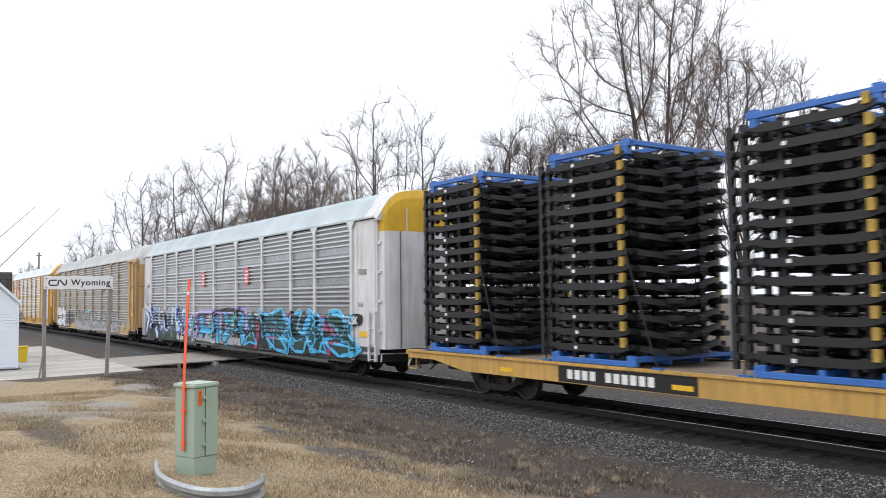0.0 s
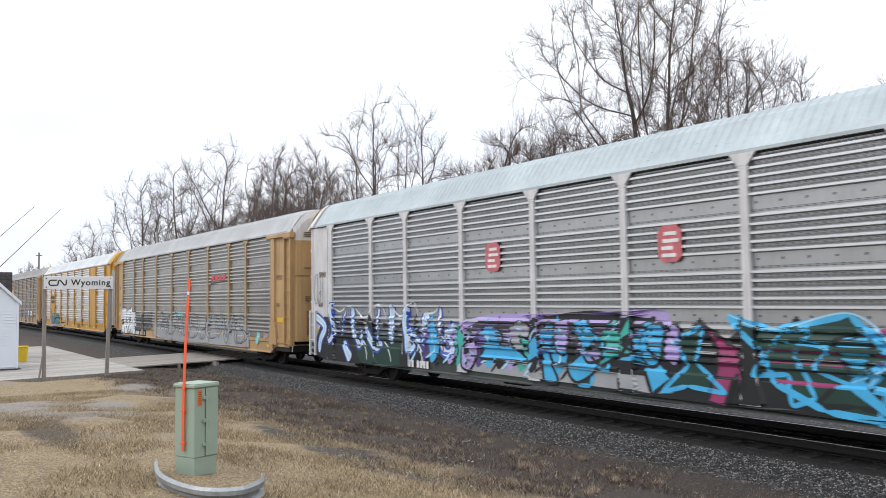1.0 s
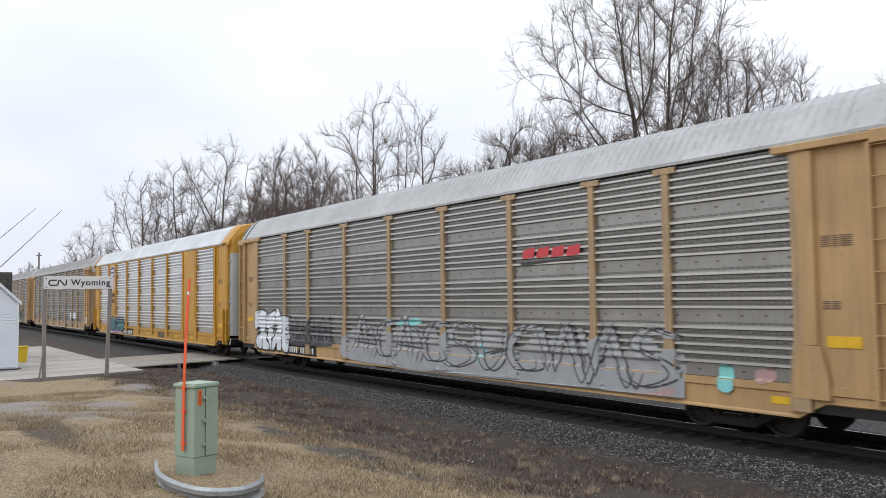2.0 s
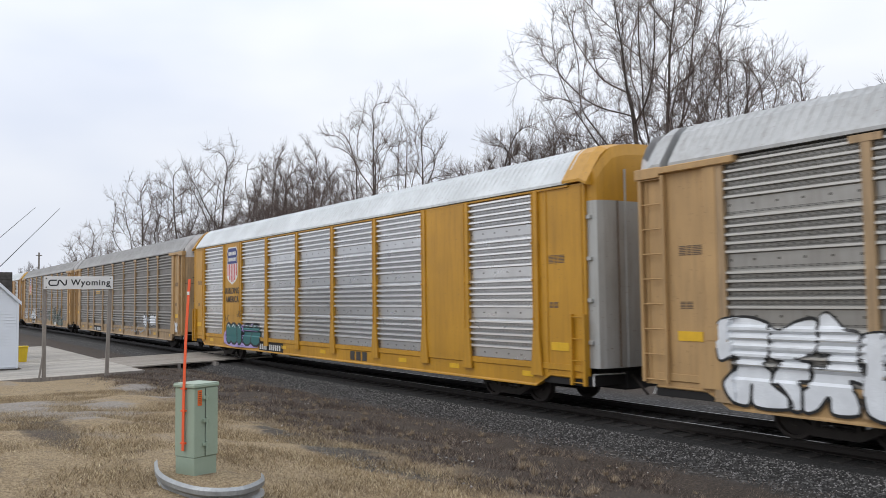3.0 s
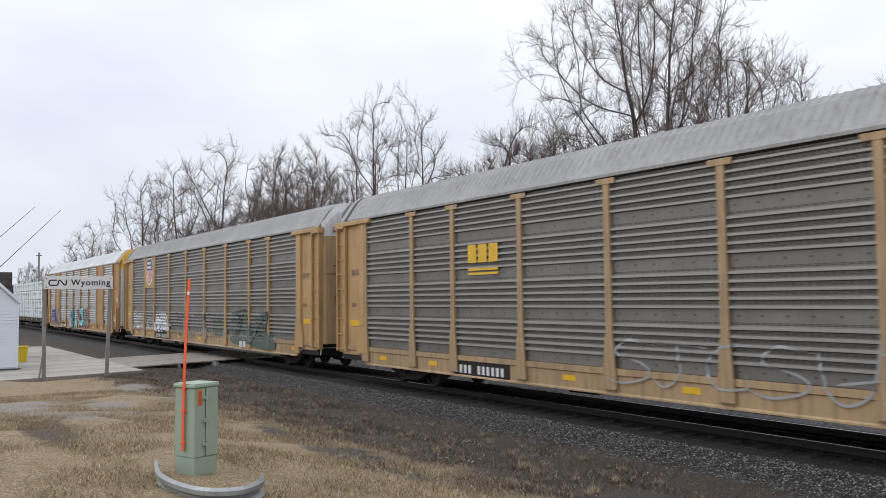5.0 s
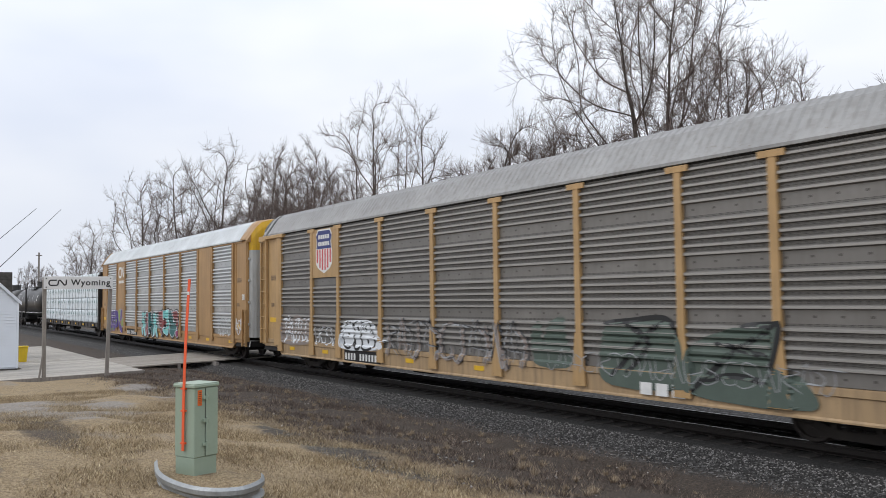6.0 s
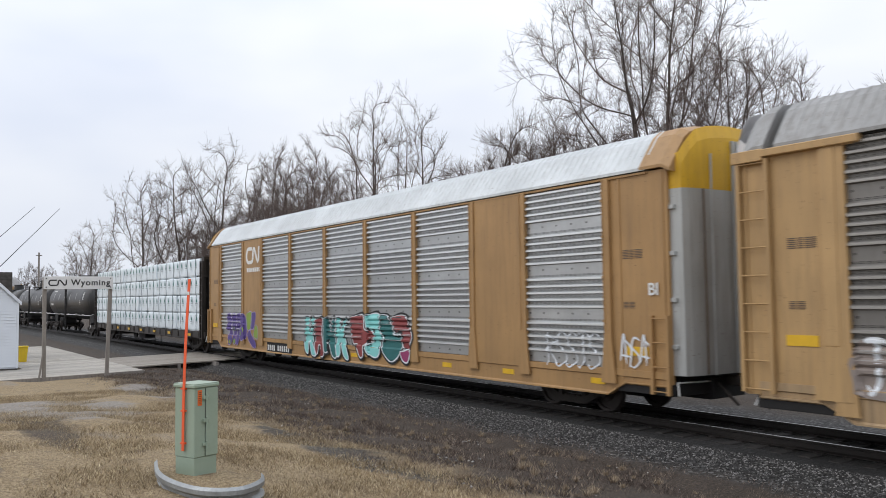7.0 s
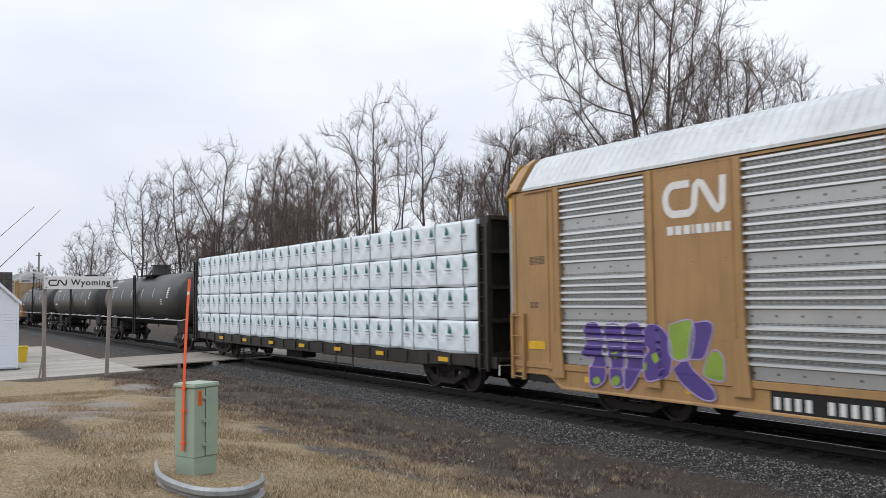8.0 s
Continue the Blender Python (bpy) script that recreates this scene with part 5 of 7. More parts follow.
# ---- trees ----
M_BARK = surface("grey_brown_bark", (0.085, 0.068, 0.058), 0.9, 0, 0.35, 3, 40, 0.4, (6, 6, 1))
M_TWIG = surface("reddish_twigs", (0.14, 0.105, 0.09), 0.9, 0, 0.3, 2, 30, 0.0)


def crown_points(rng, profile, count, drift):
    """Points that fill a crown whose radius at each height is given, denser towards its skin."""
    hs, rs = zip(*profile)
    out = []
    while len(out) < count:
        z = rng.uniform(hs[0], hs[-1])
        r = float(np.interp(z, hs, rs))
        if rng.uniform(0, max(rs) ** 2) > r * r:
            continue
        a = rng.uniform(0, 2 * math.pi)
        q = r * rng.uniform(0, 1) ** 0.42 * (1 + 0.14 * math.sin(3 * a + z) + 0.08 * math.sin(5 * a - 2 * z))
        k = (z - hs[0]) / (hs[-1] - hs[0])
        out.append((q * math.cos(a) + drift[0] * k, q * math.sin(a) + drift[1] * k, z))
    return np.array(out)


def tree_meshes(seed, profile, bole, stems=1, lean=0.0, count=240, step=0.45, kill=0.9, lift=0.25, shoots=1.3, shoot_len=1.5, tip=0.006, drift=(0, 0)):
    """Bare tree whose branches grow towards free points of its crown: trunk and limbs in one mesh, twigs in another."""
    rng = np.random.RandomState(seed)
    goal = crown_points(rng, profile, count, drift)
    P, parent = [], []
    for s in range(stems):
        a = 2 * math.pi * s / stems + rng.uniform(0, 1)
        q = np.array([0.16 * stems * math.cos(a), 0.16 * stems * math.sin(a), -0.2]) * (1 if stems > 1 else 0.0)
        q[2] = -0.2
        last = -1
        tall = bole * rng.uniform(0.85, 1.15)
        while q[2] < tall:
            P.append(q.copy())
            parent.append(last)
            last = len(P) - 1
            q = q + step * np.array([lean * math.cos(a) + rng.normal(0, 0.07), lean * math.sin(a) + rng.normal(0, 0.07), 1.0])
    near_d, near_i = np.full(len(goal), 1e9), np.zeros(len(goal), int)
    fresh, alive = 0, np.ones(len(goal), bool)
    forks = collections.Counter()
    for turn in range(170):
        new_p = np.array(P[fresh:])
        if len(new_p) == 0 or len(P) > 9000 or not alive.any():
            break
        dist = np.linalg.norm(goal[:, None] - new_p[None], axis=2)
        j = dist.argmin(1)
        better = dist[np.arange(len(goal)), j] < near_d
        near_d = np.where(better, dist[np.arange(len(goal)), j], near_d)
        near_i = np.where(better, j + fresh, near_i)
        alive &= near_d > kill
        fresh = len(P)
        pull = collections.defaultdict(lambda: np.zeros(3))
        for g in np.nonzero(alive)[0]:
            v = goal[g] - P[near_i[g]]
            pull[near_i[g]] += v / np.linalg.norm(v)
        for i, v in pull.items():
            if forks[i] >= 3:
                continue
            forks[i] += 1
            v = v / (np.linalg.norm(v) + 1e-6)
            old = P[i] - P[parent[i]] if parent[i] >= 0 else np.array([0, 0, step])
            v = v + 1.0 * old / step + np.array([0, 0, lift]) + rng.normal(0, 0.12, 3)
            P.append(P[i] + step * v / np.linalg.norm(v))
            parent.append(i)
    n = len(P)
    P = np.array(P)
    kids = [[] for i in range(n)]
    for i, p in enumerate(parent):
        if p >= 0:
            kids[p].append(i)
    load = np.zeros(n)
    for i in range(n - 1, -1, -1):
        load[i] = max(load[i], 1.0)
        if parent[i] >= 0:
            load[parent[i]] += load[i]
    radius = 1.75 * tip * load ** 0.5
    heavy = [max(k, key=lambda c: load[c]) if k else -1 for k in kids]
    Q = P.copy()
    for i in range(n):
        if parent[i] >= 0 and heavy[i] >= 0:
            Q[i] = 0.4 * P[i] + 0.3 * P[parent[i]] + 0.3 * P[heavy[i]]
    data = {"trunk": ([], []), "crown": ([], [])}
    skew = np.array([0.31, 0.87, 0.38])

    def tube(pts, radii, sides, key):
        V, F = data[key]
        prev, last = None, len(pts) - 1
        for i, p in enumerate(pts):
            d = pts[min(i + 1, last)] - pts[max(i - 1, 0)]
            u = np.cross(d, skew)
            u /= np.linalg.norm(u) + 1e-9
            v = np.cross(d, u)
            v /= np.linalg.norm(v) + 1e-9
            base = len(V)
            for k in range(sides):
                a = 2 * math.pi * k / sides
                V.append(tuple(p + (u * math.cos(a) + v * math.sin(a)) * radii[i]))
            if prev is not None:
                for k in range(sides):
                    j = (k + 1) % sides
                    F.append((prev + k, prev + j, base + j, base + k))
            prev = base

    for i in range(n):
        if parent[i] >= 0 and heavy[parent[i]] == i:
            continue
        chain = [i]
        while heavy[chain[-1]] >= 0:
            chain.append(heavy[chain[-1]])
        pts, rad = [Q[c] for c in chain], [radius[c] for c in chain]
        if parent[i] >= 0:
            pts, rad = [Q[parent[i]]] + pts, [min(radius[i] * 1.15, radius[parent[i]])] + rad
        if len(pts) > 1:
            sides = 8 if rad[0] > 0.09 else 5 if rad[0] > 0.035 else 3
            tube(pts, rad, sides, "trunk" if rad[0] > 0.045 else "crown")
    # straight shoots along the outer branches, each with fine twigs
    unit = lambda v: v / (np.linalg.norm(v, axis=1, keepdims=True) + 1e-9)

    def rods(p, q, r0, r1):
        V, F = data["crown"]
        u = unit(np.cross(q - p, skew))
        w = unit(np.cross(q - p, u))
        rings = [c + (u * math.cos(2.0944 * k) + w * math.sin(2.0944 * k)) * r for c, r in ((p, r0), (q, r1)) for k in range(3)]
        base = len(V)
        V.extend(np.stack(rings, 1).reshape(-1, 3).tolist())
        for j in (0, 1, 2):
            k = (j + 1) % 3
            F.extend((np.array([j, k, 3 + k, 3 + j])[None] + base + 6 * np.arange(len(p))[:, None]).tolist())

    outer = np.array([i for i in range(n) if radius[i] <= tip * 12.0 and parent[i] >= 0])
    many = rng.poisson(shoots * np.where([not kids[i] for i in outer], 2.2, 1.0))
    at = np.repeat(outer, many)
    m = len(at)
    back = Q[np.array(parent)[at]]
    root = Q[at] + (back - Q[at]) * rng.uniform(0, 1, (m, 1))
    away = unit((Q[at] - np.array([0, 0, profile[0][0]])) * (1, 1, 0.7))
    d = unit(unit(Q[at] - back) * 0.8 + away * 0.3 + rng.normal(0, 0.55, (m, 3)) + (0, 0, 0.12 + 0.6 * lift))
    ln = shoot_len * rng.uniform(0.4, 1.1, (m, 1))
    p = root
    for k in range(3):
        q = p + d * ln / 3
        rods(p, q, tip * (1.25 - 0.22 * k), tip * (1.03 - 0.22 * k))
        for j in range(2):
            side = unit(d + rng.normal(0, 0.6, (m, 3)) + (0, 0, 0.1))
            a = p + (q - p) * rng.uniform(0, 1, (m, 1))
            rods(a, a + side * ln * rng.uniform(0.2, 0.42, (m, 1)), tip * 0.75, tip * 0.45)
        d = unit(d + rng.normal(0, 0.13, (m, 3)) + (0, 0, 0.08))
        p = q
    return [raw_mesh(k, data[k][0], data[k][1], M_BARK if k == "trunk" else M_TWIG) for k in ("trunk", "crown")]


KINDS = {
    "vase": tree_meshes(11, [(5.0, 1.6), (8, 2.6), (11, 3.7), (13, 3.6), (14.5, 2.7), (16, 1.4), (17.2, 0.5)], 5.0, 6, 0.22, 480, 0.42, 0.6, 0.6, 1.5, 1.0, 0.0062),
    "broad": tree_meshes(4, [(8.0, 2.4), (10.5, 4.4), (14, 5.2), (17, 4.8), (19.5, 3.2), (21.0, 1.0)], 9.0, 1, 0.0, 620, 0.42, 0.62, 0.04, 2.2, 1.1, 0.0064, (-0.8, 0)),
    "upright": tree_meshes(7, [(8.0, 1.6), (12, 2.8), (15, 3.2), (18, 3.0), (20.0, 1.2)], 7.0, 3, 0.08, 480, 0.42, 0.62, 0.22, 2.2, 1.1, 0.0064),
    "round": tree_meshes(31, [(5.0, 1.4), (8, 3.2), (11, 4.0), (13.5, 3.2), (15.2, 1.0)], 5.0, 1, 0.0, 460, 0.42, 0.65, 0.10, 2.0, 1.1, 0.0068),
    "crooked": tree_meshes(47, [(4.5, 1.2), (7, 3.0), (10, 3.8), (13, 3.2), (15.2, 1.2)], 4.6, 1, 0.0, 300, 0.46, 0.75, 0.0, 1.8, 1.2, 0.0090),
    "thicket": tree_meshes(23, [(1.0, 1.0), (4, 2.2), (8, 2.9), (10.5, 2.2), (11.8, 0.8)], 1.0, 8, 0.28, 480, 0.40, 0.5, 0.55, 2.2, 1.2, 0.0063),
    "dense": tree_meshes(29, [(1.5, 1.5), (6, 3.4), (11, 4.0), (14, 3.0), (15.8, 0.8)], 2.4, 5, 0.22, 520, 0.42, 0.6, 0.28, 3.0, 1.1, 0.0082),
}
SIZES = {"vase": 18.2, "broad": 21.5, "upright": 20.5, "round": 15.5, "crooked": 15.5, "thicket": 12.2, "dense": 16.2}


def plant(kind, x, y, h, turn, label):
    t = thing("bare_tree", label, "tree", pose(x, y, -0.65, 0, 0, turn), "trees beyond the track")
    k = h / SIZES[kind]
    t.scale = (k, k, k)
    for name, me in zip(("trunk", "crown"), KINDS[kind]):
        place(name, me, t)


BROADLY = "leafless broad tree with dark spreading limbs beyond the track"
SLENDER = "leafless vase-shaped tree with fine ascending twigs beyond the track"
UPRIGHT = "leafless tall tree with two dark upright trunks beyond the track"
CROOKED = "leafless tree with few crooked dark limbs beyond the track"
SHRUB = "leafless many-stemmed shrubby tree beyond the track"
DENSE = "leafless densely twigged brown tree beyond the track"
for row in (
    ("vase", -42.4, 12.7, 17.3, 20, SLENDER), ("broad", -25.3, 15.4, 19.5, 10, BROADLY), ("upright", -24.6, 17.2, 20.0, 100, UPRIGHT),
    ("round", -20.4, 16.0, 13.6, 250, BROADLY), ("round", -23.5, 20.0, 15.0, 40, BROADLY),
    ("thicket", -31.0, 14.2, 12.2, 10, SHRUB), ("thicket", -33.8, 16.0, 11.4, 130, SHRUB), ("thicket", -28.4, 15.0, 11.6, 230, SHRUB),
    ("dense", -63.8, 16.0, 16.6, 60, DENSE), ("dense", -58.0, 17.5, 13.6, 200, DENSE), ("dense", -70.0, 17.0, 15.2, 300, DENSE), ("thicket", -56.0, 13.0, 10.8, 75, SHRUB),
    ("crooked", -76.6, 14.0, 18.4, 30, CROOKED), ("crooked", -85.3, 13.0, 17.4, 140, CROOKED), ("crooked", -96.0, 12.0, 17.4, 250, CROOKED), ("crooked", -119.0, 11.0, 14.0, 60, CROOKED),
    ("dense", -80.0, 19.0, 14.0, 15, DENSE), ("thicket", -72.0, 13.0, 11.0, 110, SHRUB), ("thicket", -36.6, 15.0, 10.8, 300, SHRUB), ("dense", -66.5, 19.5, 15.4, 120, DENSE), ("thicket", -61.0, 13.5, 11.5, 250, SHRUB), ("thicket", -81.0, 14.5, 11.0, 170, SHRUB), ("thicket", -90.0, 16.0, 12.0, 20, SHRUB), ("round", -104.0, 16.0, 13.0, 190, BROADLY),
    ("round", -52.0, 25.0, 14.0, 90, BROADLY), ("round", -130.0, 15.0, 12.0, 300, BROADLY), ("round", -160.0, 17.0, 12.5, 120, BROADLY), ("dense", -211.4, 16.0, 12.4, 0, DENSE), ("dense", -240.0, 24.0, 13.0, 80, DENSE), ("round", -14.6, 18.0, 11.3, 150, BROADLY)):
    plant(*row)


# ---- dead grass, litter and stones ----
def stuff_mesh(name, V, F, material, label, category):
    ob = new(name, raw_mesh(name, V.reshape(-1, 3).tolist(), F.tolist(), material))
    return tagged(ob, label, category, kind="stuff")


def island_material(name, c0, c1, c2, rough=0.9, patch=None, bare=0.5):
    """Every piece has a tone of its own; patch: the colour of uneven darker drifts among them."""
    m = Nodes(name)
    g = m.n.new("ShaderNodeNewGeometry")
    col = m.ramp(g.outputs["Random Per Island"], (0.0, c0), (0.55, c1), (1.0, c2))
    if patch:
        drift = m.math("ADD", m.math("MULTIPLY", m.noise(0.8, 5, (0.6, 1, 1), 0.7), 0.6), m.math("MULTIPLY", m.noise(4.5, 4, None, 0.6), 0.4))
        col = m.mix(m.math("MULTIPLY", m.mask(drift, 0.47, 0.60), bare), col, patch)
    return m.done(col, rough)


def blades(count, x0, x1, y0, y1, h0, h1, seed, keep):
    rng = np.random.RandomState(seed)
    x, y = rng.uniform(x0, x1, count), rng.uniform(y0, y1, count)
    ok = keep(x, y, rng.uniform(0, 1, count))
    x, y = x[ok], y[ok]
    n = len(x)
    z = ground_z(x, y) - 0.01
    h, a = rng.uniform(h0, h1, n), rng.uniform(0, 6.283, n)
    lean, b = rng.uniform(0.55, 1.45, n), rng.uniform(0, 6.283, n)
    w = rng.uniform(0.003, 0.007, n)
    P = np.stack([x, y, z], -1)
    side = np.stack([np.cos(a) * w, np.sin(a) * w, np.zeros(n)], -1)
    tip = P + np.stack([np.cos(b) * h * np.sin(lean), np.sin(b) * h * np.sin(lean), h * np.cos(lean) + 0.02], -1)
    V = np.stack([P - side, P + side, tip], 1)
    return V, np.arange(3 * n).reshape(-1, 3)


def lumpy(x, y):
    return 0.5 + 0.25 * np.sin(1.7 * x + 2.3 * np.sin(0.9 * y)) + 0.25 * np.sin(2.9 * y - 1.3 * x + 2 * np.sin(1.1 * x))


V, F = blades(300000, -26, -5.0, -11.5, -4.7, 0.02, 0.075, 1, lambda x, y, r: r < (0.15 + 0.85 * lumpy(x * 1.6, y * 1.6)) * (1 - 0.75 * smooth_step(-6.6, -4.9, y + 1.2 * (lumpy(x, y) - 0.5))))
stuff_mesh("dead_grass", V, F, island_material("straw_blades", rgb(0.129, 0.090, 0.052), rgb(0.361, 0.271, 0.155), rgb(0.654, 0.550, 0.370), 0.9, rgb(0.138, 0.099, 0.067), 0.5), "flattened straw-coloured dead lawn grass", "grass")
V, F = blades(240000, -34, -3.6, -6.9, -1.25, 0.03, 0.12, 2, lambda x, y, r: r < (0.12 + 0.88 * lumpy(x * 1.4 + 5, y * 2.1) ** 1.5) * smooth_step(-6.9, -5.2, y) * (1 - 0.7 * smooth_step(-2.1, -1.3, y)))
stuff_mesh("dry_weeds", V, F, island_material("brown_weed_blades", rgb(0.024, 0.017, 0.014), rgb(0.124, 0.090, 0.072), rgb(0.400, 0.320, 0.240), 0.9, rgb(0.044, 0.029, 0.026), 0.7), "low brown dry weeds beside the ballast", "weeds")


rng = np.random.RandomState(9)
TV = []
for cx, cy, size in [(-10.3, -4.0, 0.22), (-8.2, -4.6, 0.18), (-9.0, -3.3, 0.16)] + [(rng.uniform(-28, -5), rng.uniform(-6.4, -1.9), rng.uniform(0.06, 0.17)) for k in range(190)]:
    for k in range(70):
        a, tilt, h = rng.uniform(0, 6.283), rng.uniform(0.1, 1.2), size * rng.uniform(0.5, 1.0)
        r = rng.uniform(0, size * 0.35)
        bx, by = cx + r * math.cos(a), cy + r * math.sin(a)
        bz = float(ground_z(np.array([bx]), np.array([by]))[0])
        TV.append([(bx - 0.004 * math.sin(a), by + 0.004 * math.cos(a), bz), (bx + 0.004 * math.sin(a), by - 0.004 * math.cos(a), bz), (bx + h * math.sin(tilt) * math.cos(a), by + h * math.sin(tilt) * math.sin(a), bz + h * math.cos(tilt))])
TV = np.array(TV)
stuff_mesh("grass_tufts", TV, np.arange(3 * len(TV)).reshape(-1, 3), island_material("pale_tuft_blades", rgb(0.160, 0.112, 0.072), rgb(0.304, 0.232, 0.152), rgb(0.496, 0.408, 0.288)), "pale dry grass tufts among the weeds", "grass")


def stones(count, x0, x1, y0, y1, seed, smin, smax, keep):
    rng = np.random.RandomState(seed)
    x, y = rng.uniform(x0, x1, count), rng.uniform(y0, y1, count)
    ok = keep(x, y, rng.uniform(0, 1, count))
    x, y = x[ok], y[ok]
    n = len(x)
    octa = np.array([(1, 0, 0), (0, 1, 0), (-1, 0, 0), (0, -1, 0), (0.2, 0.1, 0.8), (-0.1, 0.1, -0.7)], float)
    tri = np.array([(0, 1, 4), (1, 2, 4), (2, 3, 4), (3, 0, 4), (1, 0, 5), (2, 1, 5), (3, 2, 5), (0, 3, 5)])
    s = rng.uniform(smin, smax, n)
    V = octa[None] * s[:, None, None] * rng.uniform(0.6, 1.3, (n, 6, 1))
    a = rng.uniform(0, 6.283, n)
    c, si = np.cos(a)[:, None], np.sin(a)[:, None]
    V = np.stack([V[..., 0] * c - V[..., 1] * si, V[..., 0] * si + V[..., 1] * c, V[..., 2] * 0.8], -1)
    V += np.stack([x, y, ground_z(x, y) + 0.25 * s], -1)[:, None]
    F = (tri[None] + 6 * np.arange(n)[:, None, None]).reshape(-1, 3)
    return V, F


V, F = stones(76000, -42, -3.5, -2.2, -0.2, 3, 0.009, 0.025, lambda x, y, r: r < smooth_step(-2.1 + 0.7 * lumpy(x * 1.3, x), -0.9 + 0.3 * lumpy(x, y), y))
stuff_mesh("ballast_stones", V, F, island_material("crushed_stone", rgb(0.010, 0.009, 0.008), rgb(0.036, 0.034, 0.032), rgb(0.26, 0.25, 0.24)), "grey crushed-stone ballast beside the rail", "ballast")
V, F = stones(3500, -30, -4, -7, -2, 4, 0.010, 0.03, lambda x, y, r: r < lumpy(x, y) ** 3)
stuff_mesh("scattered_gravel", V, F, island_material("scattered_stone", rgb(0.06, 0.055, 0.05), rgb(0.2, 0.19, 0.18), rgb(0.5, 0.48, 0.46)), "loose gravel scattered over the verge", "gravel")


# ---- emblems and spray paint on the cars ----
def paint_mat(name, c):
    return surface(name, c, 0.5, 0, 0.16, 2.5, 40, 0.0)


K_WHITE, K_BLACK = paint_mat("white_spray_paint", (0.72, 0.75, 0.78)), paint_mat("black_spray_paint", (0.012, 0.013, 0.014))
K_GREEN, K_CYAN = paint_mat("dark_green_spray_paint", (0.012, 0.045, 0.033)), paint_mat("cyan_spray_paint", (0.06, 0.42, 0.72))
K_SKY, K_TEAL = paint_mat("pale_blue_spray_paint", (0.38, 0.66, 0.83)), paint_mat("teal_spray_paint", (0.05, 0.42, 0.36))
K_PURPLE, K_MAG = paint_mat("purple_spray_paint", (0.085, 0.05, 0.23)), paint_mat("maroon_spray_paint", (0.30, 0.04, 0.13))
K_GREY, K_DGREY = paint_mat("grey_spray_paint", (0.34, 0.35, 0.36)), paint_mat("charcoal_spray_paint", (0.05, 0.052, 0.056))
K_DTEAL, K_AQUA = paint_mat("deep_teal_spray_paint", (0.02, 0.14, 0.14)), paint_mat("aqua_spray_paint", (0.24, 0.62, 0.60))
K_BRICK, K_LIME = paint_mat("brick_red_spray_paint", (0.25, 0.045, 0.045)), paint_mat("lime_spray_paint", (0.24, 0.36, 0.05))
K_PINK, K_LILAC = paint_mat("faded_pink_spray_paint", (0.45, 0.30, 0.28)), paint_mat("lilac_spray_paint", (0.42, 0.33, 0.62))
K_MOSS = paint_mat("grey_green_spray_paint", (0.085, 0.115, 0.095))
K_FADE = paint_mat("weathered_beige_spray_paint", (0.27, 0.225, 0.20))
K_BLUE = paint_mat("blue_spray_paint", (0.03, 0.09, 0.42))


@functools.lru_cache(maxsize=None)
def skin(x, z, style, wide):
    """Outward distance of a car's side at (x, z)."""
    if z < 1.06:
        d = 1.602
    elif abs(x) > 11.75:
        d = 1.594
    else:
        d = 1.545 + rib(z)
        for i in wide:
            if POSTS[i] < x < POSTS[i + 1]:
                d = max(d, 1.606)
    for p in POSTS:
        a = abs(x - p)
        if style == "tee" and (a < 0.10 or (z < 1.8 and a < 0.10 + 0.10 * (1.8 - z) / 1.1)):
            d = max(d, 1.646)
        if style == "flush" and (a < 0.12 or (z < 1.8 and a < 0.12 + 0.1 * (1.8 - z))):
            d = max(d, 1.651)
    return d


def curve_points(pts, step=0.05):
    P = [Vector((x, z)) for x, z in pts]
    if len(P) == 2:
        out = [P[0], P[1]]
        n = max(2, int((P[1] - P[0]).length / step))
        return [P[0].lerp(P[1], k / n) for k in range(n + 1)]
    out = []
    for i in range(len(P) - 1):
        p0, p1, p2, p3 = P[max(i - 1, 0)], P[i], P[i + 1], P[min(i + 2, len(P) - 1)]
        n = max(2, int((p2 - p1).length / step))
        for k in range(n):
            t = k / n
            out.append(0.5 * ((2 * p1) + (p2 - p0) * t + (2 * p0 - 5 * p1 + 4 * p2 - p3) * t * t + (3 * p1 - p0 - 3 * p2 + p3) * t ** 3))
    out.append(P[-1])
    return out


def spray(car, name, strokes, material, layer, style, wide=(), label=""):
    """Bands of paint that follow the relief of a car's side; each stroke is (points, width, width). Wide ones are parts of their own."""
    broad = max(max(w0, w1) for p, w0, w1 in strokes) >= 0.14 and "field" not in name
    made, V, F = None, [], []
    for number, (pts, w0, w1) in enumerate(strokes):
        C = curve_points(pts)
        m = max(2, int(max(w0, w1) / 0.045) + 1)
        prev = None
        for i, c in enumerate(C):
            d = (C[min(i + 1, len(C) - 1)] - C[max(i - 1, 0)])
            d = d.normalized() if d.length > 1e-6 else Vector((1, 0))
            n = Vector((-d.y, d.x))
            u = i / (len(C) - 1)
            w = w0 + (w1 - w0) * u
            w *= min(1.0, 0.35 + 5 * min(u, 1 - u) + 0.0)
            row = []
            for k in range(m):
                q = c + n * w * (k / (m - 1) - 0.5)
                row.append(len(V))
                V.append(on_side(q.x, q.y, layer, style, wide))
            if prev:
                for k in range(m - 1):
                    F.append((prev[k], prev[k + 1], row[k + 1], row[k]))
            prev = row
        if broad or number == len(strokes) - 1:
            made = place(name, raw_mesh(name, V, F, material), car, None, label)
            V, F = [], []
    if not broad and len(strokes) > 1:
        tagged(made, kind="stuff")
    return made


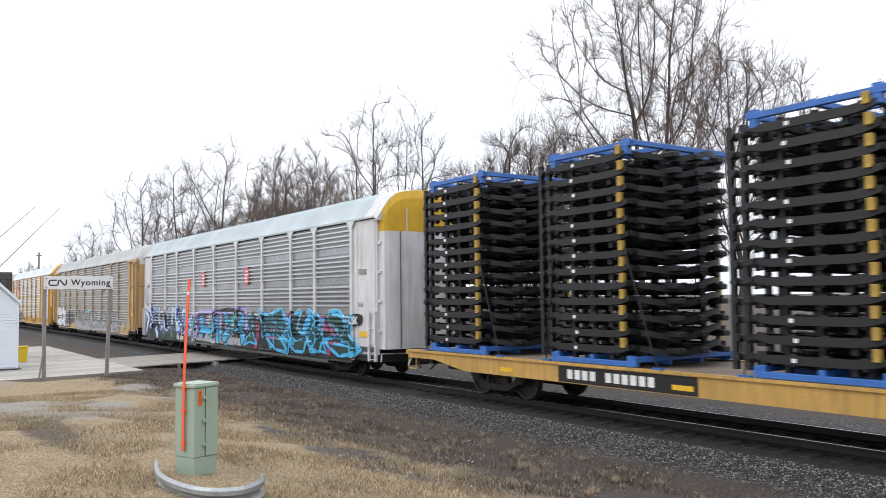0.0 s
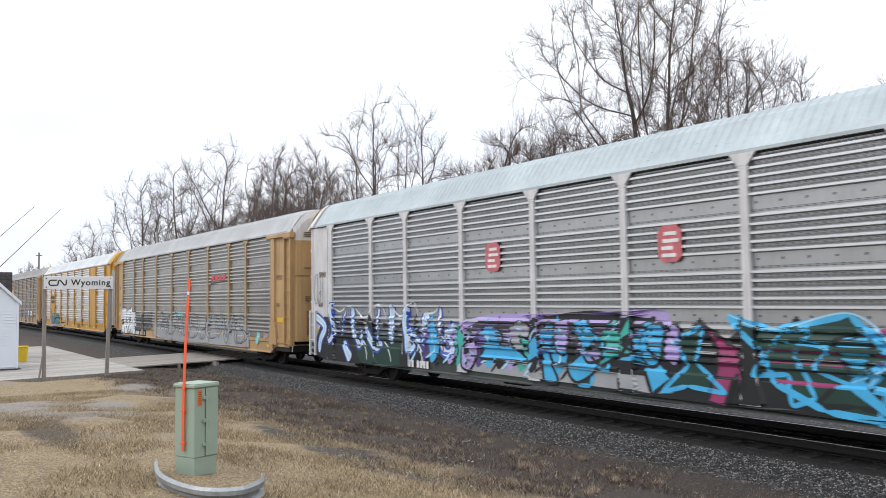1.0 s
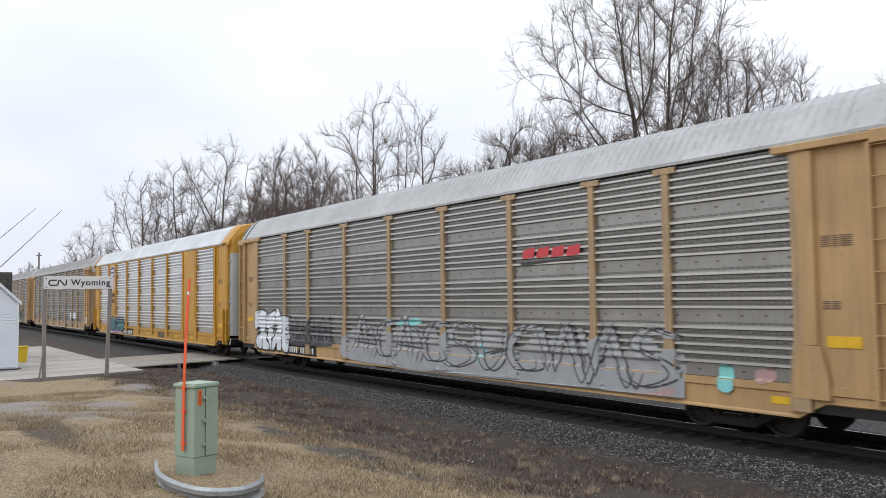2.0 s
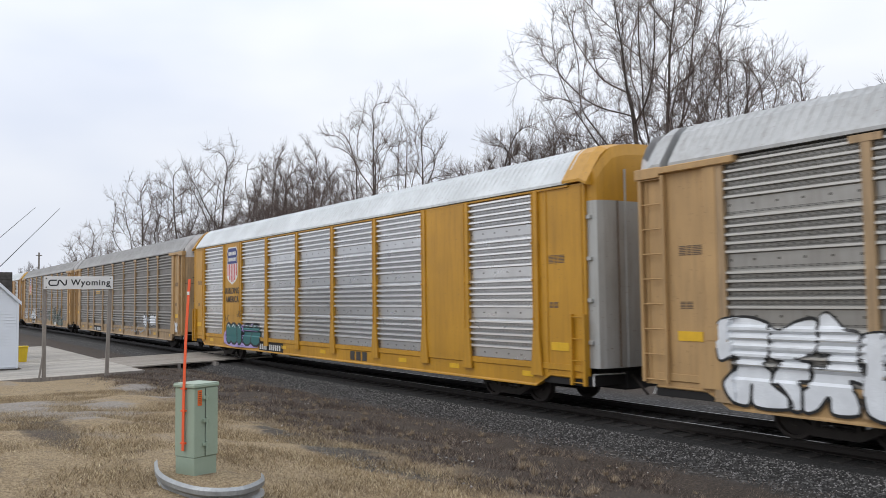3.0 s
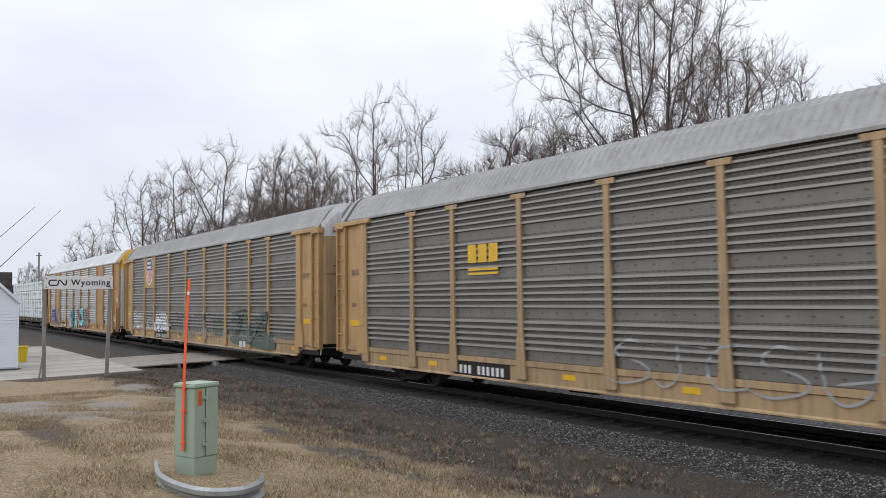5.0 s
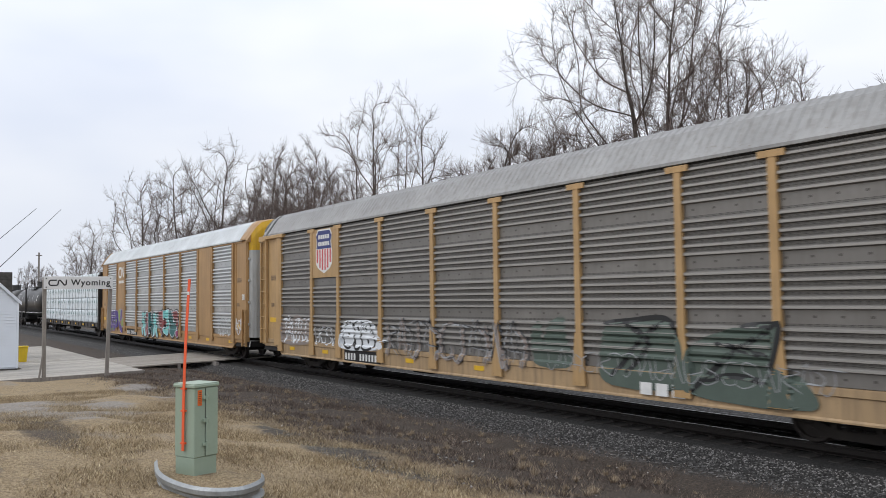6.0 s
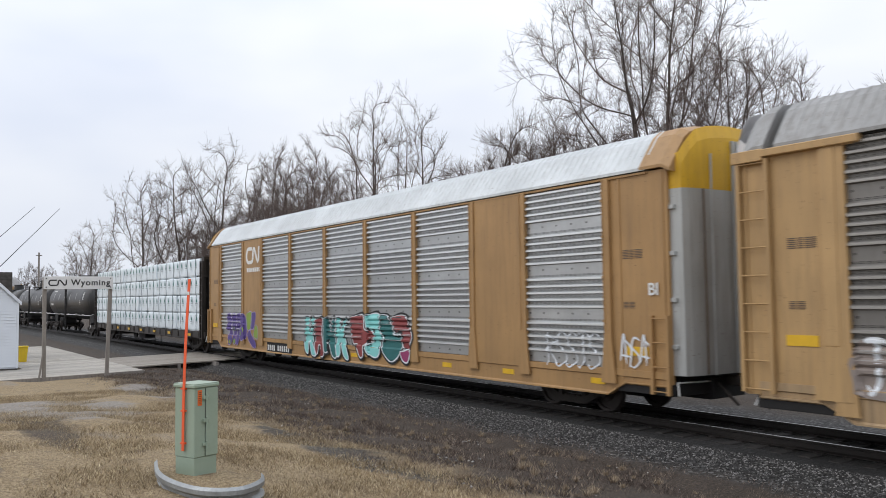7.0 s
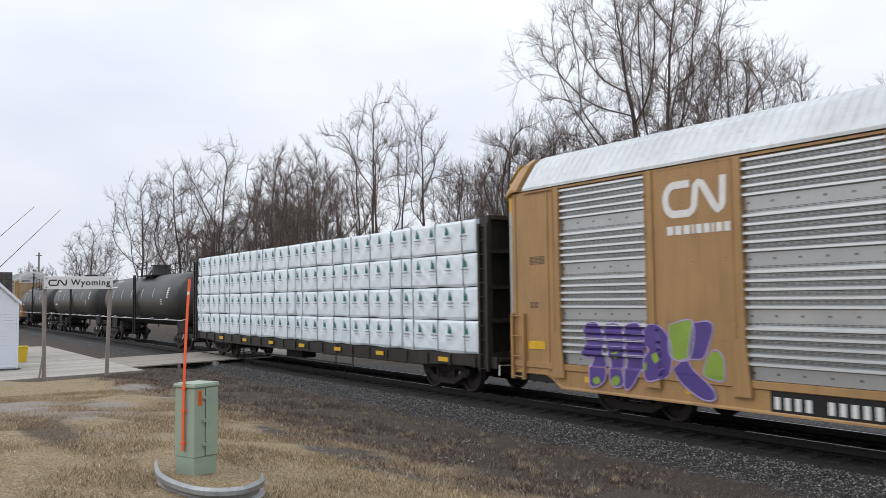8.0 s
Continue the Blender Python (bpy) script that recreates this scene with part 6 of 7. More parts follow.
def on_side(x, z, layer, style, wide):
    """A point of paint on a car's side, just clear of its relief."""
    z = max(0.515, z)
    out = max(skin(round(x + ex, 2), round(z + ez, 2), style, wide) for ex in (-0.03, 0.03) for ez in (0.01, -0.01))
    return (x, -(out + 0.003 + 0.003 * layer), z)


def blob(car, name, outline, material, layer, style, wide=(), label="", dz=0.045, sharp=False):
    """A filled painted shape inside a closed outline, laid over the relief of a car's side."""
    closed = list(outline) + [outline[0]]
    loop = closed if sharp else [(p.x, p.y) for p in curve_points(closed, 0.08)]
    lo, hi = min(z for x, z in loop), max(z for x, z in loop)
    V, F, at = [], [], {}

    def crossings(z):
        xs = []
        for (ax, az), (bx, bz) in zip(loop, loop[1:]):
            if (az > z) != (bz > z):
                xs.append(ax + (bx - ax) * (z - az) / (bz - az))
        return sorted(xs)

    def corner(x, z):
        key = (round(x, 4), round(z, 4))
        if key not in at:
            at[key] = len(V)
            V.append(on_side(x, z, layer, style, wide))
        return at[key]

    rows = max(2, int((hi - lo) / dz))
    levels = [lo + (hi - lo) * (k + 0.001) / (rows + 0.002) for k in range(rows + 1)]
    n = max(1, int((max(x for x, z in loop) - min(x for x, z in loop)) / 0.075))
    for z0, z1 in zip(levels, levels[1:]):
        a, b = crossings(z0), crossings(z1)
        if len(a) != len(b):
            a = b = crossings((z0 + z1) / 2)
        for k in range(0, len(a) - 1, 2):
            lower, upper = ([corner(p[k] + (p[k + 1] - p[k]) * i / n, z) for i in range(n + 1)] for p, z in ((a, z0), (b, z1)))
            F.extend((lower[i], lower[i + 1], upper[i + 1], upper[i]) for i in range(n) if len({lower[i], lower[i + 1], upper[i + 1], upper[i]}) == 4)
    return place(name, raw_mesh(name, V, F, material), car, None, label)


def outlined(car, shapes, edge, width, layer, style, wide=(), under=None, label="", sharp=False):
    """Painted letters: each (outline, fill) with a line round it, and a wider one beneath."""
    for outline, fill in shapes:
        closed = list(outline) + [outline[0]]
        if under:
            spray(car, "graffiti_outline", [(closed, under[1], under[1])], under[0], layer, style, wide)
        blob(car, "graffiti_letter", outline, fill, layer + 1, style, wide, label, 0.045, sharp)
        sides = list(zip(closed, closed[1:])) if sharp else [closed]
        spray(car, "graffiti_outline", [(list(p), width, width) for p in sides], edge, layer + 2, style, wide)


def backing(x0, x1, z0, z1, seed, jag=0.2):
    """The outline of a filled field with a jagged top."""
    rng = random.Random(seed)
    out, x = [(x1, z0), (x0, z0)], x0
    while x < x1:
        out.append((x, z1 + rng.uniform(-jag, jag)))
        x += rng.uniform(0.2, 0.45)
    return out + [(x1, z1 - jag)]


def letters(x0, x1, z0, z1, n, seed):
    """Interlocking hooks, bars and arcs of wild-style lettering, not meant to be read."""
    rng = random.Random(seed)
    out = []
    cw = (x1 - x0) / n
    for i in range(n):
        a, b = x0 + i * cw, x0 + (i + 1) * cw
        h = z1 - z0
        k = rng.randrange(7)
        j = lambda s=0.08: rng.uniform(-s, s) * cw
        if k == 0:
            out += [[(a + 0.15 * cw, z0), (a + 0.2 * cw + j(), z0 + 0.5 * h), (a + 0.1 * cw, z1 + j(0.2))], [(a + 0.15 * cw, z1 - 0.1 * h), (b, z0 + 0.75 * h), (a + 0.3 * cw, z0 + 0.5 * h), (b + 0.15 * cw, z0)]]
        elif k == 1:
            out += [[(b, z1), (a + 0.4 * cw, z1 - 0.08 * h), (a + 0.1 * cw, z0 + 0.5 * h), (a + 0.35 * cw, z0 + 0.1 * h), (b - 0.1 * cw, z0 + 0.15 * h), (b - 0.2 * cw, z0 + 0.4 * h)]]
        elif k == 2:
            out += [[(a, z1 - 0.05 * h), (a + 0.5 * cw, z1 + j()), (b + 0.1 * cw, z1 - 0.1 * h)], [(a + 0.5 * cw, z1), (a + 0.55 * cw, z0 + 0.3 * h), (a + 0.25 * cw, z0), (a, z0 + 0.15 * h)]]
        elif k == 3:
            out += [[(b, z1 - 0.1 * h), (a + 0.4 * cw, z1), (a + 0.15 * cw, z0 + 0.68 * h), (a + 0.75 * cw, z0 + 0.45 * h), (b - 0.1 * cw, z0 + 0.2 * h), (a + 0.3 * cw, z0), (a - 0.1 * cw, z0 + 0.12 * h)]]
        elif k == 5:
            out += [[(a, z0 + 0.2 * h), (a + 0.35 * cw, z1 + 0.1 * h), (a + 0.6 * cw, z0 + 0.1 * h)], [(a + 0.5 * cw, z0 + 0.9 * h), (b + 0.1 * cw, z0 + 0.6 * h), (b - 0.1 * cw, z0)], [(a + 0.1 * cw, z0 + 0.4 * h), (b, z0 + 0.35 * h)]]
        elif k == 6:
            out += [[(a - 0.1 * cw, z1), (a + 0.2 * cw, z0 + 0.1 * h)], [(a + 0.2 * cw, z0 + 0.1 * h), (a + 0.6 * cw, z1 + 0.12 * h)], [(a + 0.6 * cw, z1 + 0.05 * h), (b, z0 - 0.02 * h), (b + 0.2 * cw, z0 + 0.25 * h)]]
        else:
            out += [[(a + 0.05 * cw, z1), (a + 0.15 * cw, z0 + 0.3 * h), (a + 0.45 * cw, z0), (b - 0.15 * cw, z0 + 0.3 * h), (b, z1 + j(0.2))], [(a + 0.3 * cw, z0 + 0.35 * h), (b, z0 + 0.5 * h)]]
    return out


def banded(shapes, w, taper=0.8):
    return [(p, w, w * taper) for p in shapes]


def shifted(shapes, dx, dz):
    return [[(x + dx, z + dz) for x, z in p] for p in shapes]


T, FL, WD = "tee", "flush", (1, 7)
# silver car
c = car_1
blob(c, "graffiti_field", backing(-12.6, -6.9, 0.56, 1.85, 1, 0.22), K_BLACK, 0, T, ())
blob(c, "graffiti_field", backing(-9.8, -7.4, 0.6, 1.5, 2, 0.2), K_GREEN, 1, T, ())
HOOKS = [
    ([(-13.03, 1.98), (-12.27, 1.62), (-12.59, 1.18), (-12.68, 0.73)], 0.25, 0.2),
    ([(-11.62, 2.39), (-11.81, 2.19), (-11.55, 1.49), (-11.85, 1.15), (-12.08, 1.27)], 0.2, 0.12),
    ([(-10.85, 2.14), (-11.05, 1.35)], 0.08, 0.05),
    ([(-10.37, 2.32), (-10.31, 1.84), (-10.2, 1.42), (-9.88, 1.08), (-9.72, 1.21), (-9.75, 1.65)], 0.24, 0.12),
    ([(-10.97, 1.17), (-10.72, 0.9), (-10.43, 0.62)], 0.15, 0.4),
    ([(-8.64, 2.27), (-8.73, 1.77), (-8.65, 1.05)], 0.1, 0.06),
    ([(-9.44, 1.66), (-9.11, 1.36), (-8.76, 1.04), (-8.54, 1.16), (-8.68, 1.32)], 0.3, 0.1),
]
HOOKS += [
    ([(-7.89, 2.36), (-7.88, 1.79), (-7.94, 1.2)], 0.3, 0.26),
    ([(-6.94, 2.33), (-7.05, 1.82), (-6.94, 1.42), (-6.9, 1.07), (-6.7, 1.18), (-6.78, 1.33)], 0.2, 0.18),
    ([(-7.02, 1.67), (-6.6, 1.49), (-6.17, 1.22)], 0.24, 0.06),
    ([(-6.01, 2.12), (-6.1, 1.7), (-6.2, 1.31)], 0.38, 0.08),
    ([(-5.34, 2.33), (-5.35, 1.73), (-5.27, 1.24), (-5.07, 1.07), (-4.81, 1.14), (-4.8, 1.4), (-5.03, 1.43)], 0.1, 0.2),
    ([(-4.61, 1.83), (-5.02, 1.57), (-5.15, 1.38)], 0.24, 0.2),
]
EDGES = [
    ([(-11.95, 2.39), (-11.3, 2.13), (-10.76, 2.29), (-10.29, 2.32)], 0.05, 0.05),
    ([(-10.29, 2.32), (-9.54, 1.95), (-8.64, 2.36), (-8.21, 1.97)], 0.05, 0.05),
    ([(-7.96, 2.36), (-7.4, 2.02), (-6.7, 2.46), (-6.47, 2.04)], 0.05, 0.05),
    ([(-6.16, 2.11), (-5.67, 2.14), (-5.37, 2.33)], 0.05, 0.05),
    ([(-8.4, 1.28), (-8.01, 0.98), (-7.89, 0.67)], 0.06, 0.04),
    ([(-6.52, 1.29), (-6.24, 0.97), (-6.15, 0.67)], 0.06, 0.04),
    ([(-9.72, 1.27), (-9.42, 0.99), (-9.36, 0.65)], 0.06, 0.04),
]
halo = [(pts, a + 0.14, b + 0.14) for pts, a, b in HOOKS]
spray(c, "graffiti_outline", halo, K_BLUE, 1.5, T)
spray(c, "graffiti_letters", HOOKS, K_WHITE, 2.2, T, (), "white and pale blue sprayed lettering")
spray(c, "graffiti_shading", [(pts, a * 0.4, b * 0.4) for pts, a, b in HOOKS if a > 0.12], K_SKY, 3, T)
spray(c, "graffiti_outline", EDGES, K_WHITE, 2.6, T)
rng = random.Random(78)
blob(c, "graffiti_haze", [(-4.33, 1.91), (-3.01, 2.12), (-0.82, 2.15), (0.68, 2.20), (2.24, 2.27), (2.50, 2.11), (2.47, 1.44), (-0.85, 1.51), (-4.35, 1.26)], K_LILAC, 0, T)
blob(c, "graffiti_field", [(-4.34, 1.66), (-3.44, 1.96), (-2.05, 1.96), (-0.82, 2.12), (0.18, 2.23), (1.01, 2.20), (2.23, 2.05), (2.50, 2.00), (2.46, 1.11), (0.63, 1.02), (-1.72, 0.97), (-4.13, 0.95)], K_BLACK, 0.8, T)
blob(c, "graffiti_field", [(-4.30, 0.94), (-2.65, 1.05), (-0.09, 0.96), (2.19, 1.00), (2.45, 0.89), (2.44, 0.64), (-0.10, 0.67), (-3.70, 0.67)], K_GREY, 0.4, T)
CYANS = [
    ([(-3.78, 1.52), (-3.18, 1.82), (-2.63, 1.64), (-2.74, 1.34), (-2.25, 1.37), (-1.72, 1.04), (-2.36, 1.07), (-3.47, 1.03), (-3.35, 1.39)], K_CYAN),
    ([(-2.33, 1.80), (-1.95, 1.96), (-1.55, 1.79), (-1.65, 1.57), (-1.97, 1.60), (-1.79, 1.35), (-2.07, 1.27), (-2.30, 1.51)], K_GREY),
    ([(-1.48, 1.55), (-0.91, 1.98), (-0.76, 1.65), (-0.94, 1.23), (-0.64, 0.68), (-1.08, 0.64), (-1.19, 1.15), (-1.58, 1.05), (-1.66, 1.33)], K_CYAN),
    ([(-0.75, 1.92), (-0.35, 2.06), (-0.29, 1.66), (-0.46, 1.26), (-0.69, 1.38)], K_LILAC),
    ([(-0.17, 1.80), (0.18, 2.07), (0.52, 1.70), (0.29, 1.37), (0.56, 1.01), (-0.03, 0.68), (-0.31, 1.01), (0.15, 1.43)], K_CYAN),
    ([(0.07, 1.36), (0.58, 1.45), (0.74, 1.27), (0.28, 1.12)], K_LILAC),
    ([(0.62, 1.58), (1.07, 2.08), (1.25, 1.79), (1.52, 2.09), (1.60, 1.80), (1.31, 1.61), (1.61, 1.39), (1.17, 1.30), (0.56, 1.07), (0.85, 1.53)], K_TEAL),
    ([(1.77, 1.57), (1.93, 1.87), (2.33, 1.99), (2.37, 1.66), (2.19, 1.20), (1.90, 1.18)], K_CYAN),
    ([(2.43, 1.77), (2.71, 2.00), (2.79, 1.52), (2.62, 1.18), (2.41, 1.33)], K_LILAC),
    ([(-4.23, 1.27), (-3.78, 1.45), (-3.68, 1.06), (-3.91, 0.73), (-4.25, 0.78)], K_LILAC),
]
outlined(c, CYANS, K_BLACK, 0.07, 2, T, (), None, "bright cyan and lilac sprayed lettering")
spray(c, "graffiti_shading", [([((2 * p[0][0] + p[2][0]) / 3, (2 * p[0][1] + p[2][1]) / 3), ((p[1][0] + p[3][0]) / 2, (p[1][1] + p[3][1]) / 2)], 0.06, 0.03) for p, fill in CYANS], K_SKY, 4, T)
for k in range(17):
    sx = -6.6 + k * 0.42
    tall = rng.uniform(1.75, 2.25)
    spike = [(sx - 0.2, 1.3), (sx + 0.05, tall), (sx + 0.14, 1.75), (sx + 0.4, 1.5), (sx + 0.25, 0.9), (sx + 0.02, 0.75)]
    blob(c, "graffiti_spike", spike, (K_BLACK, K_PURPLE, K_CYAN, K_BLACK, K_LILAC, K_TEAL)[k % 6], 1.2 + 0.2 * (k % 3), T, (), "", 0.045, True)
    spray(c, "graffiti_outline", [([(sx - 0.25, 0.7 + 0.1 * (k % 3)), (sx + 0.1, 1.1), (sx + 0.05, 1.6), (sx + 0.3, 1.85)], 0.07, 0.04)], K_BLACK if k % 2 else K_SKY, 2.6, T)
for outline, fill in [
    ([(4.52, 1.69), (5.50, 1.83), (6.04, 1.40), (5.67, 0.94), (4.71, 1.11)], K_MAG),
    ([(6.41, 1.96), (7.26, 2.03), (7.08, 1.44), (6.57, 1.31)], K_MAG),
    ([(9.34, 2.01), (10.06, 1.93), (10.23, 1.57), (9.59, 1.45)], K_MAG),
    ([(10.35, 1.39), (10.83, 1.46), (11.11, 1.29), (10.70, 1.14)], K_MAG),
]:
    blob(c, "graffiti_patch", outline, fill, 1, T)
x0, x1 = -0.2, 11.5
rng = random.Random(77)
spikes = [(x0, 0.56)]
for k in range(25):
    u = k / 24
    spikes.append((x0 + (x1 - x0) * u, (2.05 if k % 2 else 1.62) + rng.uniform(-0.14, 0.22) * (1 - 0.4 * u)))
spikes += [(x1 + 0.6, 0.62), (8.0, 0.54)]
blob(c, "graffiti_field", spikes, K_BLACK, 0, T, (), "", 0.045, True)
WEDGE = [[(0, 0.62), (0.25, 1.5), (-0.1, 1.95), (0.55, 1.55), (0.75, 0.9), (0.5, 1.1), (0.35, 0.6)], [(0, 1.2), (0.5, 1.9), (0.9, 2.05), (0.7, 1.5), (1.1, 0.9), (0.7, 0.6), (0.6, 1.2)], [(0, 0.7), (0.5, 1.3), (0.3, 1.75), (0.9, 1.9), (0.75, 1.2), (1.2, 0.75), (0.6, 0.85)]]
fills = [K_GREEN, K_CYAN, K_GREEN, K_MAG, K_GREEN, K_CYAN]
for k in range(11):
    sx = x0 + 0.3 + k * 1.08 + rng.uniform(-0.1, 0.1)
    shape = [(sx + a * 1.15 * rng.uniform(0.9, 1.1), b + rng.uniform(-0.08, 0.08)) for a, b in WEDGE[k % 3]]
    outlined(c, [(shape, fills[k % 6])], K_CYAN if k % 2 == 0 else K_BLACK, 0.09, 1.6, T, (), None, "", True)
GREENS = [
    ([(3.80, 2.16), (4.73, 1.93), (6.07, 2.20), (6.75, 1.54), (6.04, 1.12), (6.89, 0.58), (5.66, 0.66), (4.71, 1.06), (4.52, 1.58)], K_GREEN),
    ([(6.30, 1.08), (7.26, 2.03), (7.90, 2.09), (7.57, 1.46), (8.47, 1.25), (8.16, 0.68), (7.38, 0.67), (6.99, 1.01)], K_GREEN),
    ([(8.35, 2.20), (9.34, 1.96), (9.73, 1.73), (9.33, 1.63), (9.71, 1.26), (9.43, 0.72), (8.61, 0.91), (8.18, 1.28), (8.78, 1.80)], K_GREEN),
    ([(10.06, 2.12), (10.74, 2.17), (11.41, 1.78), (11.61, 1.41), (12.32, 0.99), (12.46, 0.92), (10.92, 0.66), (10.21, 0.92), (9.71, 1.17), (10.71, 1.32), (10.83, 1.50), (10.11, 1.75)], K_GREEN),
]
outlined(c, GREENS, K_CYAN, 0.12, 2, T, (), None, "dark green sprayed lettering edged in cyan", True)
spray(c, "graffiti_shading", banded([[(4.72, 1.76), (5.69, 1.67), (5.49, 1.32), (6.39, 0.98), (6.72, 0.62)], [(7.26, 1.87), (6.91, 1.33), (7.39, 1.04), (8.02, 1.17)], [(8.64, 2.00), (9.20, 1.81), (8.77, 1.46), (9.18, 1.33), (9.03, 0.89)], [(10.25, 2.03), (10.96, 1.99), (11.29, 1.61), (10.94, 1.28), (10.46, 1.26)], [(10.34, 1.07), (11.16, 1.03), (12.11, 0.97)]], 0.10, 0.5), K_CYAN, 5, T)
spray(c, "graffiti_shading", banded(shifted([p[:5] for p, fill in GREENS], 0.03, 0.02), 0.035), K_SKY, 5, T)
blob(c, "tag_field", [(11.58, 2.05), (12.41, 2.05), (12.36, 1.73), (11.60, 1.70)], K_BLACK, 1, T)
place("lettering", text_mesh("USK", 0.34, M_WHITE, 0.003), c, pose(11.96, -1.656, 1.74, 90), "white sprayed tag")
spray(c, "scrawl", banded(letters(-13.1, -12.3, 2.3, 3.4, 3, 3), 0.03), K_BLACK, 1, T)
bars(c, "number_bars", -7.05, 0.60, [0.11] * 3, 0.2, M_WHITE, -1.625, 0.05)
bars(c, "number_bars", -6.45, 0.60, [0.11] * 4, 0.2, M_WHITE, -1.625, 0.05)
for x in (-2.93, 2.6, ):
    bm = bmesh.new()
    w, h, k = 0.29, 0.36, 0.12
    octo = [(-w + k, -h), (w - k, -h), (w, -h + k), (w, h - k), (w - k, h), (-w + k, h), (-w, h - k), (-w, -h + k)]
    bm_loft(bm, [[(x + a, y, 3.53 + b) for a, b in octo] for y in (-1.612, -1.604)])
    em = part("emblem", bm, M_FADED, c, "faded red octagonal railway emblem")
    for k2, (dx, ww) in enumerate(((-0.02, 0.34), (-0.06, 0.28), (0.03, 0.38), (0.02, 0.30))):
        bm = bmesh.new()
        bm_box(bm, x + dx - ww / 2, x + dx + ww / 2, -1.617, -1.611, 3.27 + k2 * 0.14, 3.34 + k2 * 0.14)
        part("emblem_bar", bm, M_WHITE, em)

# grey-screened tan car
c = car_2
outlined(c, [
    ([(-11.92, 1.96), (-11.78, 2.11), (-11.34, 2.15), (-11.01, 2.08), (-10.88, 1.98), (-10.88, 1.59), (-10.99, 1.36), (-10.87, 1.21), (-10.85, 1.04), (-10.54, 0.82), (-10.52, 0.63), (-11.19, 0.62), (-11.23, 0.99), (-11.30, 0.63), (-11.61, 0.66), (-11.79, 0.96), (-11.59, 1.21), (-11.53, 1.46), (-11.81, 1.36), (-11.90, 1.49)], K_WHITE),
    ([(-10.87, 2.01), (-10.66, 1.94), (-10.39, 2.08), (-10.05, 2.13), (-10.00, 1.84), (-10.04, 1.60), (-10.40, 1.46), (-10.14, 1.40), (-10.16, 1.13), (-10.39, 1.09), (-10.30, 1.02), (-10.31, 0.63), (-10.52, 0.63), (-10.54, 0.82), (-10.73, 1.03), (-10.87, 1.06), (-10.82, 1.24), (-10.65, 1.40), (-10.88, 1.48)], K_WHITE),
    ([(-9.98, 2.17), (-9.86, 2.25), (-9.71, 2.14), (-9.55, 1.98), (-9.32, 1.94), (-9.29, 1.82), (-9.34, 1.50), (-9.25, 1.14), (-9.50, 1.16), (-9.36, 0.93), (-9.35, 0.66), (-9.78, 0.63), (-9.83, 0.89), (-10.04, 0.66), (-10.27, 0.62), (-10.28, 0.96), (-10.18, 1.03), (-10.12, 1.33), (-9.88, 1.36), (-9.82, 1.57), (-10.01, 1.58)], K_WHITE),
    ([(-9.28, 1.88), (-9.09, 1.94), (-8.86, 1.93), (-8.71, 1.76), (-8.72, 0.69), (-9.15, 0.66), (-9.25, 1.02), (-9.20, 1.46), (-9.34, 1.54)], K_WHITE),
], K_BLACK, 0.055, 1, T, (), None, "white sprayed block lettering")
blob(c, "graffiti_field", backing(-8.9, -5.2, 0.95, 1.85, 23, 0.1), K_DGREY, 0, T, (), "black sprayed block with grey rings")
spray(c, "graffiti_outline", banded([[(x, 1.0), (x - 0.25, 1.45), (x, 1.9), (x + 0.25, 1.45), (x, 1.0)] for x in (-8.4, -7.5, -6.6, -5.7)], 0.05), K_GREY, 2, T)
LG = letters(-3.6, 9.3, 0.72, 1.85, 10, 26)
blob(c, "graffiti_field", backing(-3.7, 9.4, 0.6, 1.55, 24, 0.25), K_GREY, 0, T, ())
spray(c, "graffiti_letters", banded(LG, 0.22), K_GREY, 1.5, T, (), "grey sprayed lettering with dark outlines")
spray(c, "graffiti_outline", banded(shifted(LG, 0.13, 0.02), 0.05), K_DGREY, 2.5, T)
spray(c, "graffiti_outline", banded(shifted(LG, -0.13, 0.02), 0.04), K_DGREY, 2.5, T)
spray(c, "graffiti_patch", [([(3.0, 0.9), (3.1, 1.4)], 0.3, 0.3), ([(10.3, 0.8), (10.3, 1.3)], 0.35, 0.3), ([(-1.0, 1.8), (0.3, 1.9)], 0.2, 0.2)], K_AQUA, 1, T)
spray(c, "graffiti_patch", [([(10.9, 1.1), (11.3, 1.2)], 0.25, 0.25), ([(8.0, 0.7), (9.2, 0.72)], 0.25, 0.2)], K_PINK, 1, T)
marks(c, -8.7, 0.62)
bm = bmesh.new()
for k in range(4):
    x = 4.75 + k * 0.5
    pts = [(x, 3.42), (x + 0.42, 3.45), (x + 0.46, 3.68), (x + 0.06, 3.64)]
    bm_loft(bm, [[(a, y, b) for a, b in pts] for y in (-1.612, -1.604)])
em = part("emblem", bm, M_RED, c, "red slanted railway emblem")
bm = bmesh.new()
bm_loft(bm, [[(4.7, y, 3.26), (6.6, y, 3.36), (6.7, y, 3.40), (4.7, y, 3.34)] for y in (-1.612, -1.604)])
part("emblem_bar", bm, M_DARKINK, em)


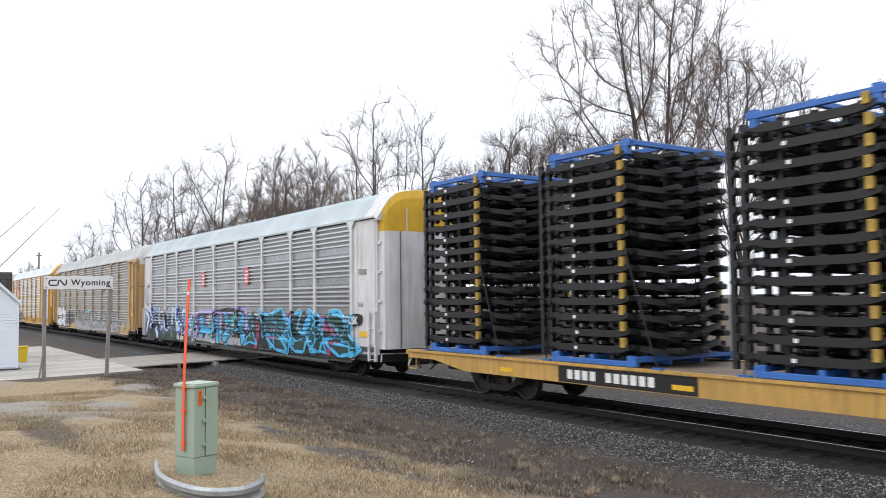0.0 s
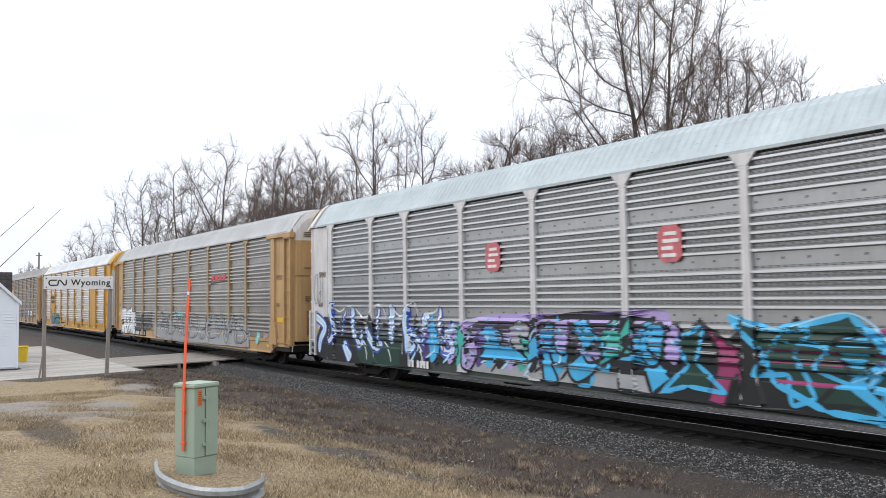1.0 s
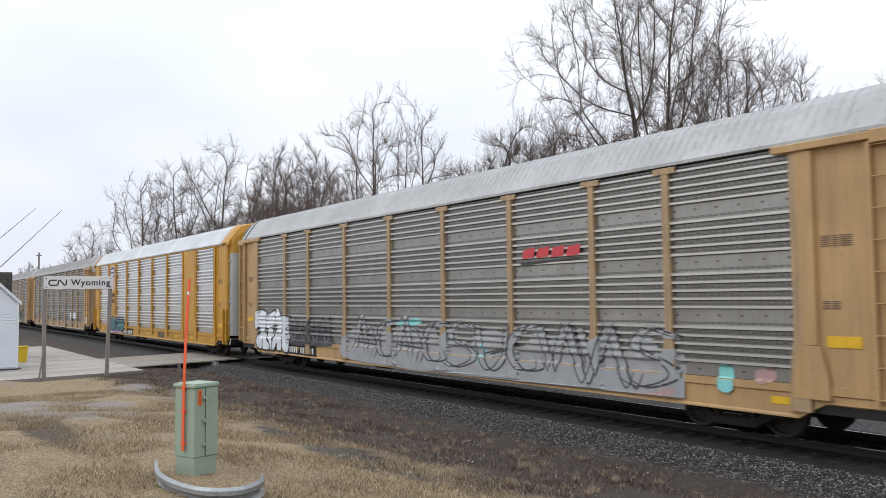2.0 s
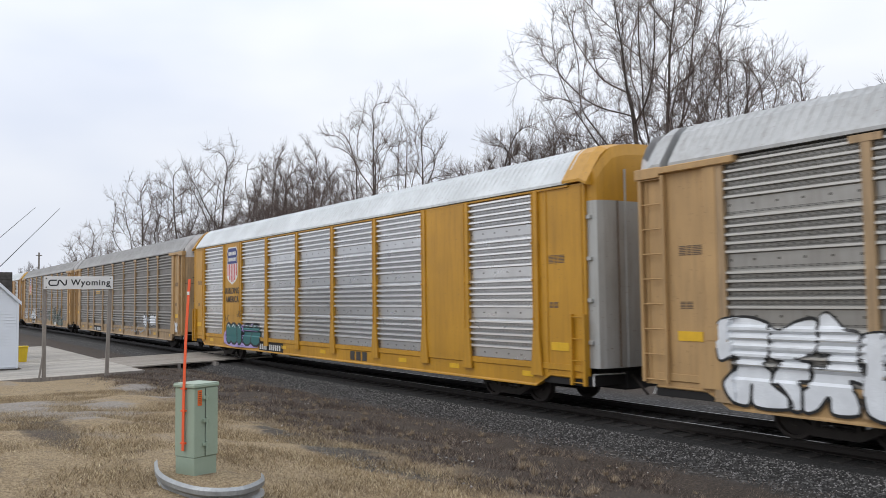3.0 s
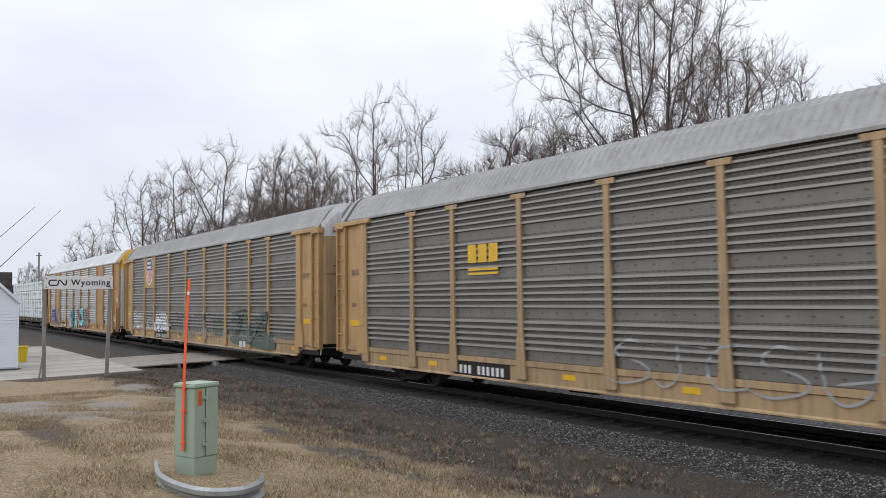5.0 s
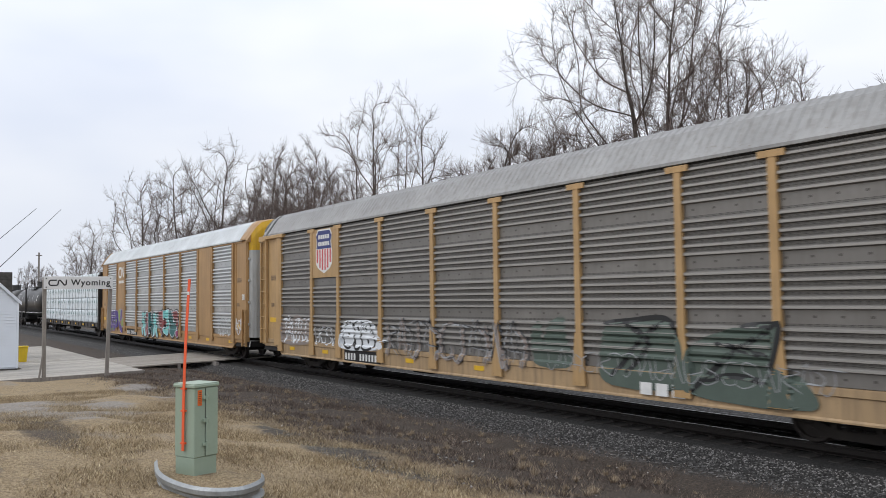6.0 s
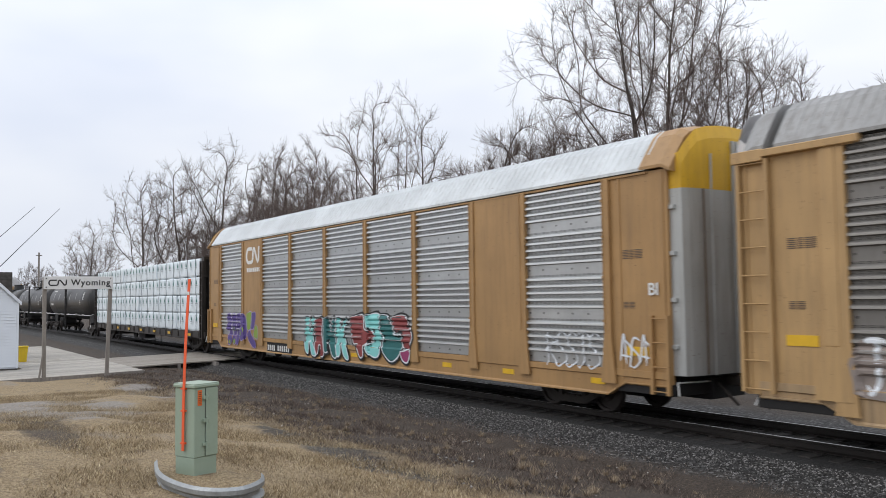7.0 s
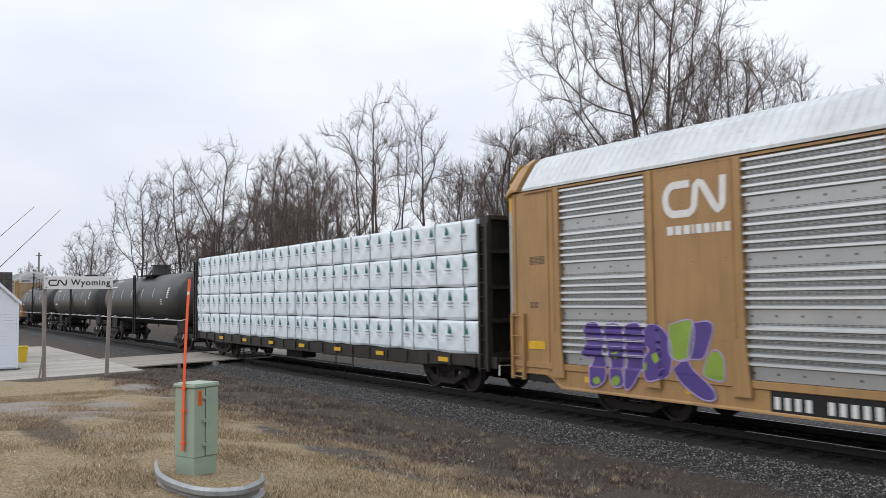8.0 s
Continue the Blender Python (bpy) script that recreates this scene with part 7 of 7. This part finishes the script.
def shield(car, x, z, w, h, y):
    """A shield with a blue head over red and white stripes, its words as bars."""
    def outline(k, lo, hi):
        pts = []
        for v in np.linspace(lo, hi, 11):
            half = np.interp(v, [0, 0.06, 0.2, 0.5, 0.72, 0.86, 1.0], [0.05, 0.55, 0.93, 0.97, 0.82, 0.98, 0.72])
            pts.append((half * w / 2 * k, (v - 0.5) * h * k))
        return [(a, b) for a, b in pts] + [(-a, b) for a, b in pts[::-1]]
    bm = bmesh.new()
    bm_loft(bm, [[(x + a, yy, z + b) for a, b in outline(1.07, 0, 1)] for yy in (y, y - 0.004)])
    em = part("emblem", bm, M_WHITE, car, "shield emblem in blue, red and white")
    bm = bmesh.new()
    bm_loft(bm, [[(x + a, yy, z + b) for a, b in outline(1.0, 0.56, 1)] for yy in (y - 0.004, y - 0.008)])
    part("shield_head", bm, M_NAVY, em)
    for i in range(6):
        u = (i - 2.5) / 3.0
        low = 0.5 - 0.5 * (1 - 0.55 * abs(u) ** 2.5) + 0.02
        bm = bmesh.new()
        bm_box(bm, x + u * w * 0.49 - w * 0.04, x + u * w * 0.49 + w * 0.04, y - 0.008, y - 0.004, z + (low - 0.5) * h + 0.03, z + 0.05 * h)
        part("shield_stripe", bm, M_RED, em)
    for row, n in ((0.30, 5), (0.13, 7)):
        for i in range(n):
            cw = w * 0.72 / n
            bm = bmesh.new()
            xx = x - w * 0.36 + i * cw
            bm_box(bm, xx + 0.1 * cw, xx + 0.85 * cw, y - 0.012, y - 0.008, z + row * h - 0.0, z + row * h + 0.10 * h)
            part("emblem_bar", bm, M_WHITE, em)


# bright yellow car
c = car_3
shield(c, -8.06, 4.02, 1.25, 1.5, -1.608)
for s, z in (("BUILDING", 2.83), ("AMERICA", 2.46)):
    place("lettering", text_mesh(s, 0.36, M_DARKINK, 0.003, 1.05), c, pose(-8.06, -1.612, z, 90), "dark lettering on the yellow panel")
blob(c, "graffiti_field", backing(-8.7, -5.2, 0.62, 1.52, 31, 0.06), K_LILAC, 0, FL, WD)
BUB = [(-8.45, 0.28), (-7.85, 0.36), (-7.15, 0.30), (-6.35, 0.42), (-5.45, 0.46)]
for x, r in BUB:
    spray(c, "graffiti_letter", [([(x, 0.66), (x, 1.6)], r * 2.3, r * 2.3)], K_BLACK, 1, FL, WD)
spray(c, "graffiti_letters", [([(x, 0.74), (x, 1.52)], r * 1.9, r * 1.9) for x, r in BUB], K_DTEAL, 2, FL, WD, "teal bubble lettering with black outlines")
spray(c, "graffiti_shading", [([(x - r * 0.5, 1.40), (x, 1.50), (x + r * 0.5, 1.36)], 0.05, 0.03) for x, r in BUB], K_WHITE, 3, FL, WD)
spray(c, "scrawl", banded(letters(-8.9, -8.4, 1.62, 1.9, 2, 33) + letters(-7.5, -6.9, 1.85, 2.1, 3, 34), 0.03), K_BLACK, 1, FL, WD)
marks(c, -5.0, 0.60)
bars(c, "brand_bars", 2.6, 0.60, [0.3, 0.3, 0.3], 0.28, M_DARKINK, -1.578, 0.1)

# sooty car with the yellow emblem
c = car_4
bars(c, "emblem_bars", -6.35, 3.42, [0.36, 0.36, 0.36], 0.46, M_REFLECT, -1.612, 0.08)
bars(c, "emblem_bars", -6.35, 3.22, [1.24], 0.06, M_REFLECT, -1.612, 0.08, 2)
LS = letters(-1.4, 7.6, 0.78, 1.65, 8, 41)
spray(c, "graffiti_letters", banded(LS[8:], 0.12), K_GREY, 1, T, (), "thin white sprayed tags")
outlined(c, [
    ([(6.12, 1.73), (6.37, 1.84), (6.56, 1.69), (6.74, 1.64), (6.96, 1.78), (7.09, 1.67), (7.02, 1.08), (6.37, 1.12), (6.14, 1.26)], K_WHITE),
    ([(7.53, 1.70), (7.73, 1.80), (7.96, 1.75), (8.17, 1.79), (8.42, 1.71), (8.63, 1.77), (8.88, 1.59), (8.85, 1.18), (8.26, 1.20), (7.52, 1.19)], K_WHITE),
], K_BLACK, 0.05, 1.5, T, (), None, "white bubble tag with black outline")
spray(c, "graffiti_outline", banded(LS[:8], 0.05), K_GREY, 2, T)
spray(c, "scrawl", banded(letters(12.0, 12.7, 0.95, 1.45, 6, 44), 0.08), K_WHITE, 2, T)
marks(c, -7.0, 0.60)
bars(c, "brand_bars", 4.2, 0.60, [0.22, 0.22, 0.22], 0.2, M_DARKINK, -1.578, 0.1)

# sooty car with the shield
c = car_5
bm = bmesh.new()
bm_box(bm, -8.98, -7.14, -1.616, -1.56, 3.28, 4.95, 0.006)
part("emblem_panel", bm, P_TAN, c, "plain tan panel behind the shield")
shield(c, -8.06, 4.18, 1.2, 1.4, -1.618)
blob(c, "graffiti_field", backing(-11.6, -9.3, 0.95, 1.85, 51, 0.15), K_FADE, 0, T, (), "faded white and pink sprayed block")
spray(c, "graffiti_letters", banded(letters(-11.5, -9.3, 1.0, 1.85, 6, 52), 0.10), K_WHITE, 1, T)
spray(c, "scrawl", banded(letters(-8.9, -7.2, 1.0, 1.6, 4, 53), 0.06), K_WHITE, 1, T)
blob(c, "graffiti_field", [(-6.87, 1.47), (-6.61, 1.82), (-5.69, 1.88), (-4.84, 1.83), (-4.23, 1.35), (-3.42, 1.32), (-4.20, 1.20), (-4.21, 1.00), (-6.74, 0.92)], K_WHITE, 1, T, (), "white bubble letters with black outlines")
outlined(c, [
    ([(-6.69, 1.52), (-6.32, 1.80), (-5.95, 1.62), (-5.99, 1.21), (-6.34, 0.96), (-6.70, 1.13)], K_WHITE),
    ([(-5.94, 1.77), (-5.49, 1.82), (-5.34, 1.56), (-5.54, 1.39), (-5.53, 1.05), (-5.92, 1.00)], K_WHITE),
    ([(-5.47, 1.80), (-4.97, 1.78), (-4.88, 1.54), (-4.70, 1.45), (-4.77, 1.06), (-5.45, 1.01)], K_WHITE),
], K_BLACK, 0.075, 1.5, T)
for x, z in [(-6.33, 1.38), (-5.67, 1.59), (-5.17, 1.61), (-5.11, 1.23)]:
    blob(c, "letter_eye", [(x - 0.05, z - 0.1), (x + 0.05, z - 0.08), (x + 0.04, z + 0.1), (x - 0.05, z + 0.08)], K_BLACK, 4, T)
LP5 = letters(-4.0, 2.4, 0.85, 1.85, 9, 55)
spray(c, "graffiti_letters", banded(LP5[::2], 0.12), K_FADE, 1, T)
spray(c, "graffiti_outline", banded(shifted(LP5, 0.12, 0.02), 0.04), K_DGREY, 2, T)
spray(c, "graffiti_shading", banded(shifted(LP5, -0.08, 0.02), 0.04), K_GREY, 2, T)
for outline, fill in [
    ([(2.69, 1.85), (2.99, 1.97), (3.07, 1.52), (3.30, 1.95), (3.74, 2.11), (3.83, 1.71), (4.00, 1.02), (2.80, 1.02)], K_MOSS),
    ([(5.02, 1.96), (6.59, 2.06), (7.04, 1.64), (7.04, 1.02), (6.95, 0.73), (4.98, 0.79)], K_MOSS),
    ([(7.15, 1.50), (7.45, 1.72), (8.33, 1.98), (9.11, 1.99), (8.96, 1.34), (9.49, 1.13), (9.60, 0.63), (7.16, 0.72)], K_MOSS),
]:
    blob(c, "graffiti_field", outline, fill, 0, T, (), "grey-green sprayed field under black lines")
spray(c, "graffiti_outline", banded([[(5.02, 1.98), (5.64, 2.03), (6.60, 2.10), (6.99, 1.77)], [(5.19, 0.88), (6.02, 1.67), (6.59, 2.05)], [(5.64, 1.96), (6.21, 1.61), (5.60, 0.99)], [(7.25, 0.76), (8.00, 1.41), (9.06, 2.02)], [(8.33, 1.98), (8.99, 2.02), (9.12, 1.96), (8.88, 1.09)], [(7.78, 1.67), (8.39, 1.56), (8.89, 1.46)], [(7.51, 0.98), (8.15, 1.10), (8.81, 1.02)]], 0.12), K_BLACK, 2, T)
spray(c, "scrawl", banded(letters(3.2, 10.2, 0.9, 1.35, 18, 58), 0.022), K_GREY, 3, T)
marks(c, -6.6, 0.60)
bars(c, "brand_bars", 6.0, 0.60, [0.3, 0.3, 0.3], 0.24, M_WHITE, -1.626, 0.1)

# faded orange car
c = car_6
bm = bmesh.new()
worm_logo(bm, 1.42, 0.70, 0.145, -0.006, -0.001)
lg = part("emblem", bm, M_WHITE, c, "white railway emblem")
lg.matrix_basis = pose(-8.72, -1.607, 4.0)
bars(c, "address_bars", -8.62, 3.68, [0.15, 0.15, 0.15, 0.05, 0.13, 0.13, 0.05, 0.13, 0.13], 0.17, M_WHITE, -1.612, 0.045)
PURPLES = [
    ([(-10.98, 1.85), (-10.79, 1.99), (-10.54, 1.95), (-10.39, 1.66), (-10.44, 1.37), (-10.33, 0.91), (-10.50, 0.69), (-10.79, 0.64), (-10.82, 0.99), (-10.73, 1.24), (-11.02, 1.22), (-11.04, 1.40), (-10.93, 1.49)], K_PURPLE),
    ([(-10.38, 1.86), (-10.22, 1.99), (-9.94, 1.93), (-9.83, 1.57), (-9.89, 1.11), (-9.85, 0.77), (-10.06, 0.67), (-10.22, 0.80), (-10.23, 1.15), (-10.31, 1.55)], K_PURPLE),
    ([(-9.81, 1.90), (-9.60, 2.00), (-9.38, 1.94), (-9.25, 1.53), (-9.26, 1.26), (-9.64, 0.71), (-9.83, 0.72), (-9.77, 1.40)], K_PURPLE),
    ([(-9.28, 1.81), (-9.09, 1.98), (-8.85, 1.93), (-8.65, 1.72), (-8.59, 1.35), (-8.67, 1.03), (-8.88, 0.93), (-9.20, 0.88), (-9.26, 1.26), (-9.11, 1.48), (-9.25, 1.59)], K_PURPLE),
    ([(-8.64, 1.98), (-8.08, 2.05), (-8.17, 1.37), (-8.63, 1.39)], K_LIME),
    ([(-8.08, 2.02), (-7.73, 2.06), (-7.63, 1.95), (-7.68, 1.75), (-7.85, 1.39), (-8.04, 1.35), (-8.20, 1.41)], K_PURPLE),
    ([(-7.76, 1.42), (-7.60, 1.55), (-7.42, 1.41), (-7.41, 1.06), (-7.50, 0.98), (-7.86, 1.08)], K_LIME),
    ([(-8.57, 1.14), (-8.26, 1.36), (-8.11, 1.17), (-7.66, 0.82), (-7.66, 0.64), (-7.94, 0.64), (-8.38, 0.89)], K_PURPLE),
]
for outline, fill in PURPLES:
    blob(c, "graffiti_letter", outline, fill, 1, FL, WD, "purple and lime sprayed lettering")
    spray(c, "graffiti_outline", [(outline + [outline[0]], 0.025, 0.025)], K_LILAC, 2, FL, WD)
for outline, fill in [
    ([(-10.74, 0.79), (-10.58, 0.86), (-10.50, 0.75), (-10.66, 0.65)], K_LIME),
    ([(-10.22, 0.80), (-10.02, 0.93), (-9.94, 0.80), (-10.10, 0.67)], K_LIME),
    ([(-9.37, 1.20), (-9.19, 1.24), (-9.21, 1.05), (-9.34, 1.06)], K_LIME),
    ([(-9.07, 1.40), (-8.93, 1.44), (-8.87, 1.28), (-8.98, 1.22)], K_LIME),
    ([(-10.20, 1.38), (-10.04, 1.41), (-10.02, 1.26), (-10.16, 1.24)], K_LIME),
]:
    blob(c, "graffiti_spot", outline, fill, 2, FL, WD)
outlined(c, [
    ([(-2.99, 1.90), (-2.65, 1.88), (-2.64, 1.45), (-2.53, 1.46), (-2.51, 1.86), (-2.21, 1.85), (-2.34, 1.47), (-2.39, 1.08), (-2.10, 0.64), (-2.44, 0.63), (-2.62, 1.07), (-2.70, 1.06), (-2.74, 0.65), (-3.02, 0.89)], K_AQUA),
    ([(-2.16, 1.87), (-1.81, 1.88), (-1.48, 1.88), (-1.55, 1.42), (-1.41, 0.69), (-1.69, 0.63), (-1.76, 0.96), (-1.91, 0.95), (-1.98, 0.69), (-2.19, 0.71), (-2.22, 1.32)], K_BRICK),
    ([(-1.43, 1.89), (-1.15, 1.88), (-0.94, 1.45), (-0.87, 1.90), (-0.66, 1.85), (-0.71, 1.24), (-0.56, 0.65), (-0.86, 0.66), (-1.17, 1.14), (-1.16, 0.78), (-1.42, 0.87)], K_DTEAL),
    ([(-0.61, 1.89), (-0.30, 1.88), (-0.29, 1.54), (0.00, 1.87), (0.17, 1.84), (-0.06, 1.41), (0.28, 0.64), (-0.04, 0.69), (-0.27, 1.12), (-0.31, 0.73), (-0.59, 0.75)], K_AQUA),
    ([(0.35, 1.94), (0.87, 2.02), (1.36, 2.03), (1.43, 1.61), (1.89, 1.53), (1.88, 1.31), (1.46, 1.12), (1.32, 1.05), (1.31, 0.76), (1.05, 0.71), (0.83, 0.99), (0.79, 1.12), (0.51, 1.13), (0.46, 1.50)], K_BRICK),
    ([(1.44, 2.03), (2.17, 2.07), (2.30, 1.58), (2.52, 1.34), (2.29, 1.27), (2.27, 0.90), (2.03, 0.75), (1.62, 0.85), (1.45, 1.06), (1.88, 1.25), (1.89, 1.50), (1.56, 1.61)], K_AQUA),
    ([(3.00, 2.00), (3.50, 2.05), (3.84, 1.96), (3.93, 1.73), (4.15, 1.60), (4.18, 1.38), (3.94, 1.11), (3.74, 1.07), (3.54, 1.17), (3.52, 1.48), (3.20, 1.47), (3.06, 1.70)], K_BRICK),
    ([(2.24, 2.07), (2.70, 2.02), (2.95, 1.79), (3.13, 1.49), (3.48, 1.51), (3.54, 1.22), (3.39, 0.87), (2.95, 0.68), (2.51, 0.91), (2.36, 1.21), (2.56, 1.35), (2.30, 1.64)], K_DTEAL),
    ([(3.46, 0.99), (3.97, 1.05), (3.96, 0.83), (3.82, 0.69), (3.59, 0.77)], K_MAG),
], K_WHITE, 0.04, 1, FL, WD, (K_BLACK, 0.17), "aqua and brick-red sprayed lettering")
spray(c, "scrawl", banded(letters(9.8, 11.5, 1.0, 1.75, 5, 67), 0.05), K_WHITE, 2, FL, WD, "thin white sprayed tag")
spray(c, "scrawl", banded(letters(12.1, 12.9, 1.1, 1.7, 3, 68), 0.05), K_WHITE, 2, FL, WD)
place("lettering", text_mesh("BI", 0.34, M_WHITE, 0.003), c, pose(13.0, -1.60, 2.55, 90), "white stencilled letters")
marks(c, -6.45, 0.60)


# ---- train's run ----
PITCH, START, SPEED, DRAG = 28.65, -20.976, 22.126, -0.0073
TRAIN = [(car_1, 1.0), (car_2, 2.0), (car_3, 3.0), (car_4, 4.0), (car_5, 5.0), (car_6, 6.0)] + MORE_CARS


def motions():
    times = [0.0, 1 / 30] + [0.5 * k for k in range(1, 16)] + [8.0 - 1 / 30, 8.0]
    for car, k in TRAIN:
        walk(car, [(t, pose(START + SPEED * t + DRAG * t * t - PITCH * k + PITCH / 2, 1.6, 0)) for t in times])
    for ob, k, local in RIDERS:
        walk(ob, [(t, pose(START + SPEED * t + DRAG * t * t - PITCH * k + PITCH / 2, 1.6, 0) @ local) for t in times])
    for i, (whip, a) in enumerate(WHIPS):
        walk(whip, [(0.25 * n, Matrix.Translation(a) @ pose(0, 0, 0, 0.8 * math.sin(1.9 * n * 0.25 + i) + 0.4 * math.sin(5.1 * n * 0.25), 0, 0)) for n in range(33)])
    # a wheel repeats its look every quarter turn: the turn past that per 1/30 s is keyed
    spins = [k * 5 / 30 for k in range(48)] + [8.0]
    for wheel, dx, r in WHEELS:
        step = math.degrees(SPEED / 30 / r) % 90
        walk(wheel, [(t, Matrix.Translation((dx, 0, 0.42)) @ pose(0, 0, 0, 0, step * t * 30, 0)) for t in spins])


motions()
